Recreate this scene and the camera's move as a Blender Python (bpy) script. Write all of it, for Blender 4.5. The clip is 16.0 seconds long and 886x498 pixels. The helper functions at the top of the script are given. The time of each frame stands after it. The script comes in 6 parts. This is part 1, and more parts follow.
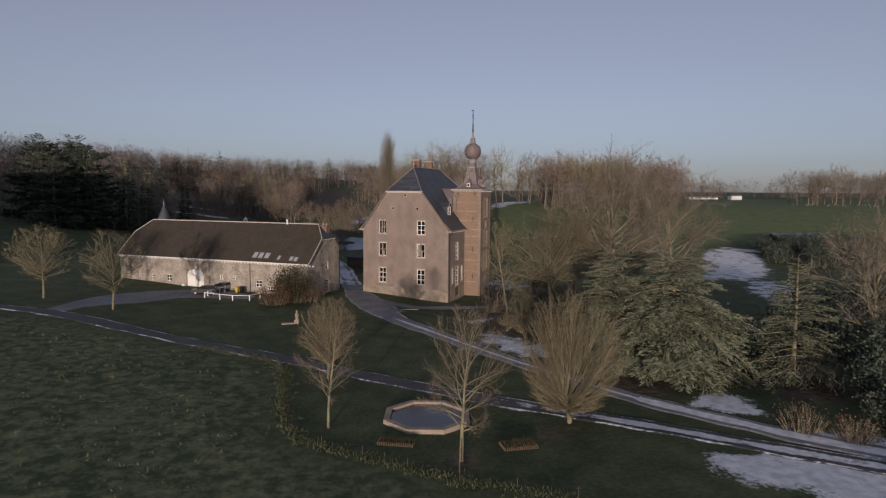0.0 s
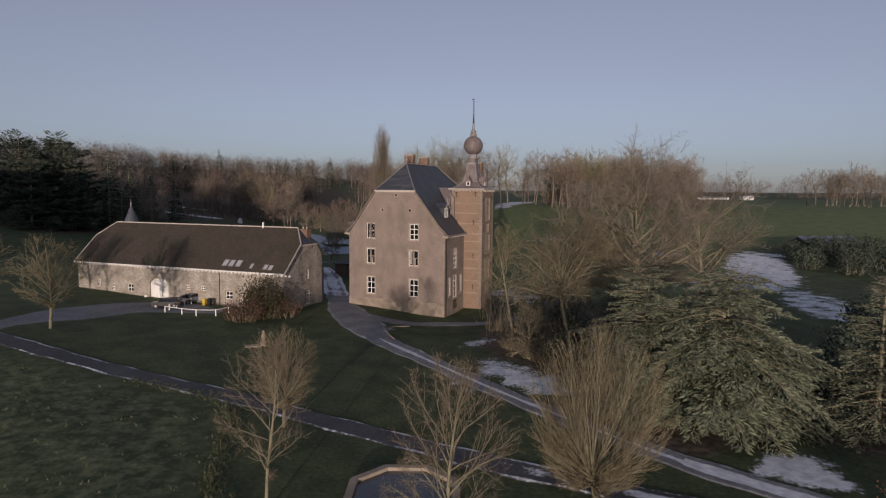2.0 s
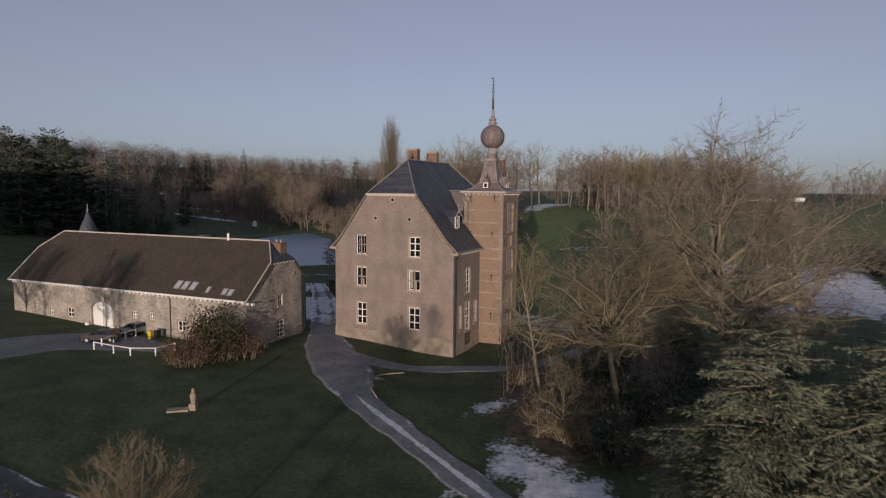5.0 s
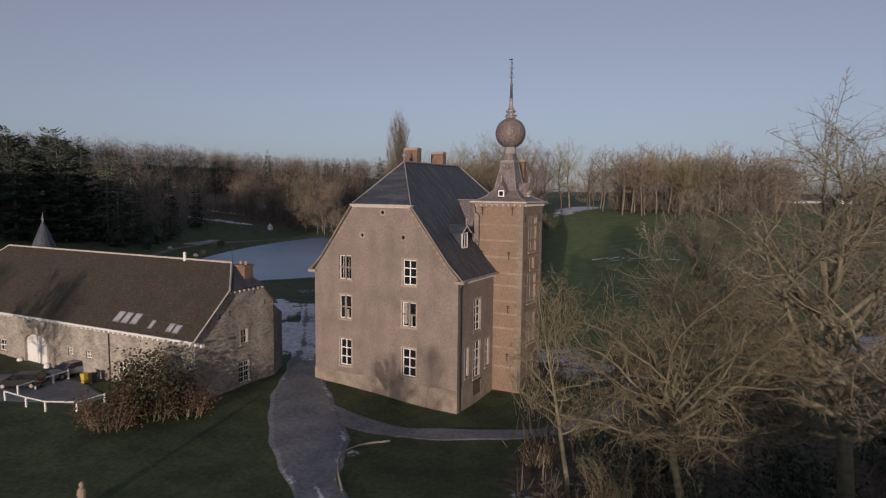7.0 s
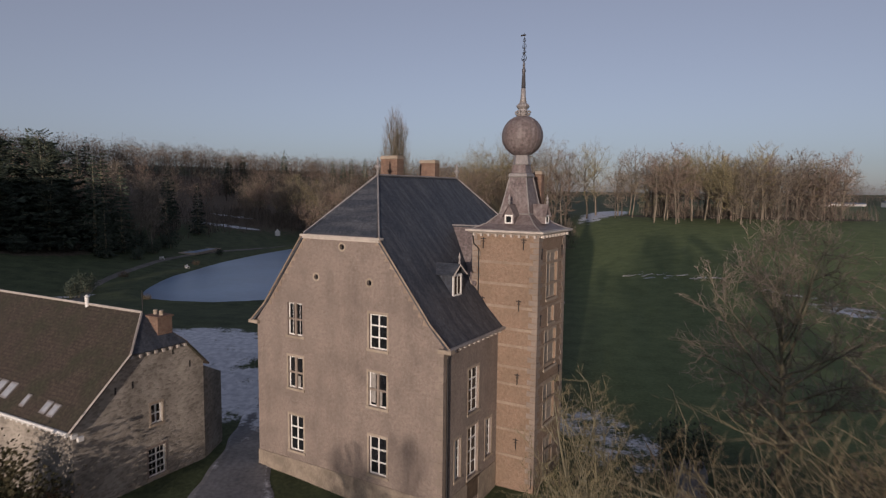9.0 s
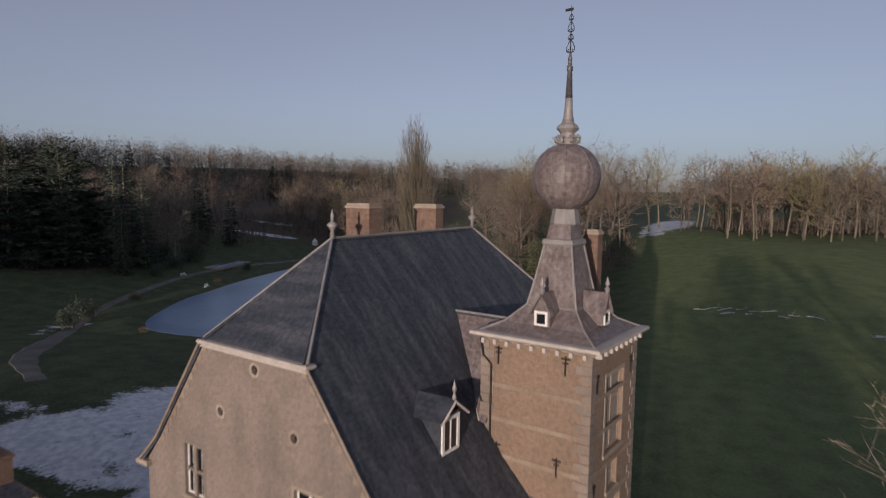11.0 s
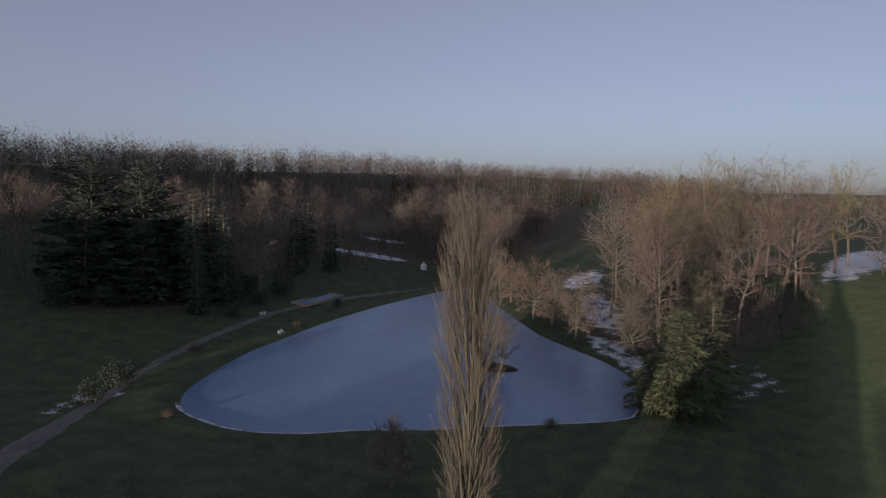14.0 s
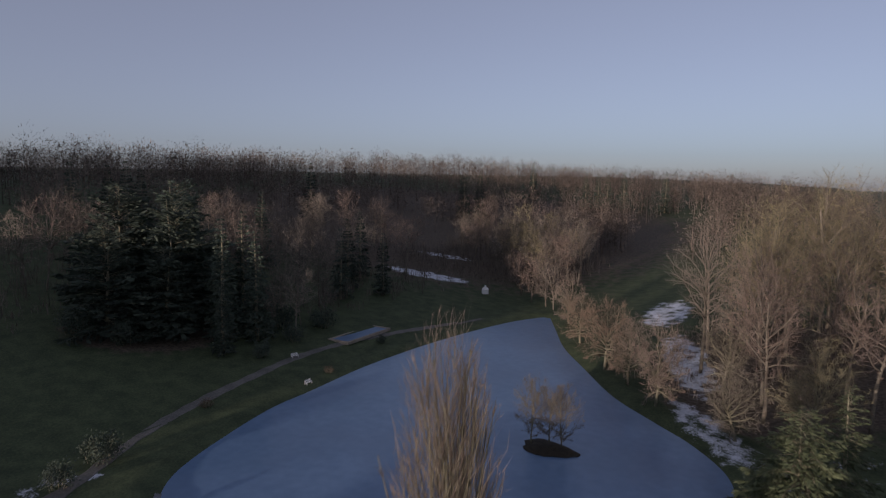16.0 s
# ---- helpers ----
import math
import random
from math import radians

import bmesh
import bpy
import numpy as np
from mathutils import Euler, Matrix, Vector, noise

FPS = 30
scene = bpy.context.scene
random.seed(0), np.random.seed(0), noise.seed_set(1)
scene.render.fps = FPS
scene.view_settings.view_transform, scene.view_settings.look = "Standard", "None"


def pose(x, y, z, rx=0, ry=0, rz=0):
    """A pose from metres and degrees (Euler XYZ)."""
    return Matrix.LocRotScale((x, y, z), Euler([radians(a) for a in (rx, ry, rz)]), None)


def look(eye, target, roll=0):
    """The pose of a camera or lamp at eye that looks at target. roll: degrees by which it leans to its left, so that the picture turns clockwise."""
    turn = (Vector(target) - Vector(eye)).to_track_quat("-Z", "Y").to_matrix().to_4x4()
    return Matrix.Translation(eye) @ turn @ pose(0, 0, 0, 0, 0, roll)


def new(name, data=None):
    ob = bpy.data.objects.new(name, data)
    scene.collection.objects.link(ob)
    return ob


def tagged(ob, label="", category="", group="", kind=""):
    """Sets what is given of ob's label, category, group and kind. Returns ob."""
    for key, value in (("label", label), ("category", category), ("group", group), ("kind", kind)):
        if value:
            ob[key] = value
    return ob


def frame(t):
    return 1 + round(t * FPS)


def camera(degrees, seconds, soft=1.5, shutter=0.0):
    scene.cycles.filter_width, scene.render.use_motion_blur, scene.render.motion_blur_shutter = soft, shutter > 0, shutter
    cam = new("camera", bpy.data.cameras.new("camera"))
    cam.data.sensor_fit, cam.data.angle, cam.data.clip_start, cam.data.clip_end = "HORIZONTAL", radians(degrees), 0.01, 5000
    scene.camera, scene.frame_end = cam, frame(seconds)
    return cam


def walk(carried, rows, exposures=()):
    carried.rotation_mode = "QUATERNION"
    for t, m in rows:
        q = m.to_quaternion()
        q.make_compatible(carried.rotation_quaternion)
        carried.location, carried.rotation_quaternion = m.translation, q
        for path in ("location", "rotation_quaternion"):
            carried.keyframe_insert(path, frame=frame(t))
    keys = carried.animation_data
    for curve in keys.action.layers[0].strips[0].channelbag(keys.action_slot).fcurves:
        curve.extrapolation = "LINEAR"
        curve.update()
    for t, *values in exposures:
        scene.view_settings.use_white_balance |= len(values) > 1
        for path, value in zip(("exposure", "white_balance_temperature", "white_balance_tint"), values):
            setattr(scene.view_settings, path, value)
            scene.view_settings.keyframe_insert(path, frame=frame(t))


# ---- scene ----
cam = camera(70.4, 16.0, soft=1.2, shutter=0.5)
METRES, EYE, TILT, LEAN, TURN = 155.0, 20.0, -1.3, 0.0, 0.0
ROWS = [
    (0.0, 0.0, 0.0, 0.0, 0.03, -3.96, -0.44),
    (0.5, 0.0023, 0.0226, 0.0004, 0.25, -3.97, -0.46),
    (1.0, 0.0046, 0.0458, 0.0006, 0.34, -3.96, -0.48),
    (1.5, 0.0072, 0.0692, 0.001, 0.44, -3.97, -0.48),
    (2.0, 0.0098, 0.0929, 0.0014, 0.51, -3.97, -0.49),
    (2.5, 0.0124, 0.1169, 0.0019, 0.53, -3.98, -0.44),
    (3.0, 0.0154, 0.1412, 0.0021, 0.63, -3.96, -0.46),
    (3.5, 0.0186, 0.1658, 0.0029, 0.89, -3.96, -0.51),
    (4.0, 0.0216, 0.1906, 0.0045, 1.51, -3.97, -0.53),
    (4.5, 0.0246, 0.216, 0.0059, 2.45, -3.96, -0.56),
    (7.0, 0.0382, 0.3551, 0.0173, 6.12, -3.99, -0.69),
    (7.5, 0.0401, 0.3849, 0.0201, 6.28, -3.99, -0.73),
    (8.0, 0.0416, 0.415, 0.0237, 6.66, -4.01, -0.73),
    (8.5, 0.0429, 0.4456, 0.028, 7.32, -4.06, -0.77),
    (9.0, 0.0443, 0.4773, 0.0331, 8.25, -4.06, -0.8),
    (11.5, 0.0449, 0.6438, 0.0691, 14.77, -4.29, -1.12),
    (12.0, 0.0431, 0.6792, 0.078, 16.65, -4.34, -1.2),
    (12.5, 0.0404, 0.715, 0.0877, 18.97, -4.4, -1.33),
    (13.0, 0.0365, 0.7516, 0.0977, 21.33, -4.49, -1.41),
    (13.5, 0.0317, 0.7862, 0.1084, 23.5, -4.59, -1.5),
    (14.0, 0.0256, 0.8235, 0.1183, 25.6, -4.63, -1.57),
    (14.5, 0.0179, 0.8606, 0.1295, 27.58, -4.76, -1.64),
    (15.0, 0.0094, 0.8978, 0.1411, 29.57, -4.86, -1.67),
    (15.5, -0.0008, 0.9352, 0.1533, 31.51, -4.99, -1.73),
    (16.0, -0.0106, 0.9733, 0.1646, 32.79, -5.1, -1.68),
]
walk(cam, [(t, pose(0, 0, EYE, TILT, LEAN, TURN) @ pose(METRES * x, METRES * y, METRES * z, 90 + pitch, roll, yaw)) for t, x, y, z, yaw, pitch, roll in ROWS],
     exposures=[(0, 0.27, 6500, 20), (9, 0.27, 6480, 19), (13, 0.32, 6280, 21), (16, 0.34, 6230, 22)])

# ---- light ----
SUN_AZ, SUN_EL = 186.3, 4.5          # degrees clockwise from +y; height above the horizon
world = bpy.data.worlds.new("winter_sky")
world.use_nodes = True
wn = world.node_tree
sky = wn.nodes.new("ShaderNodeTexSky")
sky.sky_type, sky.sun_disc = "NISHITA", False
sky.sun_elevation, sky.sun_rotation = radians(SUN_EL), radians(SUN_AZ)
sky.altitude, sky.air_density, sky.dust_density, sky.ozone_density = 200, 0.7, 0.9, 2.6
wn.nodes["Background"].inputs["Strength"].default_value = 0.11
pale = wn.nodes.new("ShaderNodeHueSaturation")          # a hazy, milky winter sky
pale.inputs["Saturation"].default_value, pale.inputs["Hue"].default_value = 0.59, 0.496
wn.links.new(sky.outputs["Color"], pale.inputs["Color"])
haze = wn.nodes.new("ShaderNodeMixRGB")
haze.inputs["Fac"].default_value, haze.inputs["Color2"].default_value = 0.25, (2.95, 3.0, 3.5, 1)
wn.links.new(pale.outputs["Color"], haze.inputs["Color1"])
wn.links.new(haze.outputs["Color"], wn.nodes["Background"].inputs["Color"])
scene.world = world
sun_data = bpy.data.lights.new("sun", "SUN")
sun_data.energy, sun_data.angle, sun_data.color = 2.7, radians(0.6), (1.0, 0.85, 0.69)
sun = new("sun", sun_data)
az, el = radians(SUN_AZ), radians(SUN_EL)
sun.matrix_world = look((0, 0, 0), (-math.sin(az) * math.cos(el), -math.cos(az) * math.cos(el), -math.sin(el)))
scene.view_settings.exposure = 0.0

# ---- materials ----


def material(name, dark, light, rough=0.8, scale=3.0, fine=40.0, bump=0.3, metal=0.0, spec=0.3, stain=None, stain_scale=0.35, stain_amount=0.5,
             local=False, spread=0.0, island=0.0):
    """A surface whose colour wanders between two tones at two scales, with fine relief and, if wanted, blotches of a third tone."""
    m = bpy.data.materials.new(name)
    m.use_nodes = True
    nt = m.node_tree
    n, l = nt.nodes, nt.links
    b = n["Principled BSDF"]
    b.inputs["Roughness"].default_value, b.inputs["Metallic"].default_value = rough, metal
    b.inputs["Specular IOR Level"].default_value = spec
    if local:
        src = n.new("ShaderNodeTexCoord").outputs["Object"]
    else:
        src = n.new("ShaderNodeNewGeometry").outputs["Position"]
    n1, n2 = n.new("ShaderNodeTexNoise"), n.new("ShaderNodeTexNoise")
    n1.inputs["Scale"].default_value, n1.inputs["Detail"].default_value = scale, 4
    n2.inputs["Scale"].default_value, n2.inputs["Detail"].default_value = fine, 3
    l.new(src, n1.inputs["Vector"]), l.new(src, n2.inputs["Vector"])
    add = n.new("ShaderNodeMath")
    add.operation = "MULTIPLY_ADD"
    add.inputs[1].default_value = 0.5
    l.new(n2.outputs["Fac"], add.inputs[0])
    half = n.new("ShaderNodeMath")
    half.operation = "MULTIPLY"
    half.inputs[1].default_value = 0.5
    l.new(n1.outputs["Fac"], half.inputs[0]), l.new(half.outputs[0], add.inputs[2])
    ramp = n.new("ShaderNodeValToRGB")
    ramp.color_ramp.elements[0].position, ramp.color_ramp.elements[1].position = 0.36, 0.64
    ramp.color_ramp.elements[0].color, ramp.color_ramp.elements[1].color = (*dark, 1), (*light, 1)
    l.new(add.outputs[0], ramp.inputs["Fac"])
    colour = ramp.outputs["Color"]
    if stain:
        n3, r3, mix = n.new("ShaderNodeTexNoise"), n.new("ShaderNodeMapRange"), n.new("ShaderNodeMixRGB")
        n3.inputs["Scale"].default_value, n3.inputs["Detail"].default_value = stain_scale, 5
        l.new(src, n3.inputs["Vector"]), l.new(n3.outputs["Fac"], r3.inputs["Value"])
        r3.inputs["From Min"].default_value, r3.inputs["From Max"].default_value, r3.inputs["To Max"].default_value = 0.48, 0.66, stain_amount
        mix.inputs["Color2"].default_value = (*stain, 1)
        l.new(r3.outputs["Result"], mix.inputs["Fac"]), l.new(colour, mix.inputs["Color1"])
        colour = mix.outputs["Color"]
    if spread:
        info, hsv, mr = n.new("ShaderNodeObjectInfo"), n.new("ShaderNodeHueSaturation"), n.new("ShaderNodeMapRange")
        mr.inputs["To Min"].default_value, mr.inputs["To Max"].default_value = 1 - spread, 1 + spread
        l.new(info.outputs["Random"], mr.inputs["Value"]), l.new(mr.outputs["Result"], hsv.inputs["Value"])
        l.new(colour, hsv.inputs["Color"])
        colour = hsv.outputs["Color"]
    if island:
        geo_in, tone, span_ = n.new("ShaderNodeNewGeometry"), n.new("ShaderNodeHueSaturation"), n.new("ShaderNodeMapRange")
        span_.inputs["To Min"].default_value, span_.inputs["To Max"].default_value = 1 - island, 1 + island * 0.75
        l.new(geo_in.outputs["Random Per Island"], span_.inputs["Value"]), l.new(span_.outputs["Result"], tone.inputs["Value"])
        l.new(colour, tone.inputs["Color"])
        colour = tone.outputs["Color"]
    l.new(colour, b.inputs["Base Color"])
    if bump:
        bp = n.new("ShaderNodeBump")
        bp.inputs["Strength"].default_value, bp.inputs["Distance"].default_value = bump, 0.05
        l.new(add.outputs[0], bp.inputs["Height"]), l.new(bp.outputs["Normal"], b.inputs["Normal"])
    return m


def masonry(name, brick_a, brick_b, mortar, bw, bh, joint=0.012, stain=(0.1, 0.08, 0.06), stain_amount=0.5, rough=0.9, scale=0.25, streak=None, speckle=0.25):
    """Coursed bricks or slates on axis-aligned walls: the course runs along x + y, the height along z."""
    m = bpy.data.materials.new(name)
    m.use_nodes = True
    n, l = m.node_tree.nodes, m.node_tree.links
    b = n["Principled BSDF"]
    b.inputs["Roughness"].default_value, b.inputs["Specular IOR Level"].default_value = rough, 0.25
    tc, sep, com, ad = n.new("ShaderNodeTexCoord"), n.new("ShaderNodeSeparateXYZ"), n.new("ShaderNodeCombineXYZ"), n.new("ShaderNodeMath")
    l.new(tc.outputs["Object"], sep.inputs[0])
    l.new(sep.outputs["X"], ad.inputs[0]), l.new(sep.outputs["Y"], ad.inputs[1])
    l.new(ad.outputs[0], com.inputs["X"]), l.new(sep.outputs["Z"], com.inputs["Y"])
    br = n.new("ShaderNodeTexBrick")
    br.inputs["Scale"].default_value = 1.0
    br.inputs["Brick Width"].default_value, br.inputs["Row Height"].default_value, br.inputs["Mortar Size"].default_value = bw, bh, joint
    br.inputs["Color1"].default_value, br.inputs["Color2"].default_value, br.inputs["Mortar"].default_value = (*brick_a, 1), (*brick_b, 1), (*mortar, 1)
    l.new(com.outputs[0], br.inputs["Vector"])
    n1, n2 = n.new("ShaderNodeTexNoise"), n.new("ShaderNodeTexNoise")
    n1.inputs["Scale"].default_value, n1.inputs["Detail"].default_value = scale, 6
    n2.inputs["Scale"].default_value, n2.inputs["Detail"].default_value = 5.0, 5
    if streak:
        mp = n.new("ShaderNodeMapping")
        mp.inputs["Scale"].default_value = streak
        l.new(tc.outputs["Object"], mp.inputs["Vector"]), l.new(mp.outputs[0], n1.inputs["Vector"])
    else:
        l.new(tc.outputs["Object"], n1.inputs["Vector"])
    l.new(tc.outputs["Object"], n2.inputs["Vector"])
    mr, mx = n.new("ShaderNodeMapRange"), n.new("ShaderNodeMixRGB")
    mr.inputs["From Min"].default_value, mr.inputs["From Max"].default_value, mr.inputs["To Max"].default_value = 0.42, 0.7, stain_amount
    l.new(n1.outputs["Fac"], mr.inputs["Value"]), l.new(mr.outputs["Result"], mx.inputs["Fac"])
    l.new(br.outputs["Color"], mx.inputs["Color1"])
    mx.inputs["Color2"].default_value = (*stain, 1)
    mr2, mx2 = n.new("ShaderNodeMapRange"), n.new("ShaderNodeMixRGB")
    mr2.inputs["From Min"].default_value, mr2.inputs["From Max"].default_value = 0.3, 0.7
    mr2.inputs["To Min"].default_value, mr2.inputs["To Max"].default_value = 1 - speckle, 1 + speckle * 0.85
    mx2.blend_type, mx2.inputs["Fac"].default_value = "MULTIPLY", 1.0
    l.new(n2.outputs["Fac"], mr2.inputs["Value"]), l.new(mx.outputs["Color"], mx2.inputs["Color1"]), l.new(mr2.outputs["Result"], mx2.inputs["Color2"])
    l.new(mx2.outputs["Color"], b.inputs["Base Color"])
    bp = n.new("ShaderNodeBump")
    bp.inputs["Strength"].default_value, bp.inputs["Distance"].default_value = 0.35, 0.03
    h = n.new("ShaderNodeMath")
    h.operation = "SUBTRACT"
    l.new(n2.outputs["Fac"], h.inputs[0]), l.new(br.outputs["Fac"], h.inputs[1])
    l.new(h.outputs[0], bp.inputs["Height"]), l.new(bp.outputs["Normal"], b.inputs["Normal"])
    return m


def rubble(name, a, b_, c, cell=0.35):
    """Irregular field stones with pale joints."""
    m = bpy.data.materials.new(name)
    m.use_nodes = True
    n, l = m.node_tree.nodes, m.node_tree.links
    b = n["Principled BSDF"]
    b.inputs["Roughness"].default_value, b.inputs["Specular IOR Level"].default_value = 0.92, 0.2
    tc, mp = n.new("ShaderNodeTexCoord"), n.new("ShaderNodeMapping")
    mp.inputs["Scale"].default_value = (1, 1, 1.9)
    l.new(tc.outputs["Object"], mp.inputs["Vector"])
    v1, v2 = n.new("ShaderNodeTexVoronoi"), n.new("ShaderNodeTexVoronoi")
    v2.feature = "DISTANCE_TO_EDGE"
    for v in (v1, v2):
        v.inputs["Scale"].default_value = 1 / cell
        l.new(mp.outputs[0], v.inputs["Vector"])
    ramp = n.new("ShaderNodeValToRGB")
    e = ramp.color_ramp.elements
    e[0].color, e[1].color, e[0].position, e[1].position = (*a, 1), (*b_, 1), 0.15, 0.85
    sep = n.new("ShaderNodeSeparateColor")
    l.new(v1.outputs["Color"], sep.inputs[0]), l.new(sep.outputs[0], ramp.inputs["Fac"])
    mr, mx = n.new("ShaderNodeMapRange"), n.new("ShaderNodeMixRGB")
    mr.inputs["From Max"].default_value, mr.inputs["To Min"].default_value, mr.inputs["To Max"].default_value = 0.09, 1.0, 0.0
    l.new(v2.outputs["Distance"], mr.inputs["Value"]), l.new(mr.outputs["Result"], mx.inputs["Fac"])
    l.new(ramp.outputs["Color"], mx.inputs["Color1"])
    mx.inputs["Color2"].default_value = (*c, 1)
    n1, m1, mx2 = n.new("ShaderNodeTexNoise"), n.new("ShaderNodeMapRange"), n.new("ShaderNodeMixRGB")
    n1.inputs["Scale"].default_value, n1.inputs["Detail"].default_value = 0.5, 7
    m1.inputs["From Min"].default_value, m1.inputs["From Max"].default_value, m1.inputs["To Min"].default_value, m1.inputs["To Max"].default_value = 0.3, 0.7, 0.68, 1.25
    mx2.blend_type, mx2.inputs["Fac"].default_value = "MULTIPLY", 1.0
    l.new(tc.outputs["Object"], n1.inputs["Vector"]), l.new(n1.outputs["Fac"], m1.inputs["Value"])
    l.new(mx.outputs["Color"], mx2.inputs["Color1"]), l.new(m1.outputs["Result"], mx2.inputs["Color2"])
    l.new(mx2.outputs["Color"], b.inputs["Base Color"])
    bp = n.new("ShaderNodeBump")
    bp.inputs["Strength"].default_value, bp.inputs["Distance"].default_value = 0.6, 0.06
    l.new(v2.outputs["Distance"], bp.inputs["Height"]), l.new(bp.outputs["Normal"], b.inputs["Normal"])
    return m


def snowy(name, bare_dark, bare_light, scale=0.3, rough=0.9, meadow=None, litter=None, crop=None):
    """Ground that carries snow where the 'snow' attribute and a ragged noise agree."""
    m = bpy.data.materials.new(name)
    m.use_nodes = True
    n, l = m.node_tree.nodes, m.node_tree.links
    b = n["Principled BSDF"]
    b.inputs["Roughness"].default_value, b.inputs["Specular IOR Level"].default_value = rough, 0.2
    pos = n.new("ShaderNodeNewGeometry").outputs["Position"]

    def noise_at(s, d=5):
        t = n.new("ShaderNodeTexNoise")
        t.inputs["Scale"].default_value, t.inputs["Detail"].default_value = s, d
        l.new(pos, t.inputs["Vector"])
        return t.outputs["Fac"]

    def ramp_of(fac, c0, c1, p0=0.35, p1=0.65):
        r = n.new("ShaderNodeValToRGB")
        r.color_ramp.elements[0].color, r.color_ramp.elements[1].color = (*c0, 1), (*c1, 1)
        r.color_ramp.elements[0].position, r.color_ramp.elements[1].position = p0, p1
        l.new(fac, r.inputs["Fac"])
        return r.outputs["Color"]

    def attr(name_):
        a = n.new("ShaderNodeAttribute")
        a.attribute_name = name_
        return a.outputs["Fac"]

    def blend(fac, c0, c1):
        x = n.new("ShaderNodeMixRGB")
        l.new(fac, x.inputs["Fac"]), l.new(c0, x.inputs["Color1"]), l.new(c1, x.inputs["Color2"])
        return x.outputs["Color"]

    def maths(op, a, c):
        x = n.new("ShaderNodeMath")
        x.operation = op
        for k, val in enumerate((a, c)):
            if isinstance(val, (int, float)):
                x.inputs[k].default_value = val
            else:
                l.new(val, x.inputs[k])
        return x.outputs[0]

    def span(fac, lo, hi):
        x = n.new("ShaderNodeMapRange")
        x.inputs["From Min"].default_value, x.inputs["From Max"].default_value = lo, hi
        l.new(fac, x.inputs["Value"])
        return x.outputs["Result"]

    grain, mid = noise_at(2.6, 6), noise_at(scale, 5)
    mixf = n.new("ShaderNodeMath")
    mixf.operation = "MULTIPLY_ADD"
    mixf.inputs[1].default_value = 0.5
    l.new(grain, mixf.inputs[0])
    l.new(maths("MULTIPLY", mid, 0.5), mixf.inputs[2])
    col = ramp_of(mixf.outputs[0], bare_dark, bare_light, 0.38, 0.62)
    if meadow:
        rows = n.new("ShaderNodeTexNoise")
        rows.inputs["Scale"].default_value, rows.inputs["Detail"].default_value = 0.75, 8
        rows.inputs["Roughness"].default_value = 0.72
        l.new(pos, rows.inputs["Vector"])
        tuft = ramp_of(rows.outputs["Fac"], meadow[0], meadow[1], 0.42, 0.66)
        col = blend(attr("meadow"), col, tuft)
    if crop:
        col = blend(attr("crop"), col, ramp_of(mixf.outputs[0], crop[0], crop[1], 0.38, 0.62))
    if litter:
        lit = ramp_of(noise_at(1.4, 8), litter[0], litter[1])
        col = blend(span(maths("ADD", attr("litter"), maths("MULTIPLY", maths("SUBTRACT", mid, 0.5), 1.2)), 0.35, 0.65), col, lit)
    ragged = maths("ADD", maths("MULTIPLY", maths("SUBTRACT", noise_at(0.35, 8), 0.5), 1.5), maths("MULTIPLY", maths("SUBTRACT", noise_at(3.0, 6), 0.5), 0.9))
    snow_f = span(maths("ADD", attr("snow"), ragged), 0.47, 0.72)
    col = blend(snow_f, col, ramp_of(noise_at(1.2, 5), (0.5, 0.53, 0.58), (0.74, 0.76, 0.8)))
    l.new(col, b.inputs["Base Color"])
    bp = n.new("ShaderNodeBump")
    bp.inputs["Strength"].default_value, bp.inputs["Distance"].default_value = 0.5, 0.15
    l.new(mixf.outputs[0], bp.inputs["Height"]), l.new(bp.outputs["Normal"], b.inputs["Normal"])
    return m


GRASS = snowy("grass", (0.04, 0.054, 0.028), (0.086, 0.108, 0.053), meadow=((0.043, 0.063, 0.031), (0.18, 0.193, 0.105)), litter=((0.06, 0.048, 0.036), (0.15, 0.12, 0.088)), crop=((0.09, 0.118, 0.05), (0.146, 0.184, 0.08)))
ASPHALT = snowy("asphalt", (0.05, 0.05, 0.055), (0.09, 0.09, 0.095), rough=0.6)
EARTH_PATH = snowy("earth_path", (0.11, 0.107, 0.097), (0.19, 0.18, 0.162))
YARD_STONE = snowy("yard_concrete", (0.11, 0.117, 0.13), (0.2, 0.208, 0.224), rough=0.6)
GRAVEL = snowy("gravel", (0.14, 0.145, 0.156), (0.25, 0.253, 0.262))
ICE = material("pond_ice", (0.1, 0.185, 0.31), (0.145, 0.24, 0.385), rough=0.3, scale=0.06, fine=0.6, bump=0.02, spec=0.5, stain=(0.1, 0.165, 0.27), stain_scale=0.05)
BRICK = masonry("castle_brick", (0.252, 0.199, 0.17), (0.196, 0.155, 0.133), (0.288, 0.248, 0.215), 0.24, 0.075, stain=(0.142, 0.117, 0.104), stain_amount=0.6, scale=0.9, streak=(0.6, 0.6, 0.4), speckle=0.17)
TOWER_BRICK = masonry("tower_brick", (0.252, 0.17, 0.122), (0.2, 0.133, 0.096), (0.29, 0.225, 0.17), 0.24, 0.075, stain=(0.19, 0.14, 0.1), stain_amount=0.7, scale=0.6, streak=(0.6, 0.6, 0.35), speckle=0.17)
STONE = material("limestone", (0.28, 0.23, 0.18), (0.42, 0.36, 0.29), scale=1.2, fine=9, bump=0.3, stain=(0.2, 0.16, 0.12))
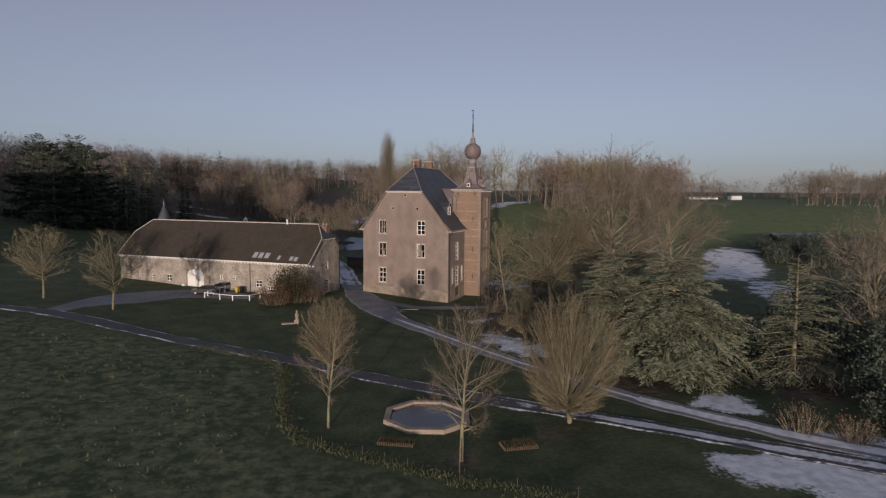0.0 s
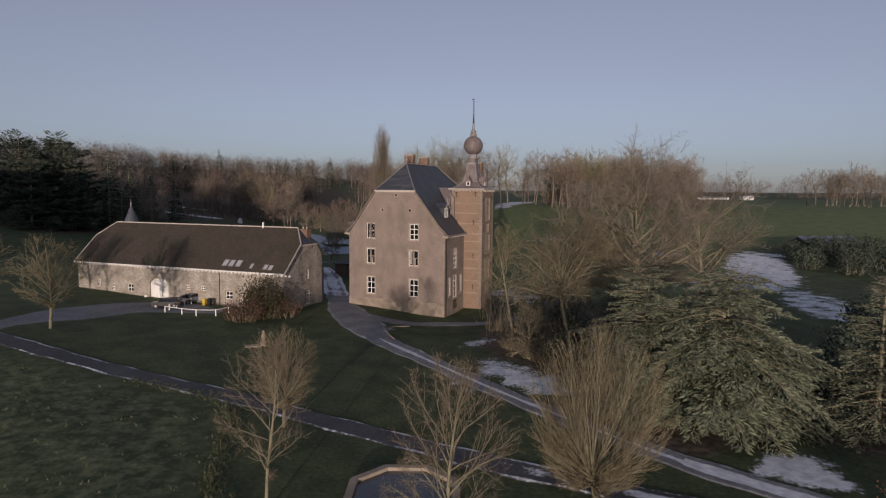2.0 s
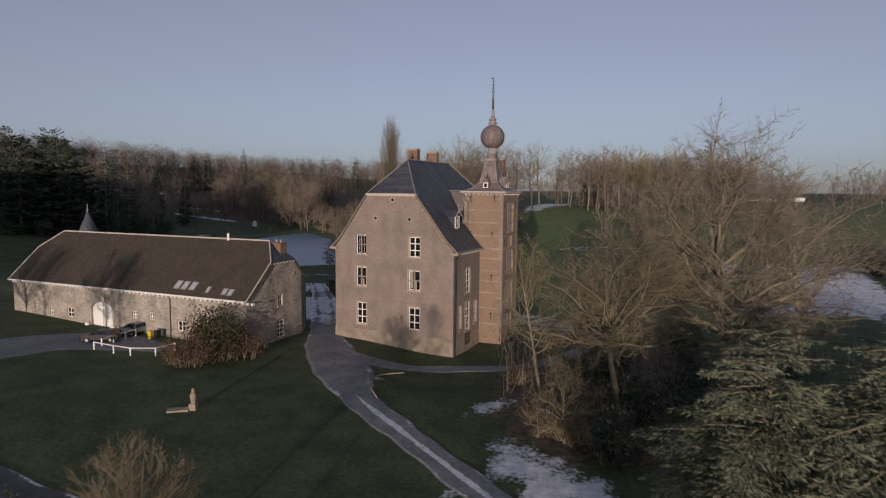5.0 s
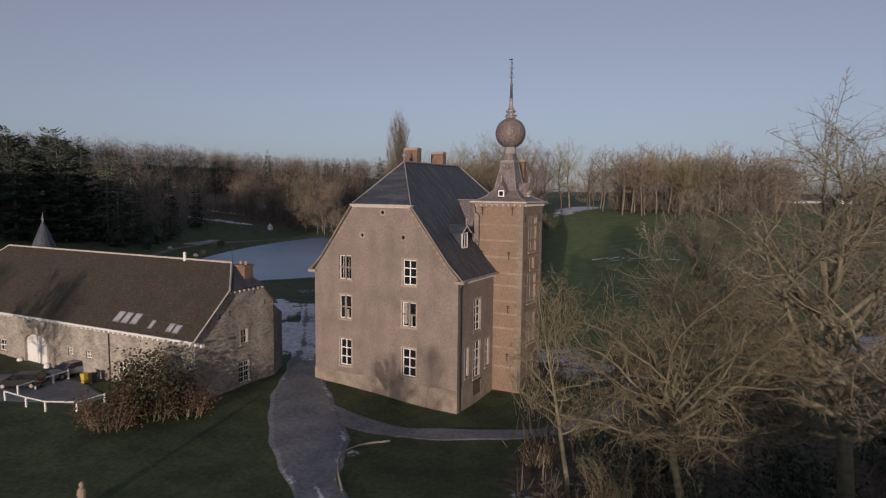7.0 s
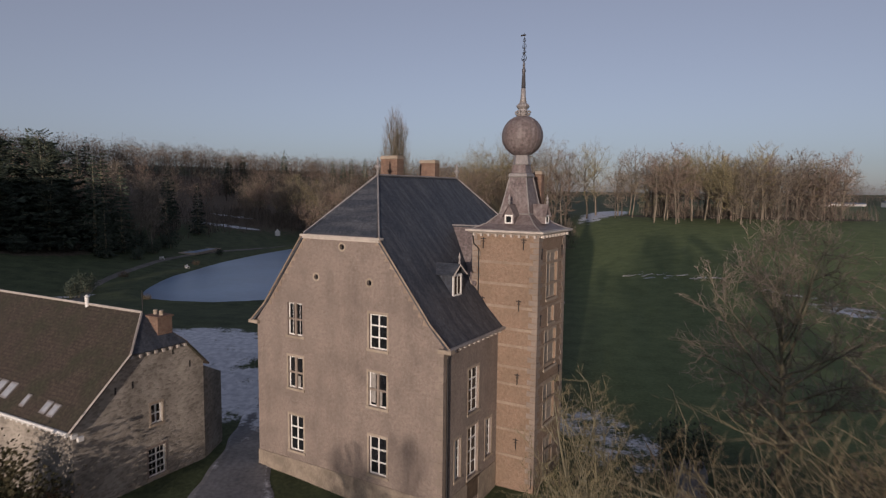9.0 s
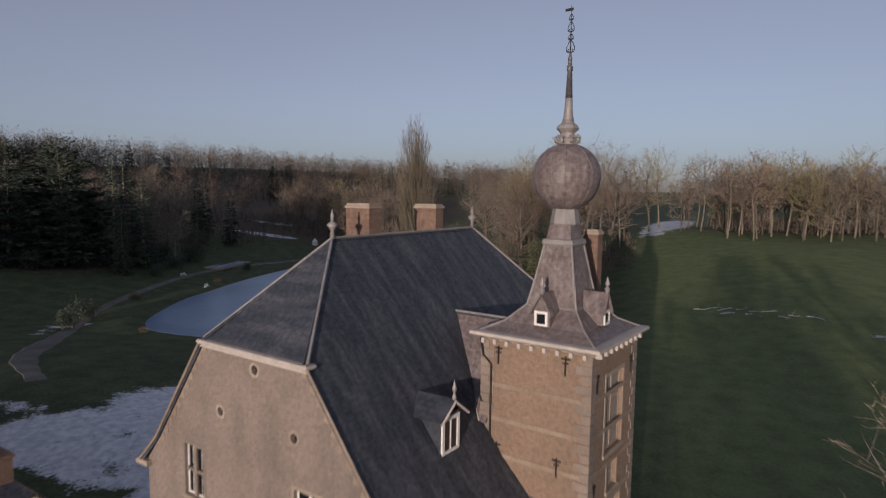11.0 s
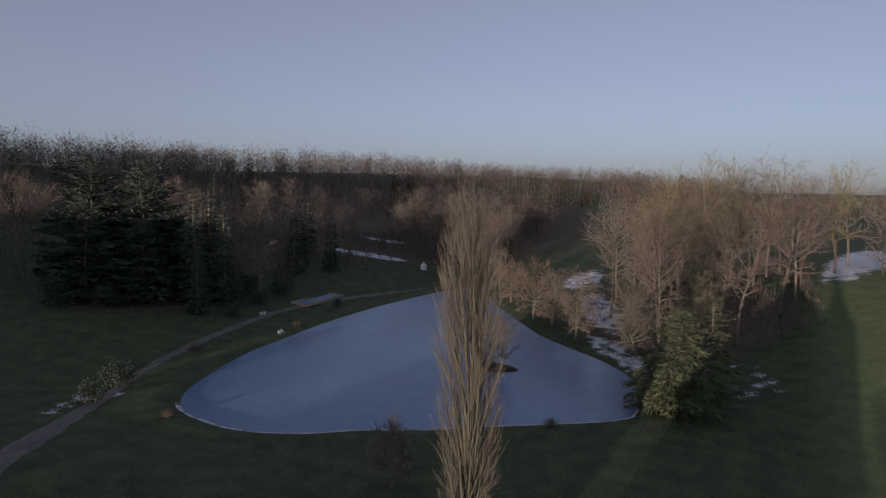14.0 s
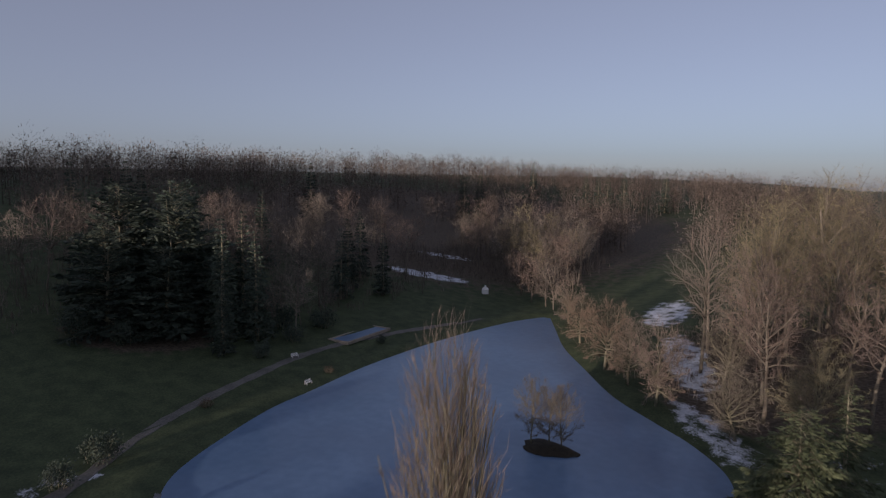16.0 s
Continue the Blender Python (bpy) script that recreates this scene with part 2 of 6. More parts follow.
QUOIN = material("weathered_band_stone", (0.23, 0.175, 0.13), (0.34, 0.275, 0.215), scale=0.8, fine=8, bump=0.3, stain=(0.2, 0.15, 0.11), stain_scale=0.5)
CORNER = material("weathered_corner_stone", (0.2, 0.164, 0.138), (0.285, 0.237, 0.199), scale=1.4, fine=8, bump=0.3, stain=(0.17, 0.138, 0.115), stain_scale=0.5)
PLINTH = material("plinth_stone", (0.2, 0.165, 0.13), (0.32, 0.27, 0.215), scale=1.0, fine=6, bump=0.5, stain=(0.12, 0.1, 0.08), stain_scale=0.6)
RUBBLE = rubble("barn_rubble", (0.235, 0.21, 0.178), (0.35, 0.315, 0.27), (0.345, 0.315, 0.275))
SLATE = masonry("roof_slate", (0.052, 0.06, 0.077), (0.041, 0.048, 0.062), (0.028, 0.032, 0.041), 0.28, 0.16, joint=0.008, stain=(0.14, 0.146, 0.158), stain_amount=0.5, rough=0.5, scale=1.3, streak=(0.28, 1.5, 0.28), speckle=0.34)
SPIRE_SLATE = masonry("spire_slate", (0.165, 0.132, 0.128), (0.145, 0.116, 0.114), (0.115, 0.094, 0.094), 0.2, 0.14, joint=0.006, stain=(0.265, 0.238, 0.232), stain_amount=0.65, rough=0.45, scale=1.2, streak=(2.6, 2.6, 0.45), speckle=0.32)
TILE = masonry("barn_tile", (0.078, 0.061, 0.048), (0.058, 0.046, 0.038), (0.034, 0.028, 0.024), 0.26, 0.2, joint=0.012, stain=(0.042, 0.044, 0.028), stain_amount=0.85, rough=0.8, scale=0.45, speckle=0.35)
LEAD = material("weathered_lead", (0.21, 0.195, 0.19), (0.34, 0.32, 0.31), rough=0.5, scale=2, fine=20, bump=0.1, metal=0.2)
DARK_LEAD = material("tarnished_lead", (0.07, 0.07, 0.08), (0.16, 0.155, 0.165), rough=0.4, scale=3, fine=18, bump=0.15, metal=0.3)
WHITE = material("white_paint", (0.66, 0.65, 0.62), (0.8, 0.79, 0.76), rough=0.5, scale=3, fine=30, bump=0.1)
CORNICE = material("painted_cornice", (0.38, 0.345, 0.31), (0.54, 0.49, 0.44), rough=0.6, scale=2, fine=15, bump=0.1)
GLASS = material("window_glass", (0.008, 0.009, 0.011), (0.018, 0.02, 0.023), rough=0.06, scale=0.7, fine=3, bump=0.0, spec=0.5)
IRON = material("dark_iron", (0.018, 0.018, 0.02), (0.04, 0.038, 0.038), rough=0.6, scale=4, fine=30, bump=0.1, metal=0.4)
RED_BRICK = masonry("chimney_brick", (0.21, 0.122, 0.088), (0.15, 0.088, 0.064), (0.25, 0.19, 0.15), 0.22, 0.07, stain=(0.1, 0.07, 0.055), stain_amount=0.5, scale=0.9)
WOOD = material("old_wood", (0.06, 0.045, 0.032), (0.14, 0.1, 0.07), scale=2, fine=24, bump=0.3)
BARK = material("grey_bark", (0.115, 0.106, 0.07), (0.265, 0.243, 0.165), scale=1.6, fine=14, bump=0.5, spread=0.2)
DARK_BARK = material("forest_bark", (0.092, 0.079, 0.061), (0.225, 0.192, 0.148), scale=0.5, fine=6, bump=0.4, spread=0.35)
TWIG = material("brown_twigs", (0.118, 0.1, 0.08), (0.25, 0.209, 0.167), scale=0.5, fine=6, bump=0, spread=0.34, island=0.5)
TWIG_YELLOW = material("ochre_twigs", (0.15, 0.13, 0.073), (0.31, 0.27, 0.158), scale=0.5, fine=6, bump=0, spread=0.2, island=0.5)
TWIG_RED = material("russet_twigs", (0.135, 0.1, 0.08), (0.275, 0.207, 0.167), scale=0.5, fine=6, bump=0, spread=0.2, island=0.5)
TWIG_POPLAR = material("pale_poplar_twigs", (0.15, 0.117, 0.092), (0.3, 0.238, 0.188), scale=0.5, fine=6, bump=0, island=0.45)
TWIG_LAWN = material("dull_brown_twigs", (0.1, 0.078, 0.056), (0.195, 0.155, 0.112), scale=0.5, fine=6, bump=0, island=0.4)
TWIG_OCHRE = material("dull_ochre_twigs", (0.105, 0.086, 0.052), (0.215, 0.178, 0.11), scale=0.5, fine=6, bump=0, island=0.4)
TWIG_WILLOW = material("orange_brown_twigs", (0.135, 0.088, 0.062), (0.27, 0.185, 0.132), scale=0.5, fine=6, bump=0, island=0.5)
NEEDLE = material("dark_needles", (0.038, 0.054, 0.042), (0.076, 0.096, 0.068), scale=0.6, fine=5, bump=0, spread=0.25, island=0.4)
GREEN_NEEDLE = material("mid_green_needles", (0.05, 0.07, 0.034), (0.13, 0.145, 0.075), scale=0.6, fine=5, bump=0)
CEDAR = material("blue_green_needles", (0.078, 0.098, 0.062), (0.185, 0.203, 0.136), scale=0.6, fine=5, bump=0, spread=0.15, island=0.45)
EVERGREEN = material("shrub_leaves", (0.03, 0.032, 0.014), (0.085, 0.07, 0.035), scale=0.8, fine=6, bump=0, spread=0.2)

# ---- building blocks ----


class Geo:
    """Gathers the vertices and faces of one mesh."""

    def __init__(self):
        self.v, self.f = [], []

    def add(self, verts, faces):
        k = len(self.v)
        self.v += [tuple(p) for p in verts]
        self.f += [tuple(i + k for i in q) for q in faces]
        return self

    def box(self, x0, y0, z0, x1, y1, z1):
        v = [(x, y, z) for z in (z0, z1) for x, y in ((x0, y0), (x1, y0), (x1, y1), (x0, y1))]
        return self.add(v, [(3, 2, 1, 0), (4, 5, 6, 7), (0, 1, 5, 4), (1, 2, 6, 5), (2, 3, 7, 6), (3, 0, 4, 7)])

    def block(self, x0, y0, z0, x1, y1, z1, c=0.02):
        """A box with chamfered upright and level edges."""
        v, f = [], []
        rings = [(z0, c), (z0 + c, 0), (z1 - c, 0), (z1, c)]
        for z, i in rings:
            v += [(x0 + i, y0 + i, z), (x1 - i, y0 + i, z), (x1 - i, y1 - i, z), (x0 + i, y1 - i, z)]
        for r in range(3):
            f += [(4 * r + k, 4 * r + (k + 1) % 4, 4 * r + 4 + (k + 1) % 4, 4 * r + 4 + k) for k in range(4)]
        return self.add(v, f + [(3, 2, 1, 0), (12, 13, 14, 15)])

    def loft(self, rings, cap=True):
        """Closed rings of equal count, bottom to top."""
        n = len(rings[0])
        v = [p for r in rings for p in r]
        f = [(n * i + k, n * i + (k + 1) % n, n * (i + 1) + (k + 1) % n, n * (i + 1) + k) for i in range(len(rings) - 1) for k in range(n)]
        if cap:
            f += [tuple(range(n - 1, -1, -1)), tuple(range(n * (len(rings) - 1), n * len(rings)))]
        return self.add(v, f)

    def lathe(self, cx, cy, profile, sides=12, turn=0.0):
        return self.loft([[(cx + r * math.cos(turn + 2 * math.pi * k / sides), cy + r * math.sin(turn + 2 * math.pi * k / sides), z) for k in range(sides)] for r, z in profile])

    def squares(self, cx, cy, profile):
        """A square in plan whose half width changes with height."""
        return self.loft([[(cx - h, cy - h, z), (cx + h, cy - h, z), (cx + h, cy + h, z), (cx - h, cy + h, z)] for h, z in profile])

    def tube(self, pts, radii, sides=6):
        pts = [Vector(p) for p in pts]
        if isinstance(radii, (int, float)):
            radii = [radii] * len(pts)
        rings = []
        for i, p in enumerate(pts):
            d = (pts[min(i + 1, len(pts) - 1)] - pts[max(i - 1, 0)]).normalized()
            a = d.cross(Vector((0, 0, 1)) if abs(d.z) < 0.9 else Vector((1, 0, 0))).normalized()
            b = d.cross(a)
            rings.append([p + radii[i] * (math.cos(2 * math.pi * k / sides) * a + math.sin(2 * math.pi * k / sides) * b) for k in range(sides)])
        return self.loft(rings)

    def slab(self, pts, thick):
        """A flat polygon with thickness, grown against its normal."""
        p = [Vector(q) for q in pts]
        nrm = Vector((0, 0, 0))
        for i in range(len(p)):
            nrm += (p[i] - p[0]).cross(p[(i + 1) % len(p)] - p[0])
        nrm.normalize()
        return self.loft([[q - nrm * thick for q in p], p])

    def panel(self, outer, holes, place, thick):
        """A wall: an outline with openings in (a, b) coordinates; place(a, b, depth) puts it in space."""
        bm = bmesh.new()
        edges, loops = [], []
        for loop in (outer, *holes):
            vs = [bm.verts.new((a, b, 0)) for a, b in loop]
            loops.append(vs)
            edges += [bm.edges.new((vs[i], vs[(i + 1) % len(vs)])) for i in range(len(vs))]
        bmesh.ops.triangle_fill(bm, use_beauty=True, edges=edges)
        bm.verts.index_update()
        flat = [(v.co.x, v.co.y) for v in bm.verts]
        tris = []
        for f in bm.faces:
            q = [v.index for v in f.verts]
            a, b, c = (Vector(flat[i]) for i in q)
            tris.append(q if (b - a).cross(c - a) > 0 else q[::-1])
        n = len(flat)
        v = [place(a, b, 0) for a, b in flat] + [place(a, b, thick) for a, b in flat]
        f = [tuple(q) for q in tris] + [tuple(i + n for i in q[::-1]) for q in tris]
        for vs in loops:
            ids = [x.index for x in vs]
            f += [(ids[i], ids[i] + n, ids[(i + 1) % len(ids)] + n, ids[(i + 1) % len(ids)]) for i in range(len(ids))]
        bm.free()
        return self.add(v, f)

    def mesh(self, name, mat, smooth=False):
        me = bpy.data.meshes.new(name)
        me.from_pydata(self.v, [], self.f)
        me.materials.append(mat)
        if smooth:
            me.polygons.foreach_set("use_smooth", [True] * len(me.polygons))
        me.update()
        return me


def part(name, geo, mat, parent=None, label="", smooth=False):
    ob = new(name, geo.mesh(name, mat, smooth) if isinstance(geo, Geo) else geo)
    if parent:
        ob.parent = parent
    if label:
        tagged(ob, label)
    return ob


def piece(name, me, parent, m=None):
    """One more object on a mesh that is already there."""
    ob = new(name, me)
    ob.parent = parent
    if m is not None:
        ob.matrix_basis = m
    return ob


def thing(name, m, label, category, group="", kind=""):
    ob = new(name)
    ob.matrix_basis = m
    ob.empty_display_size = 0.3
    return tagged(ob, label, category, group, kind)


def step(a, b, x):
    t = np.clip((x - a) / (b - a), 0, 1)
    return t * t * (3 - 2 * t)


# ---- ground ----
POND = [(-76.5, 198.5), (-70, 195.3), (-59.7, 194.6), (-51, 198), (-45, 202.5), (-36, 207.5), (-27.8, 213.5), (-18, 220), (-10, 227.2), (-10.6, 237), (-13.2, 248), (-20, 257), (-28, 263.8),
        (-38.4, 273), (-50, 288), (-61, 303), (-72, 323), (-79, 334), (-84, 326), (-87.4, 314), (-91, 290), (-92, 262), (-90, 240), (-88.6, 227), (-82.2, 207)]


def smooth_loop(pts, n=6):
    out, k = [], len(pts)
    for i in range(k):
        p0, p1, p2, p3 = (np.array(pts[(i + j - 1) % k], float) for j in range(4))
        for s in range(n):
            t = s / n
            out.append(0.5 * (2 * p1 + (p2 - p0) * t + (2 * p0 - 5 * p1 + 4 * p2 - p3) * t * t + (3 * p1 - p0 - 3 * p2 + p3) * t ** 3))
    return np.array(out)


def smooth_line(pts, gap=1.0):
    k, out = len(pts), []
    p = [np.array(q, float) for q in pts]
    p = [2 * p[0] - p[1]] + p + [2 * p[-1] - p[-2]]
    for i in range(1, k):
        p0, p1, p2, p3 = p[i - 1:i + 3]
        n = max(2, int(np.linalg.norm(p2[:2] - p1[:2]) / gap))
        for s in range(n):
            t = s / n
            out.append(0.5 * (2 * p1 + (p2 - p0) * t + (2 * p0 - 5 * p1 + 4 * p2 - p3) * t * t + (3 * p1 - p0 - 3 * p2 + p3) * t ** 3))
    return np.array(out + [p[k]])


def signed_distance(x, y, loop):
    """Metres to a closed outline, below zero inside."""
    best, inside = np.full(x.shape, 1e9), np.zeros(x.shape, bool)
    for (x0, y0), (x1, y1) in zip(loop, np.roll(loop, -1, 0)):
        dx, dy = x1 - x0, y1 - y0
        t = np.clip(((x - x0) * dx + (y - y0) * dy) / (dx * dx + dy * dy + 1e-9), 0, 1)
        best = np.minimum(best, np.hypot(x - x0 - t * dx, y - y0 - t * dy))
        cross = ((y0 > y) != (y1 > y)) & (x < dx * (y - y0) / (dy if abs(dy) > 1e-9 else 1e-9) + x0)
        inside ^= cross
    return np.where(inside, -best, best)


SHORE = smooth_loop(POND)


def height(x, y):
    """The lie of the land, with hills and a swell added to cast shade."""
    x, y = np.asarray(x, float), np.asarray(y, float)
    left = 0.148 * np.clip(-97 - x, 0, 260) * step(110, 220, y)
    back = 30 * step(325, 780, y) * step(15, -95, x) + 3 * step(345, 480, y) * step(60, -60, x) * step(-140, -60, x)
    y0 = 245 - 95 * step(-20, 60, x)
    right = 13.5 * step(0, 1, (y - y0) / 185) * step(-85, 0, x) * step(-500, 300, x + 700)
    z = np.maximum(left, back) + 0.25 * np.minimum(left, back) + right + 0.12 * np.sin(x * 0.11 + 1) * np.sin(y * 0.09) + 0.05 * np.sin(x * 0.37 + y * 0.29)
    z = z + 0.036 * np.clip(-x - 10, 0, 75) * step(160, 130, y)
    # hill out of view, added to keep the sun off the west slope
    z = z + 38 * step(-104, -148, x) * step(-260, -60, y) * step(150, 40, y)
    # swell added behind the castle to tilt the lawn away from the sun
    z = z + 2.5 * step(135, 153, y) * step(198, 156, y) * step(-116, -98, x) * step(8, -8, x)
    # higher hill out of view, added to shade the far-left woods
    z = z + 46 * step(-228, -262, x) * step(-260, -60, y) * step(150, 40, y)
    z = z + 9 * step(600, 1500, np.hypot(x, y)) * step(-200, 200, y)
    z = z - 0.65 * step(15, 4, np.hypot(x - 2, (y - 114) * 0.8))
    near = (x > -125) & (x < 25) & (y > 165) & (y < 370)
    sd = np.full(x.shape, 50.0)
    if near.any():
        sd[near] = signed_distance(x[near], y[near], SHORE)
    z = z * step(0, 9, sd)
    return np.where(sd < 2.2, np.clip(-0.3 + 0.28 * sd, -1.6, 0.35), z + 0.3 * step(9, 2, sd))


def height_at(x, y):
    return float(height(np.array([x]), np.array([y]))[0])


def blobs(x, y, spots):
    """The strongest of several soft ellipses (x, y, rx, ry, turn, strength)."""
    out = np.zeros(x.shape)
    for cx, cy, rx, ry, a, s in spots:
        c, sn = math.cos(radians(a)), math.sin(radians(a))
        u, v = (x - cx) * c + (y - cy) * sn, -(x - cx) * sn + (y - cy) * c
        out = np.maximum(out, s * step(1.25, 0.55, np.hypot(u / rx, v / ry)))
    return out


SNOW = [(26, 43.4, 7.5, 4, -12, 1.0), (31, 39.5, 7, 5, -20, 1.0), (26.9, 58.2, 3.6, 4.0, 0, 0.95), (32.5, 49.8, 5, 1.8, -35, 0.8), (38, 47, 7, 3, -30, 0.9), (9.4, 80.5, 3.8, 9, 32, 0.8), (3.2, 76.5, 1.6, 5, 38, 0.6), (5.8, 95.5, 3, 5, -10, 0.52), (80, 172, 10, 36, -22, 0.85), (69, 128, 7, 20, -18, 0.66), (92, 196, 10, 5, 0, 0.7),
        (62, 150, 14, 7, 10, 0.7), (-36, 152.5, 13, 8, -35, 0.95), (-43, 145, 11, 6.5, 10, 1.0), (-35, 143, 9, 5, 0, 0.9), (-88.5, 194, 1.4, 4.5, -25, 0.9), (-25, 138, 6, 9, 15, 0.9), (40, 370, 9, 54, -15, 0.95), (-137, 350, 20, 6, 20, 0.8), (-152, 388, 16, 5, 20, 0.7),
        (-30, 300, 6, 26, 20, 0.75), (-18, 262, 5, 18, 35, 0.62), (-45, 345, 8, 20, 5, 0.7), (35, 230, 6, 0.9, -32, 0.62), (40, 226, 4, 0.8, -40, 0.6), (58, 209, 8, 1.8, -40, 0.6), (64, 198, 9, 4.5, -40, 0.62),
        (-88, 188, 4, 9, 35, 0.42), (-30, 176, 8, 5, 20, 0.42), (0, 250, 14, 16, 0, 0.38), (-8, 104, 3, 1.4, 0, 0.45), (14, 135, 5, 10, 20, 0.6), (-54, 148, 6, 4, 0, 0.5)]
LITTER = [(14, 96, 10, 16, 10, 0.8), (26, 108, 13, 16, 0, 0.8), (22, 68, 10, 8, 0, 0.9), (38, 66, 8, 8, 0, 0.9), (-9.6, 51.5, 2.5, 2.5, 0, 0.4), (1.5, 45, 3, 3, 0, 0.5), (10.8, 51, 4, 3.5, 0, 0.5),
          (-10, 300, 30, 40, 0, 0.9), (90, 345, 60, 16, -4, 0.9), (-200, 480, 150, 180, 0, 0.9), (-140, 240, 20, 22, 0, 0.95), (-120, 440, 30, 70, 0, 0.9), (46, 72, 10, 10, 0, 0.9)]


def ground_sheet():
    def axis(lo, hi, gap, far):
        mid = list(np.arange(lo, hi + 0.1, gap))
        a, b, g = [], [], gap
        p, q = lo, hi
        while p > -far or q < far:
            g *= 1.22
            p, q = p - g, q + g
            a.append(p), b.append(q)
        return np.array(a[::-1] + mid + b)
    xs, ys = axis(-130, 120, 2.0, 4200), axis(0, 380, 2.0, 4200)
    X, Y = np.meshgrid(xs, ys)
    x, y = X.ravel(), Y.ravel()
    z = height(x, y)
    nx, ny = len(xs), len(ys)
    i = (np.arange(ny - 1)[:, None] * nx + np.arange(nx - 1)[None]).ravel()
    faces = np.stack([i, i + 1, i + nx + 1, i + nx], 1)
    me = bpy.data.meshes.new("ground")
    me.from_pydata(np.stack([x, y, z], 1).tolist(), [], faces.tolist())
    me.materials.append(GRASS)
    me.polygons.foreach_set("use_smooth", [True] * len(me.polygons))
    meadow = step(2, -4, signed_distance(x, y, np.array([(-300, 110), (-85, 93), (-56, 88.3), (-33, 76.5), (-18.7, 70), (-12.5, 49), (1.3, 41), (12, 36), (60, -60), (-300, -60)])))
    crop = step(6, -6, signed_distance(x, y, np.array([(14, 140), (40, 126), (68, 146), (84, 205), (130, 225), (500, 270), (500, 640), (100, 640), (50, 420), (20, 300)])))
    for nm, val in (("snow", blobs(x, y, SNOW)), ("meadow", meadow), ("litter", blobs(x, y, LITTER)), ("crop", crop)):
        me.attributes.new(nm, "FLOAT", "POINT").data.foreach_set("value", val.astype(np.float32))
    return tagged(new("ground", me), "dark winter grass with thin patches of old snow", "ground", kind="structure")


ground_sheet()


def strip(name, pts, mat, label, lift=0.06, snow=0.0, edge_snow=0.0, middle_snow=None, cols=8, far_snow=None):
    """A road draped on the land: rows of (x, y, half width)."""
    line = smooth_line(pts, 0.8)
    v, s = [], []
    for i, (x, y, w) in enumerate(line):
        d = line[min(i + 1, len(line) - 1)] - line[max(i - 1, 0)]
        d = d[:2] / (np.linalg.norm(d[:2]) + 1e-9)
        ragged = 0.12 * math.sin(i * 0.9) + 0.1 * math.sin(i * 0.37 + 2)
        for k in range(cols + 1):
            o = (k / cols * 2 - 1) * (w + ragged)
            px, py = x - d[1] * o, y + d[0] * o
            v.append((px, py, height_at(px, py) + (lift if 0 < k < cols else -0.08)))
            mid = middle_snow[1] * step(middle_snow[0] + 4, middle_snow[0] - 4, y) if middle_snow and abs(k - cols // 2) <= (y < 60) else 0
            deep = 0.85 * float(step(far_snow, far_snow + 8, y)) * (1 if k not in (2, 6) else 0.55) if far_snow else 0
            s.append(max(snow, deep, edge_snow * (1 if k in (1, cols - 1) else 0), float(mid)))
    f = [(i * (cols + 1) + k, i * (cols + 1) + k + 1, (i + 1) * (cols + 1) + k + 1, (i + 1) * (cols + 1) + k) for i in range(len(line) - 1) for k in range(cols)]
    me = bpy.data.meshes.new(name)
    me.from_pydata(v, [], [q[::-1] for q in f])
    me.materials.append(mat)
    me.attributes.new("snow", "FLOAT", "POINT").data.foreach_set("value", np.array(s, np.float32))
    return tagged(new(name, me), label, "road", kind="structure")


strip("road_park", [(-110, 102, 2.0), (-68, 94, 1.9), (-56, 90.4, 1.9), (-44, 84, 1.8), (-31.4, 78, 1.7), (-17, 71.2, 1.7), (-4.8, 64.6, 1.6), (5.8, 58.6, 1.6), (18, 52.4, 1.6), (28.5, 46.5, 1.6), (48, 36, 1.6)],
      ASPHALT, "narrow asphalt park road with snow on its verges", edge_snow=0.62, middle_snow=(58, 0.8))
strip("road_castle", [(-27, 156, 1.5), (-21.5, 140, 2.4), (-17.8, 125, 2.5), (-14.6, 115, 3.6), (-11.3, 107, 3.9), (-7.9, 98, 2.2), (-3.0, 90, 1.8), (5.6, 77, 1.6), (12, 68.5, 1.6), (18.8, 60, 1.6),
                      (26, 53, 1.7), (33, 47.5, 1.7), (50, 38, 1.7)], GRAVEL, "pale gravel drive with snow between the wheel tracks", lift=0.07, edge_snow=0.4, middle_snow=(97, 1.4), far_snow=125)
strip("road_loop", [(-13, 114, 1.6), (-9, 111.6, 2.2), (-4, 110.2, 1.6), (4.6, 110.8, 1.5), (12, 113, 1.4), (18, 119, 1.4), (21, 130, 1.4)], GRAVEL, "gravel loop along the castle front", lift=0.05)
strip("road_yard", [(-58.5, 91, 2.0), (-57, 98, 3.2), (-53, 105.5, 6.0), (-47.5, 111.2, 5.4), (-42, 112.3, 4.6), (-37.5, 111.5, 3.2), (-33.5, 110, 1.2)], YARD_STONE, "pale worn yard in front of the barn", lift=0.055)
strip("path_pond", [(-60, 158, 1.2), (-72, 167.5, 2.0), (-79.5, 179, 2.0), (-88, 194, 1.3), (-97, 211, 1.2), (-103, 236, 1.2), (-106, 262, 1.2), (-101, 292, 1.2), (-94, 318, 1.2)], EARTH_PATH, "footpath along the pond bank", lift=0.06)

shore = [(x, y, 0.5) for x, y in (SHORE[i % len(SHORE)] for i in range(0, 58, 3))]
strip("snow_rim", shore, GRAVEL, "thin rim of snow along the pond shore", lift=0.05, snow=0.66)
ice = Geo()
sv = [(float(x), float(y)) for x, y in SHORE]
ice.panel([(p[0] * 1, p[1] * 1) for p in sv], [], lambda a, b, d: (a, b, -0.36 - d), 0.1)
tagged(part("water", ice, ICE), "frozen grey-blue pond", "pond", kind="structure")

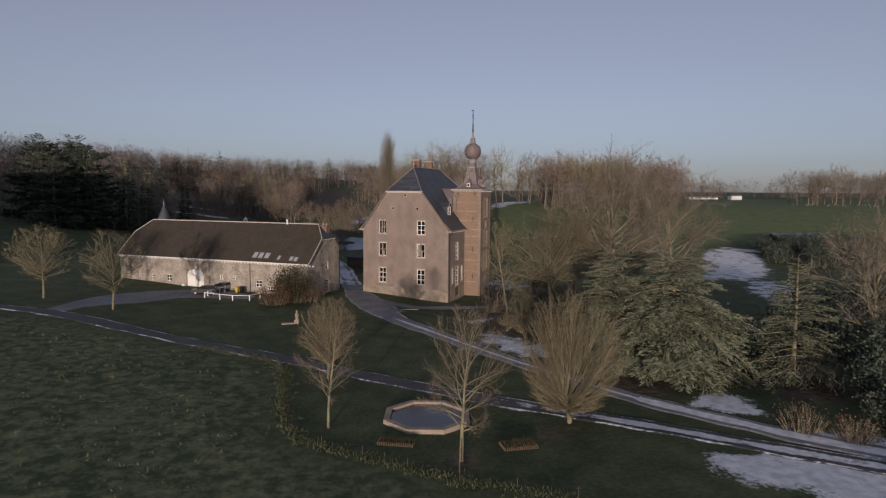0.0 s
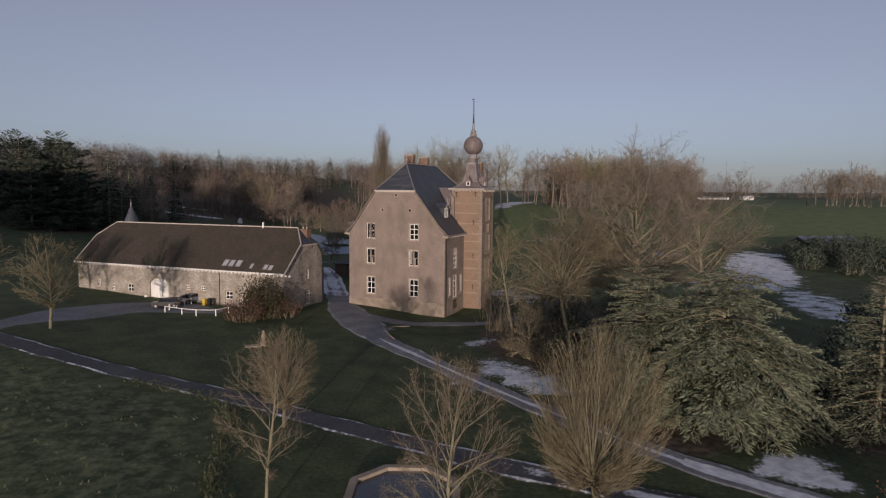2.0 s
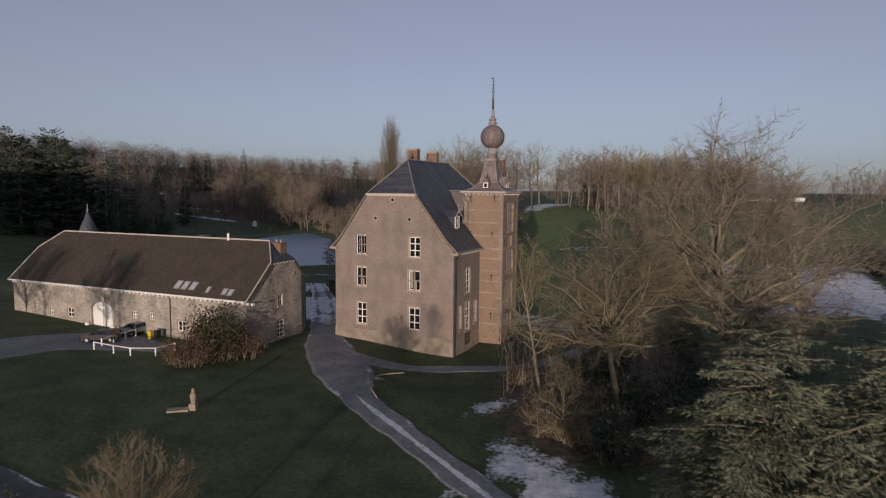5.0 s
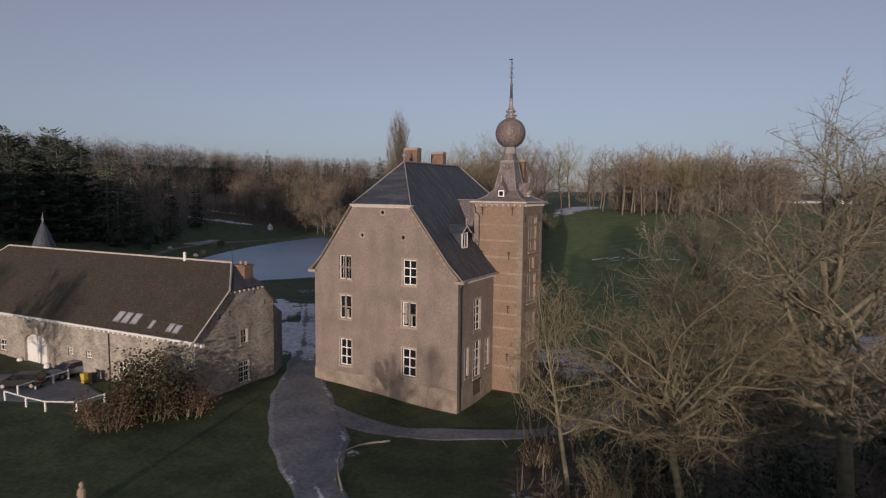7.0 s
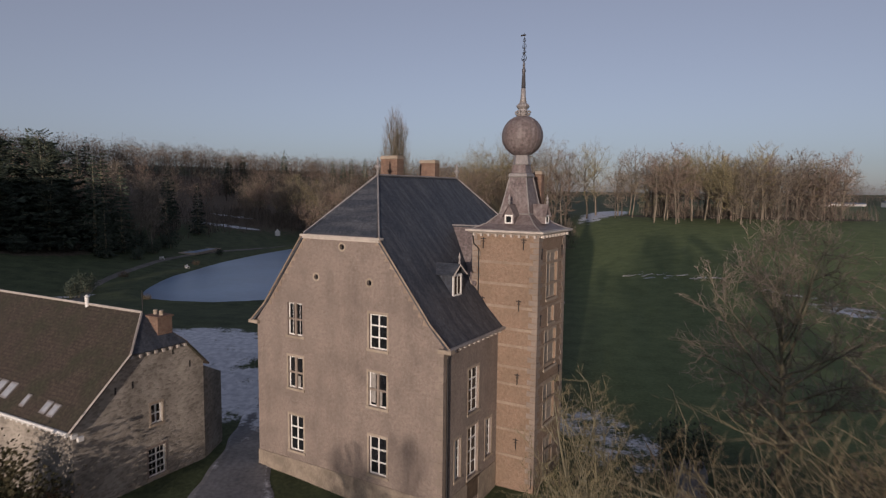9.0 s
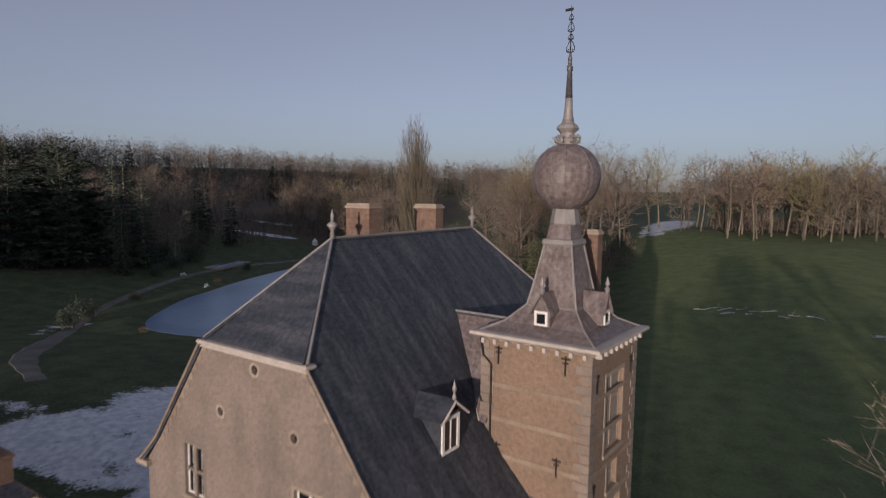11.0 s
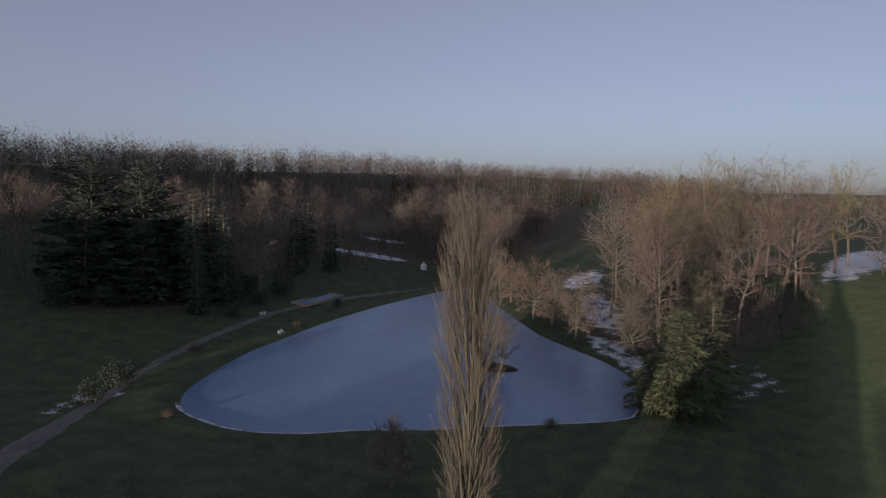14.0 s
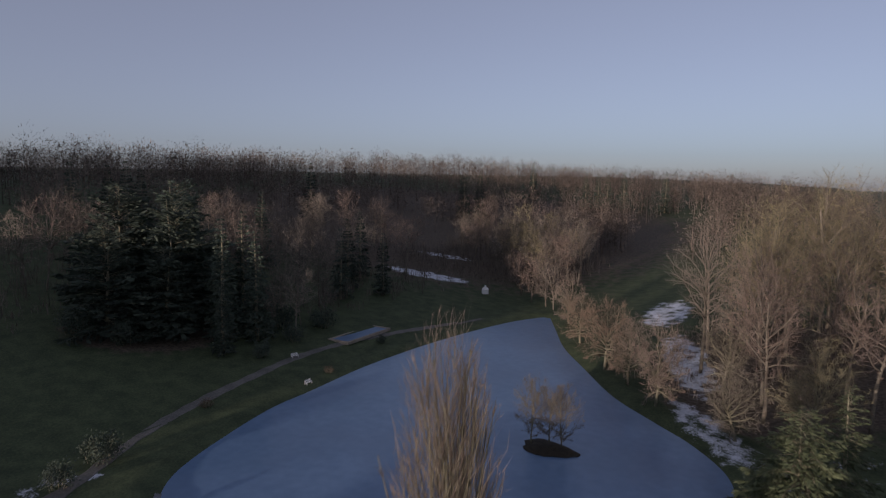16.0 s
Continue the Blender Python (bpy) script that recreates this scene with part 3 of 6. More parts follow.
# ---- castle ----
CASTLE = pose(-15.62, 122.66, 0, 0, 0, -22.5)
castle = thing("castle", CASTLE, "tall old brick castle with slate roof and onion-domed stair tower", "castle")
CW, CD, EAVE, HIP_Z, RIDGE_Z, RU = 17.95, 22.0, 12.75, 20.0, 24.6, 8.15
RV0, RV1 = 5.65, 18.85
HU0, HU1 = 5.3, 12.35
MID = CW / 2


def rect(a0, b0, a1, b1):
    return [(a0, b0), (a1, b0), (a1, b1), (a0, b1)]


FRONT = [(3.5, 2.3, 5.0, 5.22), (3.44, 7.5, 5.0, 10.05), (3.44, 11.8, 5.0, 14.42), (11.56, 2.25, 13.16, 5.16), (11.52, 7.45, 13.16, 10.02), (11.58, 11.8, 13.18, 14.4)]
OCULI = [(9.05, 19.15), (6.48, 16.7), (11.6, 16.66)]
SIDE = [(3.7, 6.9, 5.3, 10.25), (3.7, 1.9, 5.3, 5.75), (1.75, 2.5, 2.6, 5.5), (6.6, 2.5, 7.6, 5.5), (1.9, 11.95, 2.35, 12.65), (6.6, 11.95, 7.1, 12.65)]
DOOR = (3.3, 0.0, 6.0, 1.55)


def ring(cx, cz, r, n=10):
    return [(cx + r * math.cos(2 * math.pi * k / n), cz + r * math.sin(2 * math.pi * k / n)) for k in range(n)]


BELL = (1.12, 1.35)         # the bell-cast kick of the roof above the eaves
gable = [(0, -1.3), (CW, -1.3), (CW, EAVE), (CW - BELL[0], EAVE + BELL[1]), (HU1, HIP_Z), (HU0, HIP_Z), (BELL[0], EAVE + BELL[1]), (0, EAVE)]
part("front_wall", Geo().panel(gable, [rect(*w) for w in FRONT] + [ring(u, z, 0.22) for u, z in OCULI], lambda a, b, d: (a, d, b), 0.5), BRICK, castle)
part("back_wall", Geo().panel(gable, [], lambda a, b, d: (CW - a, CD - d, b), 0.5), BRICK, castle)
part("side_wall", Geo().panel(rect(0.5, -1.3, CD - 0.5, EAVE), [rect(*w) for w in SIDE], lambda a, b, d: (CW - d, a, b), 0.5), BRICK, castle)
part("side_wall", Geo().panel(rect(0.5, -1.3, CD - 0.5, EAVE), [], lambda a, b, d: (d, CD - a, b), 0.5), BRICK, castle)
part("plinth", Geo().add(*(lambda g: (g.v, g.f))(Geo().panel(rect(-0.06, -1.3, CW + 0.06, 1.55), [], lambda a, b, d: (a, -0.06 + d, b), 0.05))), PLINTH, castle, "weathered stone plinth course")
part("plinth", Geo().panel(rect(0.0, -1.3, 8.4, 1.55), [rect(3.6, -0.3, 5.4, 1.5)], lambda a, b, d: (CW + 0.06 - d, a, b), 0.05), PLINTH, castle, "weathered stone plinth course")


def window_frame(w, h, rows, cross, depth=0.09):
    """A white casement: outer frame, mullion, transoms, glazing bars."""
    g, t = Geo(), 0.1
    for b in ((0, 0, w, t), (0, h - t, w, h), (0, t, t, h - t), (w - t, t, w, h - t), (w / 2 - 0.06, t, w / 2 + 0.06, h - t)):
        g.box(b[0], 0, b[1], b[2], depth, b[3])
    for k in range(1, rows):
        z, e = h * k / rows, 0.055 if k in cross else 0.03
        g.box(t, 0.01, z - e, w / 2 - 0.06, depth - 0.01, z + e)
        g.box(w / 2 + 0.06, 0.01, z - e, w - t, depth - 0.01, z + e)
    return g


def put_windows(house, holes, axis, rows, stone=True, fine=False, frame_mat=WHITE, pane_mat=GLASS):
    """Frames, panes, sills and stone surrounds for openings (a0, b0, a1, b1). axis: pose of the wall's plane."""
    for a0, b0, a1, b1 in holes:
        w, h = a1 - a0, b1 - b0
        m = axis @ pose(a0, 0, b0)
        win = piece("window", window_frame(w, h, rows, (rows - 1, rows // 2) if rows > 2 else (1,)).mesh("window", frame_mat), house, m @ pose(0, 0.16, 0))
        for k in range(rows):
            for s in (0, 1):
                g = Geo().box(0.1 + s * (w / 2 - 0.04), 0.03, h * k / rows + 0.05, w / 2 - 0.06 + s * (w / 2 - 0.04), 0.045, h * (k + 1) / rows - 0.05)
                part("pane", g, pane_mat, win)
        if fine:
            g = Geo()
            for s in (0, 1):
                x = 0.1 + s * (w / 2 - 0.04) + (w / 2 - 0.16) / 2
                g.box(x - 0.015, 0.02, 0.1, x + 0.015, 0.06, h - 0.1)
            part("glazing_bar", g, WHITE, win)
        if stone:
            piece("sill", Geo().block(-0.2, -0.1, -0.2, w + 0.2, 0.2, -0.004, 0.02).mesh("sill", STONE), house, m)
            g = Geo()
            g.box(-0.16, -0.025, h + 0.004, w + 0.16, 0.1, h + 0.2)
            g.box(-0.16, -0.025, 0, -0.004, 0.1, h)
            g.box(w + 0.004, -0.025, 0, w + 0.16, 0.1, h)
            piece("surround", g.mesh("surround", STONE if not fine else BRICK), house, m)


put_windows(castle, FRONT[1:2] + FRONT[4:5], pose(0, 0, 0), 2)
put_windows(castle, FRONT[0:1] + FRONT[3:6:2], pose(0, 0, 0), 3)
# pale curtains behind some of the casements
CURTAIN = material("pale_curtain", (0.2, 0.19, 0.175), (0.34, 0.32, 0.3), rough=0.9, scale=3, fine=12, bump=0.1)
for a0, b0, a1, b1 in ((11.64, 7.7, 12.05, 9.95), (12.42, 7.6, 12.65, 8.7), (4.3, 7.6, 4.6, 8.5)):
    part("curtain", Geo().box(a0, 0.178, b0, a1, 0.186, b1), CURTAIN, castle)
put_windows(castle, FRONT[2:3], pose(0, 0, 0), 2, fine=True)
# stone crosses of the older casements
for a0, b0, a1, b1 in (FRONT[1], FRONT[2], FRONT[4]):
    mid, sill = (a0 + a1) / 2, (b0 + b1) / 2
    part("stone_cross", Geo().block(mid - 0.11, 0.05, b0, mid + 0.11, 0.155, b1, 0.015).block(a0, 0.06, sill - 0.08, mid - 0.115, 0.15, sill + 0.08, 0.015).block(mid + 0.115, 0.06, sill - 0.08, a1, 0.15, sill + 0.08, 0.015), CORNER, castle)
put_windows(castle, SIDE[:4], pose(CW, 0, 0, 0, 0, 90), 4)
for v0, z0, v1, z1 in SIDE[4:]:
    part("pane", Geo().box(CW - 0.3, v0, z0, CW - 0.25, v1, z1), GLASS, castle)
for u, z in OCULI:
    part("pane", Geo().box(u - 0.24, 0.2, z - 0.24, u + 0.24, 0.24, z + 0.24), GLASS, castle)
    g = Geo()
    for k in range(10):
        a0, a1 = 2 * math.pi * k / 10, 2 * math.pi * (k + 1) / 10
        ins, out = 0.225, 0.36
        q = [(u + r * math.cos(a), z + r * math.sin(a)) for r, a in ((ins, a0), (out, a0), (out, a1), (ins, a1))]
        g.loft([[(x, 0.05, y) for x, y in q], [(x, -0.03, y) for x, y in q]])
    part("oculus_ring", g, STONE, castle)
part("cellar_door", Geo().box(CW - 0.02, 3.6, 0.05, CW + 0.03, 5.4, 1.5).box(CW - 0.02, 3.45, 1.5, CW + 0.12, 5.55, 1.65), WOOD, castle, "low dark wooden cellar door")

# roof: two long slopes with bell-cast eaves and half hips
g = Geo()
T = 0.16
for side in (-1, 1):
    e0, e1 = MID + side * (CW / 2 + 0.5), MID + side * (CW / 2 - BELL[0] + 0.14)
    z1 = EAVE + BELL[1] + 0.04
    hu = HU1 if side > 0 else HU0
    lower = [(e0, -0.12, EAVE - 0.15), (e0, CD + 0.12, EAVE - 0.15), (e1, CD + 0.12, z1), (e1, -0.12, z1)]
    upper = [(e1, -0.12, z1), (e1, CD + 0.12, z1), (hu, CD + 0.12, HIP_Z + 0.05), (RU, RV1, RIDGE_Z), (RU, RV0, RIDGE_Z), (hu, -0.12, HIP_Z + 0.05)]
    for q in (lower, upper):
        g.slab(q if side > 0 else q[::-1], T)
part("roof", g, SLATE, castle, "dark blue-grey slate roof with half hips")
part("half_hip", Geo().slab([(HU0 - 0.1, 0.02, HIP_Z), (HU1 + 0.1, 0.02, HIP_Z), (RU, RV0, RIDGE_Z + 0.02)], T), SLATE, castle)
part("half_hip", Geo().slab([(HU1 + 0.1, CD + 0.35, HIP_Z), (HU0 - 0.1, CD + 0.35, HIP_Z), (RU, RV1, RIDGE_Z + 0.02)], T), SLATE, castle)
for hu in (HU0 - 0.1, HU1 + 0.1):
    part("hip_flashing", Geo().tube([(hu, 0.02, HIP_Z + 0.04), (RU, RV0, RIDGE_Z + 0.08)], 0.075), LEAD, castle)
    part("hip_flashing", Geo().tube([(hu, CD + 0.36, HIP_Z + 0.04), (RU, RV1, RIDGE_Z + 0.08)], 0.075), LEAD, castle)
part("ridge_flashing", Geo().tube([(RU, RV0, RIDGE_Z + 0.06), (RU, RV1, RIDGE_Z + 0.06)], 0.08), LEAD, castle)
part("cornice", Geo().block(HU0 - 0.3, -0.24, HIP_Z - 0.2, HU1 + 0.3, 0.3, HIP_Z - 0.02, 0.04).box(HU0 - 0.2, -0.12, HIP_Z - 0.36, HU1 + 0.2, -0.004, HIP_Z - 0.2), CORNICE, castle, "pale moulded cornice under the half hip")
for side, hu in ((-1, HU0), (1, HU1)):
    part("verge", Geo().tube([(MID + side * (CW / 2 + 0.6), -0.16, EAVE - 0.12), (MID + side * (CW / 2 - BELL[0] + 0.14), -0.16, EAVE + BELL[1] + 0.06), (hu + side * 0.1, -0.16, HIP_Z)], 0.075, 4), QUOIN, castle)
    x = MID + side * (CW / 2 + 0.56)
    part("gutter", Geo().tube([(x, -0.2, EAVE - 0.14), (x, CD + 0.2, EAVE - 0.14)], 0.13), LEAD, castle)
    me = Geo().box(-0.02, 0, -0.5, 0.4, 0.2, -0.28).mesh("corbel", CORNICE)
    for k in range(30):
        piece("corbel", me, castle, pose(MID + side * CW / 2, 0.2 + k * 0.72, EAVE) @ Matrix.Diagonal((side, 1, 1, 1)))
    part("kneeler", Geo().block(*sorted((MID + side * (CW / 2 - 0.3), MID + side * (CW / 2 + 0.75)))[:1], -0.3, EAVE - 0.42, sorted((MID + side * (CW / 2 - 0.3), MID + side * (CW / 2 + 0.75)))[1], 0.25, EAVE - 0.12, 0.04), STONE, castle)
    # toothed brickwork under the verge
    tooth = Geo().add([(-0.3, -0.03, 0), (0.3, -0.03, 0), (0, -0.03, -0.34), (-0.3, 0.05, 0), (0.3, 0.05, 0), (0, 0.05, -0.34)], [(0, 2, 1), (3, 4, 5), (0, 1, 4, 3), (1, 2, 5, 4), (2, 0, 3, 5)]).mesh("verge_tooth", QUOIN)
    ang = math.degrees(math.atan2(HIP_Z - EAVE - BELL[1], (MID + side * (CW / 2 - BELL[0])) - hu))
    for k in range(11):
        q = (k + 0.5) / 11
        u, z = (MID + side * (CW / 2 - BELL[0])) * (1 - q) + hu * q, (EAVE + BELL[1]) * (1 - q) + HIP_Z * q
        piece("verge_tooth", tooth, castle, pose(u - side * 0.1, -0.004, z - 0.1, 0, ang if side > 0 else ang - 180, 0))
part("downpipe", Geo().tube([(CW + 0.5, 0.4, EAVE - 0.2), (CW + 0.12, 0.4, EAVE - 0.9), (CW + 0.12, 0.4, -0.6)], 0.07), IRON, castle, "dark iron downpipe")

# finials on the ridge ends, chimneys
for v in (RV0, RV1):
    part("finial", Geo().lathe(RU, v, [(0.14, RIDGE_Z), (0.1, RIDGE_Z + 0.45), (0.2, RIDGE_Z + 0.6), (0.3, RIDGE_Z + 0.72), (0.2, RIDGE_Z + 0.84), (0.07, RIDGE_Z + 0.92), (0.1, RIDGE_Z + 1.2), (0.02, RIDGE_Z + 1.55)], 10), LEAD, castle, "lead ball finial", True)


def chimney(u0, v0, u1, v1, z0, z1, open_top=True):
    stack = part("chimney", Geo().box(u0, v0, z0, u1, v1, z1), RED_BRICK, castle, "brown brick chimney stack with stone cap")
    c = Geo()
    c.block(u0 - 0.06, v0 - 0.06, z1, u1 + 0.06, v1 + 0.06, z1 + 0.16, 0.03)
    part("cap", c, STONE, stack)
    w = Geo()
    for a in ((u0 + 0.02, v0 + 0.02, u1 - 0.02, v0 + 0.24), (u0 + 0.02, v1 - 0.24, u1 - 0.02, v1 - 0.02), (u0 + 0.02, v0 + 0.24, u0 + 0.24, v1 - 0.24), (u1 - 0.24, v0 + 0.24, u1 - 0.02, v1 - 0.24)):
        w.box(a[0], a[1], z1 + 0.16, a[2], a[3], z1 + 0.28)
    part("rim", w, STONE, stack)
    # a thin dark plate inside the rim stands for the open flue
    part("flue", Geo().box(u0 + 0.25, v0 + 0.25, z1 + 0.163, u1 - 0.25, v1 - 0.25, z1 + 0.18), IRON, stack, "flat black plate standing for the flue opening")


chimney(6.35, 8.5, 8.1, 9.45, 21.0, 26.1)
chimney(6.4, 14.7, 8.1, 15.5, 21.0, 26.0)
chimney(18.05, 14.85, 18.8, 15.5, 12.0, 24.9)

# dormer in the east slope
def roof_dormer(m):
    d = new("dormer", Geo().box(-1.8, -0.65, -0.8, 0, 0.65, 1.5).mesh("dormer", SLATE))
    d.parent, d.matrix_basis = castle, m
    tagged(d, "small slate-hung roof dormer with white casement")
    part("dormer_roof", Geo().slab([(0.25, -0.95, 1.35), (0.25, 0, 2.05), (-2.3, 0, 2.05), (-2.3, -0.95, 1.35)][::-1], 0.08).slab([(0.25, 0, 2.05), (0.25, 0.95, 1.35), (-2.3, 0.95, 1.35), (-2.3, 0, 2.05)][::-1], 0.08), SLATE, d)
    part("dormer_frame", Geo().box(0, -0.6, -0.1, 0.08, -0.45, 1.4).box(0, 0.45, -0.1, 0.08, 0.6, 1.4).box(0, -0.45, 1.25, 0.08, 0.45, 1.4).box(0, -0.45, -0.1, 0.08, 0.45, 0.02).box(0, -0.03, 0.02, 0.06, 0.03, 1.25), WHITE, d)
    part("pane", Geo().box(0, -0.45, 0.02, 0.03, 0.45, 1.25), GLASS, d)
    part("barge_board", Geo().tube([(0.28, -0.97, 1.32), (0.28, 0, 2.04), (0.28, 0.97, 1.32)], 0.06, 4), CORNICE, d)
    part("finial", Geo().lathe(0.2, 0, [(0.05, 2.0), (0.1, 2.2), (0.04, 2.35), (0.1, 2.55), (0.01, 2.9)], 8), LEAD, d)


roof_dormer(pose(15.9, 5.35, 15.5) @ Matrix.Scale(1.12, 4))

# stair tower, its windows shut with pale boards
SHUTTER = material("faded_shutters", (0.2, 0.175, 0.15), (0.31, 0.275, 0.235), scale=1.5, fine=12, bump=0.2)
TU0, TU1, TV0, TV1, TZ = 15.54, 21.24, 8.56, 14.46, 20.0
TC = ((TU0 + TU1) / 2, (TV0 + TV1) / 2)
tower_windows = [(10.3, 9.2, 12.7, 12.2), (10.3, 4.6, 12.7, 7.8), (10.4, 14.9, 12.6, 18.6), (10.9, 12.9, 12.1, 14.2), (10.6, 0.9, 12.4, 3.2)]
part("tower_wall", Geo().panel(rect(TU0, -0.6, TU1, TZ), [], lambda a, b, d: (a, TV0 + d, b), 0.4), TOWER_BRICK, castle, "orange brick tower wall with pale stone bands")
part("tower_wall", Geo().panel(rect(TV0 + 0.4, -0.6, TV1 - 0.4, TZ), [rect(*w) for w in tower_windows], lambda a, b, d: (TU1 - d, a, b), 0.4), TOWER_BRICK, castle)
part("tower_wall", Geo().panel(rect(TU0, -0.6, TU1, TZ), [], lambda a, b, d: (TU0 + TU1 - a, TV1 - d, b), 0.4), TOWER_BRICK, castle)
part("tower_wall", Geo().panel(rect(TV0 + 0.4, -0.6, TV1 - 0.4, TZ), [], lambda a, b, d: (TU0 + d, TV0 + TV1 - a, b), 0.4), TOWER_BRICK, castle)
put_windows(castle, tower_windows[:3], pose(TU1, 0, 0, 0, 0, 90), 3, frame_mat=STONE, pane_mat=SHUTTER)
put_windows(castle, tower_windows[3:], pose(TU1, 0, 0, 0, 0, 90), 2, frame_mat=STONE, pane_mat=SHUTTER)
for z in (2.1, 4.25, 6.4, 8.0, 9.4, 11.1, 12.45, 14.2, 16.0, 17.7):
    part("stone_band", Geo().box(TU0, TV0 - 0.03, z, TU1, TV0, z + 0.22), QUOIN, castle)
    part("stone_band", Geo().box(TU1, TV0, z, TU1 + 0.03, TV1, z + 0.22), QUOIN, castle)
quoin = [Geo().block(0, 0, 0, w, 0.06, 0.4, 0.015).mesh("quoin_stone", CORNER) for w in (0.75, 0.45)]
for k in range(44):
    z = 0.2 + k * 0.45
    w = (0.75, 0.45)[k % 2]
    piece("quoin_stone", quoin[k % 2], castle, pose(TU1 - w + 0.04, TV0 - 0.04, z))
    piece("quoin_stone", quoin[1 - k % 2], castle, pose(TU1 + 0.04, TV0 + 0.02, z, 0, 0, 90))
    piece("quoin_stone", quoin[k % 2], castle, pose(TU1 + 0.04, TV1 - w, z, 0, 0, 90))
    if z > 13.5:
        piece("quoin_stone", quoin[k % 2], castle, pose(TU0 - 0.03, TV0 - 0.04, z))
anchor = Geo().box(-0.035, -0.06, -0.45, 0.035, 0, 0.45).box(-0.22, -0.06, 0.3, 0.22, 0, 0.37).box(-0.14, -0.06, 0.1, 0.14, 0, 0.16).mesh("wall_anchor", IRON)
# paler corner stones of the main block
corner = [Geo().block(0, 0, 0, w, 0.05, 0.52, 0.015).mesh("corner_stone", CORNER) for w in (0.7, 0.42)]
for k in range(19):
    z, w = 1.6 + k * 0.58, (0.7, 0.42)[k % 2]
    piece("corner_stone", corner[k % 2], castle, pose(CW - w + 0.03, -0.03, z))
    piece("corner_stone", corner[1 - k % 2], castle, pose(CW + 0.03, 0.02, z, 0, 0, 90))
for u, z in ((16.5, 19.3), (20.0, 19.35), (19.7, 14.5), (19.7, 8.6), (19.7, 3.3), (16.5, 14.5)):
    piece("wall_anchor", anchor, castle, pose(u, TV0, z))
for v, z in ((9.2, 18.6), (13.6, 18.6), (9.2, 13.4), (13.6, 8.4)):
    piece("wall_anchor", anchor, castle, pose(TU1, v, z, 0, 0, 90))
part("downpipe", Geo().tube([(TU0 + 0.1, TV0 - 0.3, TZ + 0.1), (TU0 + 0.15, TV0 - 0.12, TZ - 0.8), (TU0 + 0.6, TV0 - 0.1, TZ - 1.2), (TU0 + 0.6, TV0 - 0.1, EAVE + 1.6)], 0.05), IRON, castle, "dark iron downpipe")
H0 = (TU1 - TU0) / 2
part("tower_cornice", Geo().squares(*TC, [(H0 + 0.02, TZ - 0.1), (H0 + 0.1, TZ + 0.02), (H0 + 0.42, TZ + 0.2), (H0 + 0.5, TZ + 0.22), (H0 + 0.5, TZ + 0.36), (H0 + 0.3, TZ + 0.4)]), CORNICE, castle, "pale painted tower cornice with gutter")
corbel = Geo().box(0, -0.34, -0.14, 0.16, -0.02, 0.08).mesh("corbel", CORNICE)
for k in range(9):
    o = -H0 + 0.15 + k * (2 * H0 - 0.45) / 8
    piece("corbel", corbel, castle, pose(TC[0] + o, TV0, TZ))
    piece("corbel", corbel, castle, pose(TU1, TC[1] + o, TZ, 0, 0, 90))
spire = part("spire", Geo().squares(*TC, [(H0 + 0.12, TZ + 0.36), (H0 - 0.75, TZ + 0.8), (1.3, TZ + 1.6)]).squares(*TC, [(1.28, TZ + 1.58), (1.0, TZ + 3.0), (0.7, TZ + 4.6)]).squares(*TC, [(0.66, TZ + 4.85), (0.54, TZ + 5.6)]),
             SPIRE_SLATE, castle, "brownish slate spire with flared skirt")
part("collar", Geo().squares(*TC, [(0.75, TZ + 4.55), (0.82, TZ + 4.65), (0.78, TZ + 4.85), (0.68, TZ + 4.9)]), LEAD, spire)
part("collar", Geo().lathe(*TC, [(0.68, TZ + 5.55), (0.74, TZ + 5.65), (0.68, TZ + 6.0), (0.6, TZ + 6.4)], 8, math.pi / 8), LEAD, spire)
part("skirt_flashing", Geo().squares(*TC, [(1.32, TZ + 1.56), (1.36, TZ + 1.62), (1.28, TZ + 1.68)]), LEAD, spire)
for sx, sy in ((1, 1), (1, -1), (-1, 1), (-1, -1)):
    part("hip_flashing", Geo().tube([(TC[0] + sx * h, TC[1] + sy * h, TZ + z) for h, z in ((H0 + 0.12, 0.38), (H0 - 0.75, 0.82), (1.3, 1.62), (1.0, 3.02), (0.72, 4.6))], 0.06, 5), LEAD, spire)
BC, BR = TZ + 7.9, 1.66
ball = [(BR * math.cos(a) * 1.0, BC + BR * math.sin(a)) for a in np.linspace(-1.25, 1.35, 14)]
dome = part("dome", Geo().lathe(*TC, ball, 16, math.pi / 8), SPIRE_SLATE, castle, "bulbous slate onion dome with lead seams", True)
for k in range(8):
    a = math.pi / 8 + k * math.pi / 4
    part("seam", Geo().tube([(TC[0] + r * 1.005 * math.cos(a), TC[1] + r * 1.005 * math.sin(a), z) for r, z in ball], 0.02, 4), SPIRE_SLATE, dome)
top = part("dome_finial", Geo().lathe(*TC, [(0.45, BC + 1.6), (0.52, BC + 1.82), (0.4, BC + 1.95), (0.36, BC + 2.15), (0.56, BC + 2.36), (0.5, BC + 2.5), (0.3, BC + 2.66), (0.24, BC + 2.9)], 9), LEAD, castle, "scrolled lead finial base")
for k in range(8):
    a = k * math.pi / 4
    part("scroll", Geo().tube([(TC[0] + r * math.cos(a), TC[1] + r * math.sin(a), BC + z) for r, z in ((0.36, 1.68), (0.6, 1.75), (0.64, 1.93), (0.5, 2.02), (0.4, 1.95))], 0.075, 5), LEAD, top)
spike = part("spike", Geo().lathe(*TC, [(0.3, BC + 2.7), (0.24, BC + 2.95), (0.21, BC + 3.2), (0.175, BC + 3.83)], 10), LEAD, top, "pale lead-clad spike", True)
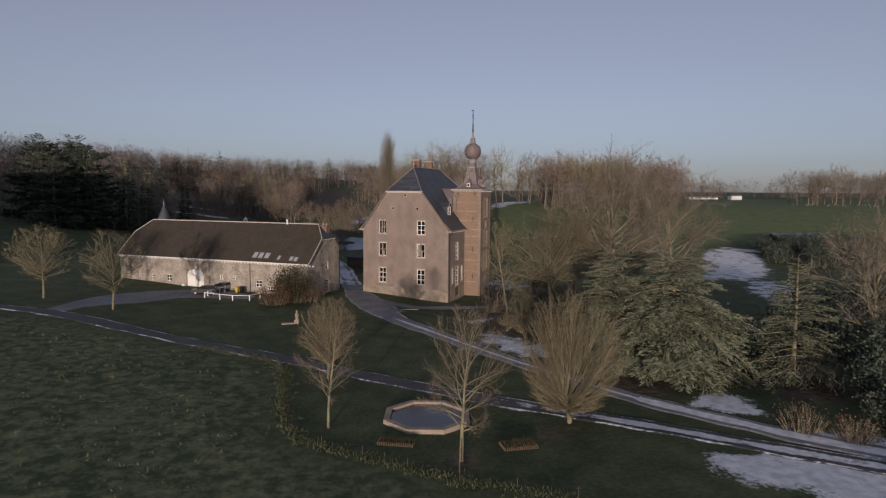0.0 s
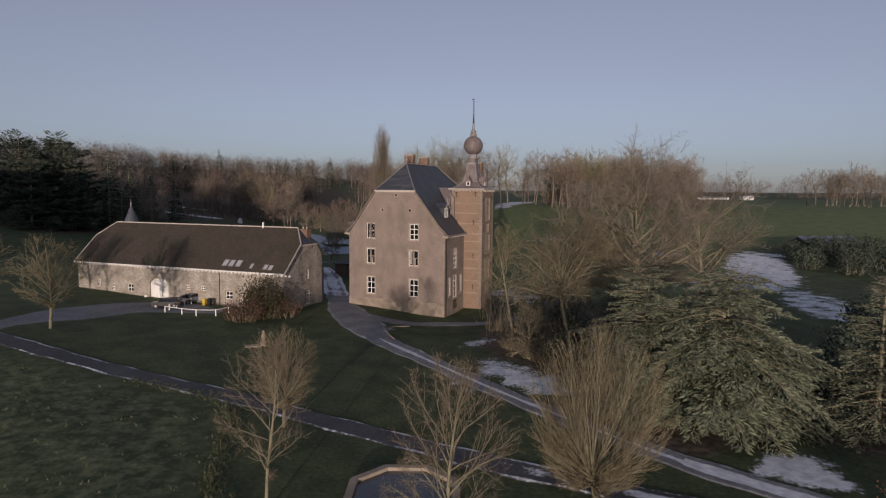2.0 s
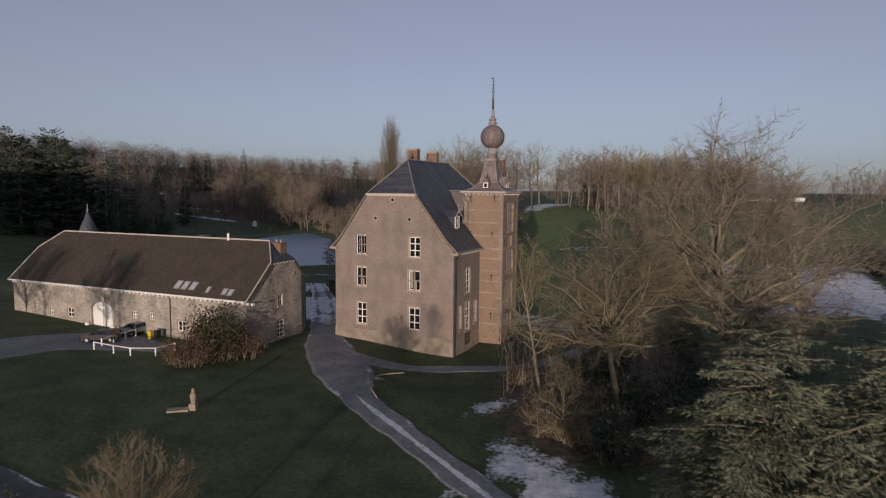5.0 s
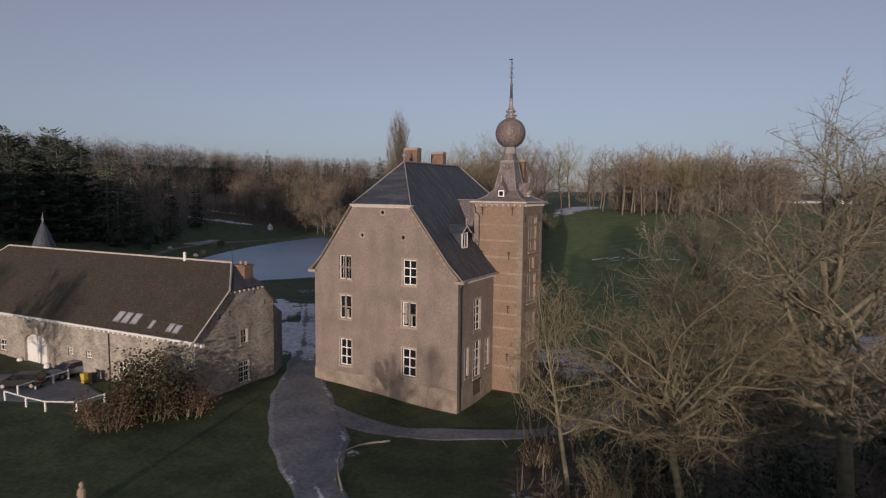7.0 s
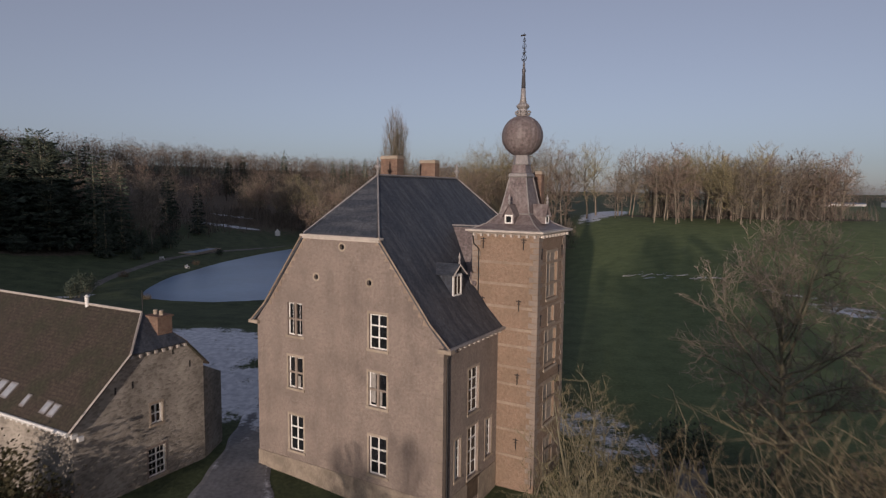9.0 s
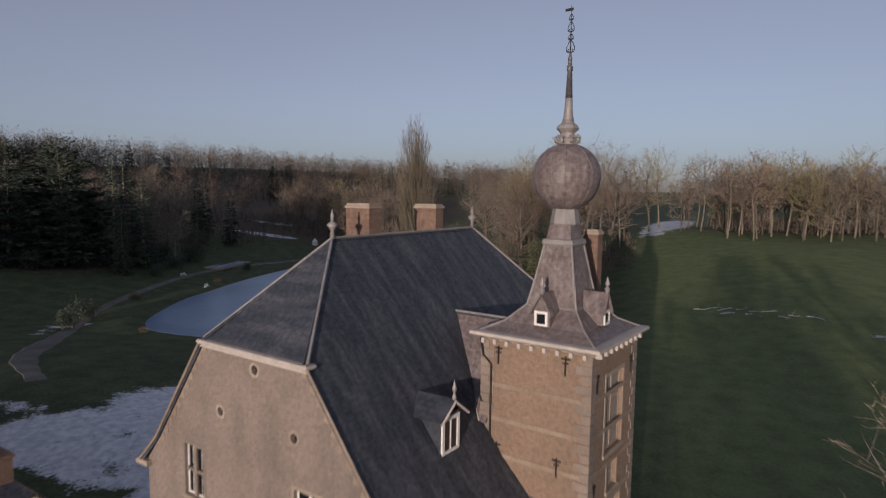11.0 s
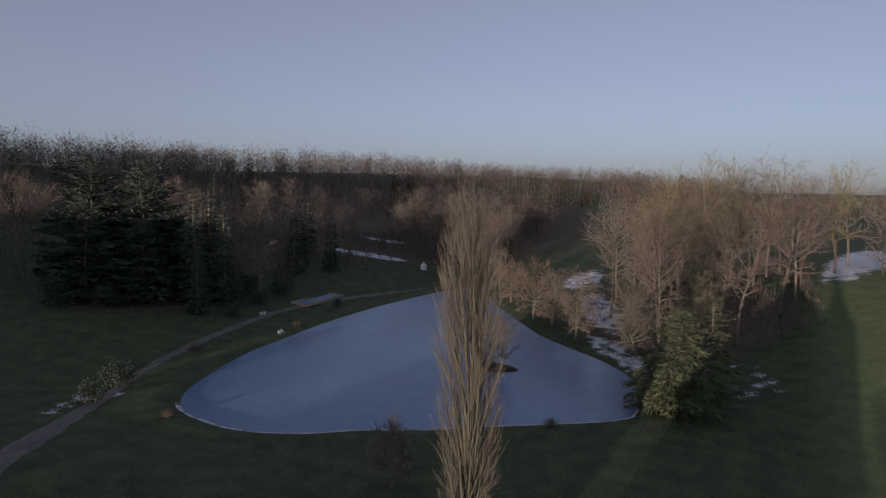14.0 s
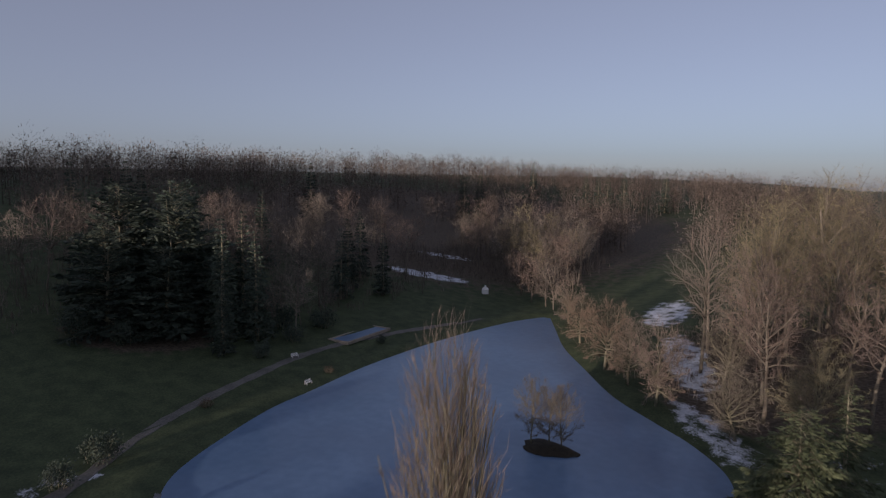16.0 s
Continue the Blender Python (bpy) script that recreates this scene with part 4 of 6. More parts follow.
part("spike_top", Geo().lathe(*TC, [(0.178, BC + 3.83), (0.12, BC + 5.1), (0.15, BC + 5.16), (0.15, BC + 5.34), (0.1, BC + 5.4), (0.09, BC + 5.62), (0.11, BC + 5.65), (0.04, BC + 6.0)], 10), DARK_LEAD, top, "dark tarnished upper spike", True)


def scroll_pair(z, w, h, r=0.03):
    """A heart of bent iron, open at the top, in the tower's front plane."""
    g = Geo()
    for s in (-1, 1):
        pts = [(0, 0.0), (0.55, 0.06), (0.95, 0.22), (0.9, 0.45), (0.5, 0.75), (0.12, 1.0)]
        g.tube([(TC[0] + s * a * w, TC[1], z + b * h) for a, b in pts], r, 5)
        pts = [(0.95, 0.22), (0.75, 0.05), (0.4, 0.1), (0.35, 0.26), (0.55, 0.3), (0.6, 0.2)]
        g.tube([(TC[0] + s * a * w, TC[1], z + b * h) for a, b in pts], r * 0.8, 5)
    return g


part("weathervane_rod", Geo().tube([(*TC, BC + 5.9), (*TC, BC + 8.2)], [0.035, 0.015], 6), IRON, top)
part("iron_scroll", scroll_pair(BC + 5.98, 0.22, 0.6, 0.024), IRON, top, "wrought iron scrollwork")
part("iron_scroll", scroll_pair(BC + 6.58, 0.14, 0.3, 0.022), IRON, top)
part("iron_scroll", scroll_pair(BC + 6.95, 0.17, 0.5, 0.02), IRON, top)
part("iron_scroll", scroll_pair(BC + 7.5, 0.12, 0.3, 0.018), IRON, top)
part("vane", Geo().box(TC[0] - 0.32, TC[1] - 0.01, BC + 7.95, TC[0] + 0.1, TC[1] + 0.01, BC + 8.08), IRON, top)


def spire_dormer(m):
    d = new("spire_dormer", Geo().add([(-0.42, 0, 0), (0.42, 0, 0), (0.42, 0, 0.75), (0, 0, 1.45), (-0.42, 0, 0.75), (-0.42, 1.2, 0), (0.42, 1.2, 0), (0.42, 1.2, 0.75), (0, 1.2, 1.45), (-0.42, 1.2, 0.75)],
                                       [(0, 1, 2, 3, 4), (1, 6, 7, 2), (0, 4, 9, 5), (2, 7, 8, 3), (4, 3, 8, 9)]).mesh("spire_dormer", SPIRE_SLATE))
    d.parent, d.matrix_basis = castle, m
    part("dormer_roof", Geo().slab([(0.58, -0.15, 0.55), (0.5, 1.2, 0.65), (0, 1.2, 1.58), (0, -0.12, 1.58)], 0.05).slab([(0, -0.12, 1.58), (0, 1.2, 1.58), (-0.5, 1.2, 0.65), (-0.58, -0.15, 0.55)], 0.05), SPIRE_SLATE, d)
    part("dormer_frame", Geo().box(-0.34, -0.06, 0.02, -0.22, 0.02, 0.72).box(0.22, -0.06, 0.02, 0.34, 0.02, 0.72).box(-0.22, -0.06, 0.6, 0.22, 0.02, 0.72).box(-0.22, -0.06, 0.02, 0.22, 0.02, 0.12), WHITE, d)
    part("pane", Geo().box(-0.22, -0.03, 0.12, 0.22, -0.01, 0.6), GLASS, d)
    part("finial", Geo().lathe(0, 0, [(0.06, 1.5), (0.14, 1.75), (0.05, 1.85), (0.12, 2.0), (0.01, 2.35)], 8), LEAD, d)


spire_dormer(pose(TC[0], TC[1] - 2.3, TZ + 0.85))
spire_dormer(pose(TC[0] + 2.3, TC[1], TZ + 0.85, 0, 0, 90))
# small cross roof between the tower and the main roof, with lead and stone along its valley
AP, BP, CP, DP = (11.35, 11.7, 20.4), (15.6, 8.3, 15.85), (15.95, 11.7, 20.4), (15.95, 8.3, 15.85)
part("link_roof", Geo().slab([AP, BP, DP, CP], 0.15), SPIRE_SLATE, castle)
part("link_roof", Geo().slab([AP, CP, (15.9, 13.6, 16.2), (15.4, 13.6, 16.2)], 0.15), SLATE, castle)
part("link_ridge", Geo().tube([AP, CP], 0.09, 5), LEAD, castle)
part("link_coping", Geo().tube([AP, (13.5, 10.0, 18.1), BP], 0.12, 4), STONE, castle, "pale coping along the roof valley")
part("step_flashing", Geo().tube([(15.4, 8.42, 16.0), (16.5, 8.4, 14.5), (17.5, 8.38, 13.2), (18.3, 8.35, 12.6)], 0.09, 4), LEAD, castle)

# ---- barn ----
BARN = pose(-24.2, 111.8, 0, 0, 0, -20)
barn = thing("barn", BARN, "long low stone barn with brown tiled half-hipped roof", "barn")
BL, BW, BE, BR_Z, BV, BK = 44.0, 11.2, 7.1, 13.45, 7.1, 9.05
GATE = (-27.3, -23.2)
YARD = 1.0


def arch(a0, a1, z0, z1, n=8):
    r = (a1 - a0) / 2
    return [(a0, z0), (a1, z0)] + [((a0 + a1) / 2 + r * math.cos(math.pi * k / n), z1 - 0.9 + 0.9 * math.sin(math.pi * k / n)) for k in range(n + 1)]


BARN_WINDOWS = [(-39.3, 2.5, -38.6, 3.7), (-36.0, 1.95, -35.2, 3.15), (-32.3, 1.95, -30.95, 3.3), (-19.4, 3.0, -18.5, 3.85), (-16.35, 3.0, -15.4, 3.85), (-11.3, 2.0, -9.9, 3.3), (-8.6, 1.2, -7.6, 2.3)]
part("front_wall", Geo().panel(rect(-BL, -0.6, 0, BE), [rect(*w) for w in BARN_WINDOWS] + [arch(*GATE, YARD, 4.6)], lambda a, b, d: (a, d, b), 0.6), RUBBLE, barn)
HZ = 11.0
h0, h1 = (HZ - BE) / (BR_Z - BE) * BV, BV + (BR_Z - HZ) / (BR_Z - BK) * (BW - BV)
end = [(0.6, -0.6), (BW, -0.6), (BW, BK), (h1, HZ), (h0, HZ), (0.6, BE + 0.55)]
END_WINDOWS = [(6.15, 5.1, 7.15, 6.65), (5.8, 0.9, 7.35, 3.2)]
part("gable_wall", Geo().panel(end, [rect(*w) for w in END_WINDOWS], lambda a, b, d: (-d, a, b), 0.6), RUBBLE, barn)
part("gable_wall", Geo().panel(end, [], lambda a, b, d: (-BL + 0.6 - d, a, b), 0.6), RUBBLE, barn)
part("back_wall", Geo().panel(rect(-BL + 0.6, -0.6, -0.6, BK), [], lambda a, b, d: (a, BW - d, b), 0.5), RUBBLE, barn)
put_windows(barn, BARN_WINDOWS, pose(0, 0, 0), 2)
put_windows(barn, END_WINDOWS[:1], pose(0, 0, 0, 0, 0, 90), 2)
put_windows(barn, END_WINDOWS[1:], pose(0, 0, 0, 0, 0, 90), 4, fine=True)
part("gate", Geo().panel(arch(GATE[0] + 0.02, GATE[1] - 0.02, YARD, 4.58), [], lambda a, b, d: (a, 0.25 + d, b), 0.08), WHITE, barn, "white arched double barn gate")
part("gate_gap", Geo().box(sum(GATE) / 2 - 0.02, 0.235, YARD, sum(GATE) / 2 + 0.02, 0.248, 4.5), IRON, barn)
g = Geo()
ro = (GATE[1] - GATE[0]) / 2
for k in range(12):
    a0, a1 = math.pi * k / 12, math.pi * (k + 0.92) / 12
    q = [(sum(GATE) / 2 + (ro + e) * math.cos(a), 3.7 + (0.9 + e) * math.sin(a)) for e, a in ((0.02, a0), (0.34, a0), (0.34, a1), (0.02, a1))]
    g.loft([[(x, 0.1, z) for x, z in q], [(x, -0.04, z) for x, z in q]])
for s in (GATE[0] - 0.36, GATE[1] + 0.04):
    for k in range(5):
        g.box(s, -0.04, YARD + 0.1 + k * 0.5, s + 0.32, 0.1, YARD + 0.55 + k * 0.5)
part("gate_surround", g, STONE, barn, "cut limestone gate surround")
for s in (GATE[0] - 0.7, GATE[1] + 0.25):
    part("wheel_guard", Geo().lathe(s + 0.2, -0.35, [(0.36, YARD - 0.1), (0.34, YARD + 0.45), (0.2, YARD + 0.65)], 8), WHITE, barn)
ov = 0.35
hr = 2.0
g = Geo()
zf = BE - 0.06
g.slab([(-BL - ov, -0.45, zf - 0.32), (ov, -0.45, zf - 0.32), (ov, h0, HZ + 0.1), (-hr, BV, BR_Z + 0.1), (-BL + hr, BV, BR_Z + 0.1), (-BL - ov, h0, HZ + 0.1)], 0.14)
part("roof", g, TILE, barn, "brown clay tile roof with moss")
part("roof_back", Geo().slab([(ov, BW + 0.4, BK - 0.3), (-BL - ov, BW + 0.4, BK - 0.3), (-BL - ov, h1, HZ + 0.1), (-BL + hr, BV, BR_Z + 0.1), (-hr, BV, BR_Z + 0.1), (ov, h1, HZ + 0.1)], 0.14), TILE, barn)
part("half_hip", Geo().slab([(ov, h0 - 0.1, HZ + 0.05), (ov, h1 + 0.1, HZ + 0.05), (-hr, BV, BR_Z + 0.12)], 0.14), SLATE, barn)
part("half_hip", Geo().slab([(-BL - ov, h1 + 0.1, HZ + 0.05), (-BL - ov, h0 - 0.1, HZ + 0.05), (-BL + hr, BV, BR_Z + 0.12)], 0.14), SLATE, barn)
part("ridge_flashing", Geo().tube([(-BL + hr, BV, BR_Z + 0.14), (-hr, BV, BR_Z + 0.14)], 0.11), CORNICE, barn)
part("verge", Geo().tube([(ov + 0.02, -0.45, zf - 0.3), (ov + 0.02, h0, HZ + 0.14), (-hr, BV, BR_Z + 0.16)], 0.09, 4), CORNICE, barn)
part("verge", Geo().tube([(-BL - ov - 0.02, -0.45, zf - 0.3), (-BL - ov - 0.02, h0, HZ + 0.14), (-BL + hr, BV, BR_Z + 0.16)], 0.09, 4), CORNICE, barn)
part("gutter", Geo().tube([(-BL - 0.3, -0.55, zf - 0.36), (0.3, -0.55, zf - 0.36)], 0.13), WHITE, barn, "white gutter")
corbel = Geo().box(0, -0.38, -0.8, 0.2, 0, -0.5).mesh("corbel", WHITE)
for k in range(62):
    piece("corbel", corbel, barn, pose(-BL + 0.3 + k * 0.735, 0, BE))
corbel = Geo().box(0, 0, -0.3, 0.3, 0.2, -0.08).mesh("corbel", CORNICE)
for k in range(8):
    piece("corbel", corbel, barn, pose(0, h0 + 0.1 + k * (h1 - h0 - 0.3) / 7, HZ))
part("downpipe", Geo().tube([(-12.4, -0.12, BE - 0.5), (-12.4, -0.12, 0)], 0.06), IRON, barn)
stack = part("chimney", Geo().box(-1.9, BV + 0.2, 10.8, -0.4, BV + 1.5, 13.2), RED_BRICK, barn, "red brick chimney with two pots")
part("cap", Geo().block(-2.0, BV + 0.1, 13.2, -0.3, BV + 1.6, 13.35, 0.03), RED_BRICK, stack)
for k in (0, 1):
    part("pot", Geo().lathe(-1.5 + 0.7 * k, BV + 0.85, [(0.17, 13.35), (0.15, 13.6), (0.19, 13.65), (0.19, 13.72)], 10), STONE, stack)
part("lightning_rod", Geo().tube([(-hr + 0.1, BV, BR_Z), (-hr + 0.1, BV, BR_Z + 1.9)], 0.035), IRON, barn)
part("vent_pipe", Geo().lathe(-8.9, BV - 0.1, [(0.16, BR_Z - 0.1), (0.16, BR_Z + 0.7), (0.24, BR_Z + 0.75), (0.05, BR_Z + 0.95)], 10), WHITE, barn, "white roof vent pipe")
nrm = Vector((0, -(BR_Z - BE + 0.4), BV + 0.45)).normalized()


def on_roof(u, v):
    return BE - 0.38 + (v + 0.45) * (HZ + 0.1 - BE + 0.38) / (h0 + 0.45)


def skylight(u, v, w, l):
    z0, z1 = on_roof(u, v), on_roof(u, v + l)
    up = nrm * 0.08
    q = [Vector((u, v, z0)) + up, Vector((u + w, v, z0)) + up, Vector((u + w, v + l, z1)) + up, Vector((u, v + l, z1)) + up]
    s = part("skylight", Geo().slab(q, 0.1), LEAD, barn, "grey framed skylight")
    i = 0.1
    q = [Vector((u + i, v + i, on_roof(u, v + i))) + up * 1.12, Vector((u + w - i, v + i, on_roof(u, v + i))) + up * 1.12, Vector((u + w - i, v + l - i, on_roof(u, v + l - i))) + up * 1.12, Vector((u + i, v + l - i, on_roof(u, v + l - i))) + up * 1.12]
    part("pane", Geo().slab(q, 0.02), SKYGLASS, s)


SKYGLASS = material("skylight_glass", (0.3, 0.32, 0.35), (0.42, 0.44, 0.47), rough=0.12, scale=2, fine=6, bump=0, spec=0.6)
for u in (-12.2, -10.95, -9.6):
    skylight(u, 0.3, 0.95, 1.0)
skylight(-6.7, 0.15, 0.55, 0.75)
skylight(-4.1, 0.1, 0.75, 0.75)
skylight(-3.1, 0.05, 0.75, 0.75)
for v, z in ((3.2, 8.3), (4.6, 8.4), (8.2, 10.2), (9.8, 8.8)):
    part("slit", Geo().box(-0.02, v, z, 0.012, v + 0.14, z + 0.55), IRON, barn)
# low wing behind the barn, turned away from the sun
part("wing_wall", Geo().slab([(0, BW, -0.3), (-1.7, BW + 3.4, -0.3), (-1.7, BW + 3.4, 7.0), (0, BW, 8.6)], 0.4), RUBBLE, barn)

# ---- trees ----


class Limbs:
    """Collects tapered limbs and thin twigs as numpy-ready lists."""

    def __init__(self, rng):
        self.rng, self.wood, self.fine = rng, Geo(), []

    def limb(self, p, d, length, r0, r1, sides, bend, lift, segs):
        pts, rad = [Vector(p)], [r0]
        d = Vector(d).normalized()
        for i in range(segs):
            j = Vector((self.rng.gauss(0, bend), self.rng.gauss(0, bend), self.rng.gauss(0, bend) + lift))
            d = (d + j).normalized()
            pts.append(pts[-1] + d * (length / segs))
            rad.append(r0 + (r1 - r0) * (i + 1) / segs)
        if sides:
            self.wood.tube(pts, rad, sides)
        else:
            self.fine.append((pts, rad))
        return pts

    def twig_mesh(self, name, mat, width=1.0):
        """Each twig is a thin three-sided sliver, tapered to a point."""
        v, f = [], []
        for pts, rad in self.fine:
            k = len(v)
            d = (pts[-1] - pts[0]).normalized()
            a = d.cross(Vector((0.31, 0.52, 0.8))).normalized()
            b = d.cross(a)
            n = len(pts)
            for i, p in enumerate(pts[:-1]):
                r = rad[i] * width
                v += [p + a * r, p - a * r * 0.5 + b * r * 0.87, p - a * r * 0.5 - b * r * 0.87]
            v.append(pts[-1])
            for i in range(n - 2):
                o = k + 3 * i
                f += [(o, o + 1, o + 4, o + 3), (o + 1, o + 2, o + 5, o + 4), (o + 2, o, o + 3, o + 5)]
            o, e = k + 3 * (n - 2), k + 3 * (n - 1)
            f += [(o, o + 1, e), (o + 1, o + 2, e), (o + 2, o, e)]
        me = bpy.data.meshes.new(name)
        me.from_pydata([tuple(p) for p in v], [], f)
        me.materials.append(mat)
        return me


def bare_tree(seed, h, crown_w, clear, trunk_r, spread=60, limbs=12, branches=9, twigs=9, sprays=0, lean=0.0, twig_r=0.016, fork=0.8, wide=1.0, tseg=2, bseg=4, low=0.0, lsides=5, lseg=6, bend=0.07, lift=0.03, top=0.93, bsides=3, limb_r=1.0):
    """A leafless tree whose limbs, branches and twigs fill an egg-shaped crown."""
    rng = random.Random(seed)
    t = Limbs(rng)
    trunk = t.limb((0, 0, -0.2), (lean, 0, 1), h * top, trunk_r, trunk_r * (0.1 if top > 0.8 else 0.3), 8, 0.03 if top > 0.8 else 0.06, 0.02, 9)
    c0 = clear * (1 - low)
    mid, rz, rx = Vector((lean * h * 0.5, 0, (c0 + h) / 2)), (h - c0) / 2, crown_w / 2

    def room(p, d):
        """Metres from p along d to the crown's skin."""
        q = Vector(((p.x - mid.x) / rx, (p.y - mid.y) / rx, (p.z - mid.z) / rz))
        e = Vector((d.x / rx, d.y / rx, d.z / rz))
        a, b, c = e.dot(e), q.dot(e), q.dot(q) - 1
        disc = b * b - a * c
        return max(0.25, (-b + math.sqrt(disc)) / a) if disc > 0 else 0.25

    def along(pts, s):
        x = min(s, 0.995) * (len(pts) - 1)
        i = int(x)
        return pts[i].lerp(pts[i + 1], x - i), (pts[i + 1] - pts[i]).normalized()

    def side():
        return Vector((rng.gauss(0, 1), rng.gauss(0, 1), rng.gauss(0.2, 0.8))).normalized()

    for i in range(limbs):
        q = (i + rng.random() * 0.7) / limbs
        p, d = along(trunk, (clear / h + (fork - clear / h) * q) * (0.93 / top if top < 0.9 else 1))
        az, ang = i * 2.4 + rng.uniform(-0.4, 0.4), radians(spread * (1 - q) ** 0.7 + 5 + rng.uniform(-7, 7))
        out = Vector((math.cos(az) * math.sin(ang), math.sin(az) * math.sin(ang), math.cos(ang)))
        ln = room(p, out) * rng.uniform(0.78, 1.0)
        r = trunk_r * ((0.42 - 0.25 * q) if top > 0.8 else (0.5 - 0.2 * q)) * limb_r
        lim = t.limb(p, out, ln, r, r * 0.16, lsides, bend * wide + 0.015, lift, lseg)
        for j in range(branches):
            s2 = 0.18 + 0.8 * (j + rng.random()) / branches
            p2, d2 = along(lim, s2)
            d3 = (d2 * 0.9 + side() * 0.8 * wide).normalized()
            l3 = min(room(p2, d3) * rng.uniform(0.75, 1.05), ln * 0.5)
            r3 = max(r * 0.4 * (1.1 - s2 * 0.8), twig_r * 1.3)
            br = t.limb(p2, d3, l3, r3, twig_r * 0.8, bsides, bend * 1.5 * wide + 0.02, lift, bseg)
            for k in range(twigs):
                p4, d4 = along(br, 0.1 + 0.9 * (k + rng.random()) / twigs)
                d5 = (d4 * 0.8 + side() * 0.8 * wide).normalized()
                l5 = min(rng.uniform(0.35, 0.8) * max(0.9, l3 * 0.55), room(p4, d5) + 0.35)
                tw = t.limb(p4, d5, l5, twig_r, twig_r * 0.4, 0, 0.12, 0.04, tseg)
                for _ in range(sprays):
                    p6 = tw[0].lerp(tw[-1], rng.uniform(0.15, 0.95))
                    t.limb(p6, d5 * 0.6 + side() * wide, l5 * rng.uniform(0.35, 0.65), twig_r * 0.7, twig_r * 0.3, 0, 0.1, 0.0, 1)
    return t


def tree_of(name, t, m, bark, twig, label, category="tree", group=""):
    e = thing(name, m, label, category, group)
    part("trunk", t.wood.mesh("trunk", bark, True), None, e)
    part("crown", t.twig_mesh("crown", twig), None, e)
    return e


def on_ground(x, y, turn=0.0, s=1.0):
    return pose(x, y, height_at(x, y) - 0.05, 0, 0, turn) @ Matrix.Scale(s, 4)


LAWN = "trees on the lawn"
tree_of("lawn_tree", bare_tree(1, 12.2, 10.6, 3.4, 0.22, 70, 22, 10, 9, 2, twig_r=0.014, fork=0.5), on_ground(-65.7, 102.2), BARK, TWIG_YELLOW, "unseen bare tree with ochre twigs, added to shade the barn beside the park road", group=LAWN)
tree_of("lawn_tree", bare_tree(2, 12.6, 9.6, 3.4, 0.22, 70, 22, 10, 9, 2, twig_r=0.014, fork=0.5), on_ground(-50.4, 94.8), BARK, TWIG_YELLOW, "unseen bare tree with ochre twigs, added to shade the barn before the barn", group=LAWN)
tree_of("lawn_tree", bare_tree(3, 11.4, 6.0, 2.4, 0.13, 58, 20, 8, 8, 2, twig_r=0.008, fork=0.85), on_ground(-9.6, 51.6), BARK, TWIG_LAWN, "slender bare tree with russet twigs on the lawn", group=LAWN)
tree_of("lawn_tree", bare_tree(4, 11.8, 7.4, 2.6, 0.17, 66, 24, 9, 9, 2, twig_r=0.008, fork=0.8, low=0.3), on_ground(1.5, 45.2), BARK, TWIG_LAWN, "open bare tree beside the octagonal basin", group=LAWN)
tree_of("lawn_tree", bare_tree(5, 11.7, 9.8, 1.5, 0.24, 92, 84, 10, 7, 2, twig_r=0.011, fork=0.24, wide=0.45, low=0.6, lift=0.06, bend=0.06, top=0.5, limb_r=0.7), on_ground(11.2, 53.3), BARK, TWIG_OCHRE, "dense vase-shaped bare tree with ochre branches", group=LAWN)
tree_of("lawn_tree", bare_tree(8, 8.6, 6.4, 1.8, 0.17, 72, 34, 10, 9, 2, twig_r=0.01, fork=0.45, wide=0.8), on_ground(-12.1, 65.2), BARK, TWIG_OCHRE, "dense round bare tree with ochre twigs beside the road", group=LAWN)
# two more, out of view, are added beyond the road to shade the barn
tree_of("lawn_tree", bare_tree(6, 15.5, 9, 5, 0.22, 60, 18, 9, 8, 0), on_ground(-51.5, 58), BARK, TWIG_YELLOW, "unseen bare tree with ochre twigs, added to shade the barn", group=LAWN)
tree_of("lawn_tree", bare_tree(7, 15.5, 9, 5, 0.22, 60, 18, 9, 8, 0), on_ground(-66, 62), BARK, TWIG_YELLOW, "unseen bare tree with ochre twigs, added to shade the barn", group=LAWN)

BIG = "tall bare trees beside the castle"
tree_of("park_tree", bare_tree(11, 28, 18.5, 7.5, 0.6, 80, 28, 16, 11, 3, twig_r=0.0165, fork=0.62, low=0.6, wide=1.3, bend=0.16, lift=0.0, top=0.66), on_ground(26.8, 94.2), BARK, TWIG, "very tall old bare tree with pale bark", group=BIG)
tree_of("park_tree", bare_tree(12, 20, 16, 7.2, 0.34, 76, 24, 15, 11, 2, twig_r=0.0125, fork=0.52, low=0.65, wide=1.35, bend=0.18, lift=-0.01, top=0.56), on_ground(16.7, 92), BARK, TWIG_OCHRE, "broad bare tree with ochre branches beside the loop drive", group=BIG)
tree_of("park_tree", bare_tree(13, 16.5, 8.5, 5, 0.2, 66, 20, 11, 9, 2, lean=-0.12, twig_r=0.012, fork=0.7, low=0.5, wide=1.25, bend=0.15, lift=0.0), on_ground(10.4, 98), BARK, TWIG_YELLOW, "leaning bare tree before the tower", group=BIG)
tree_of("park_tree", bare_tree(14, 7.5, 9, 1.0, 0.16, 84, 24, 11, 8, 2, twig_r=0.01, fork=0.5, low=0.8, wide=1.3, bend=0.18, lift=-0.02, top=0.6), on_ground(11.2, 88), BARK, TWIG_OCHRE, "low spreading bare tree in the undergrowth", group=BIG)
tree_of("park_tree", bare_tree(15, 19, 17, 2, 0.34, 84, 24, 13, 11, 2, twig_r=0.015, fork=0.58, top=0.6, wide=1.2, bend=0.13), on_ground(52, 74), BARK, TWIG, "bare brown tree at the wood's edge", group=BIG)
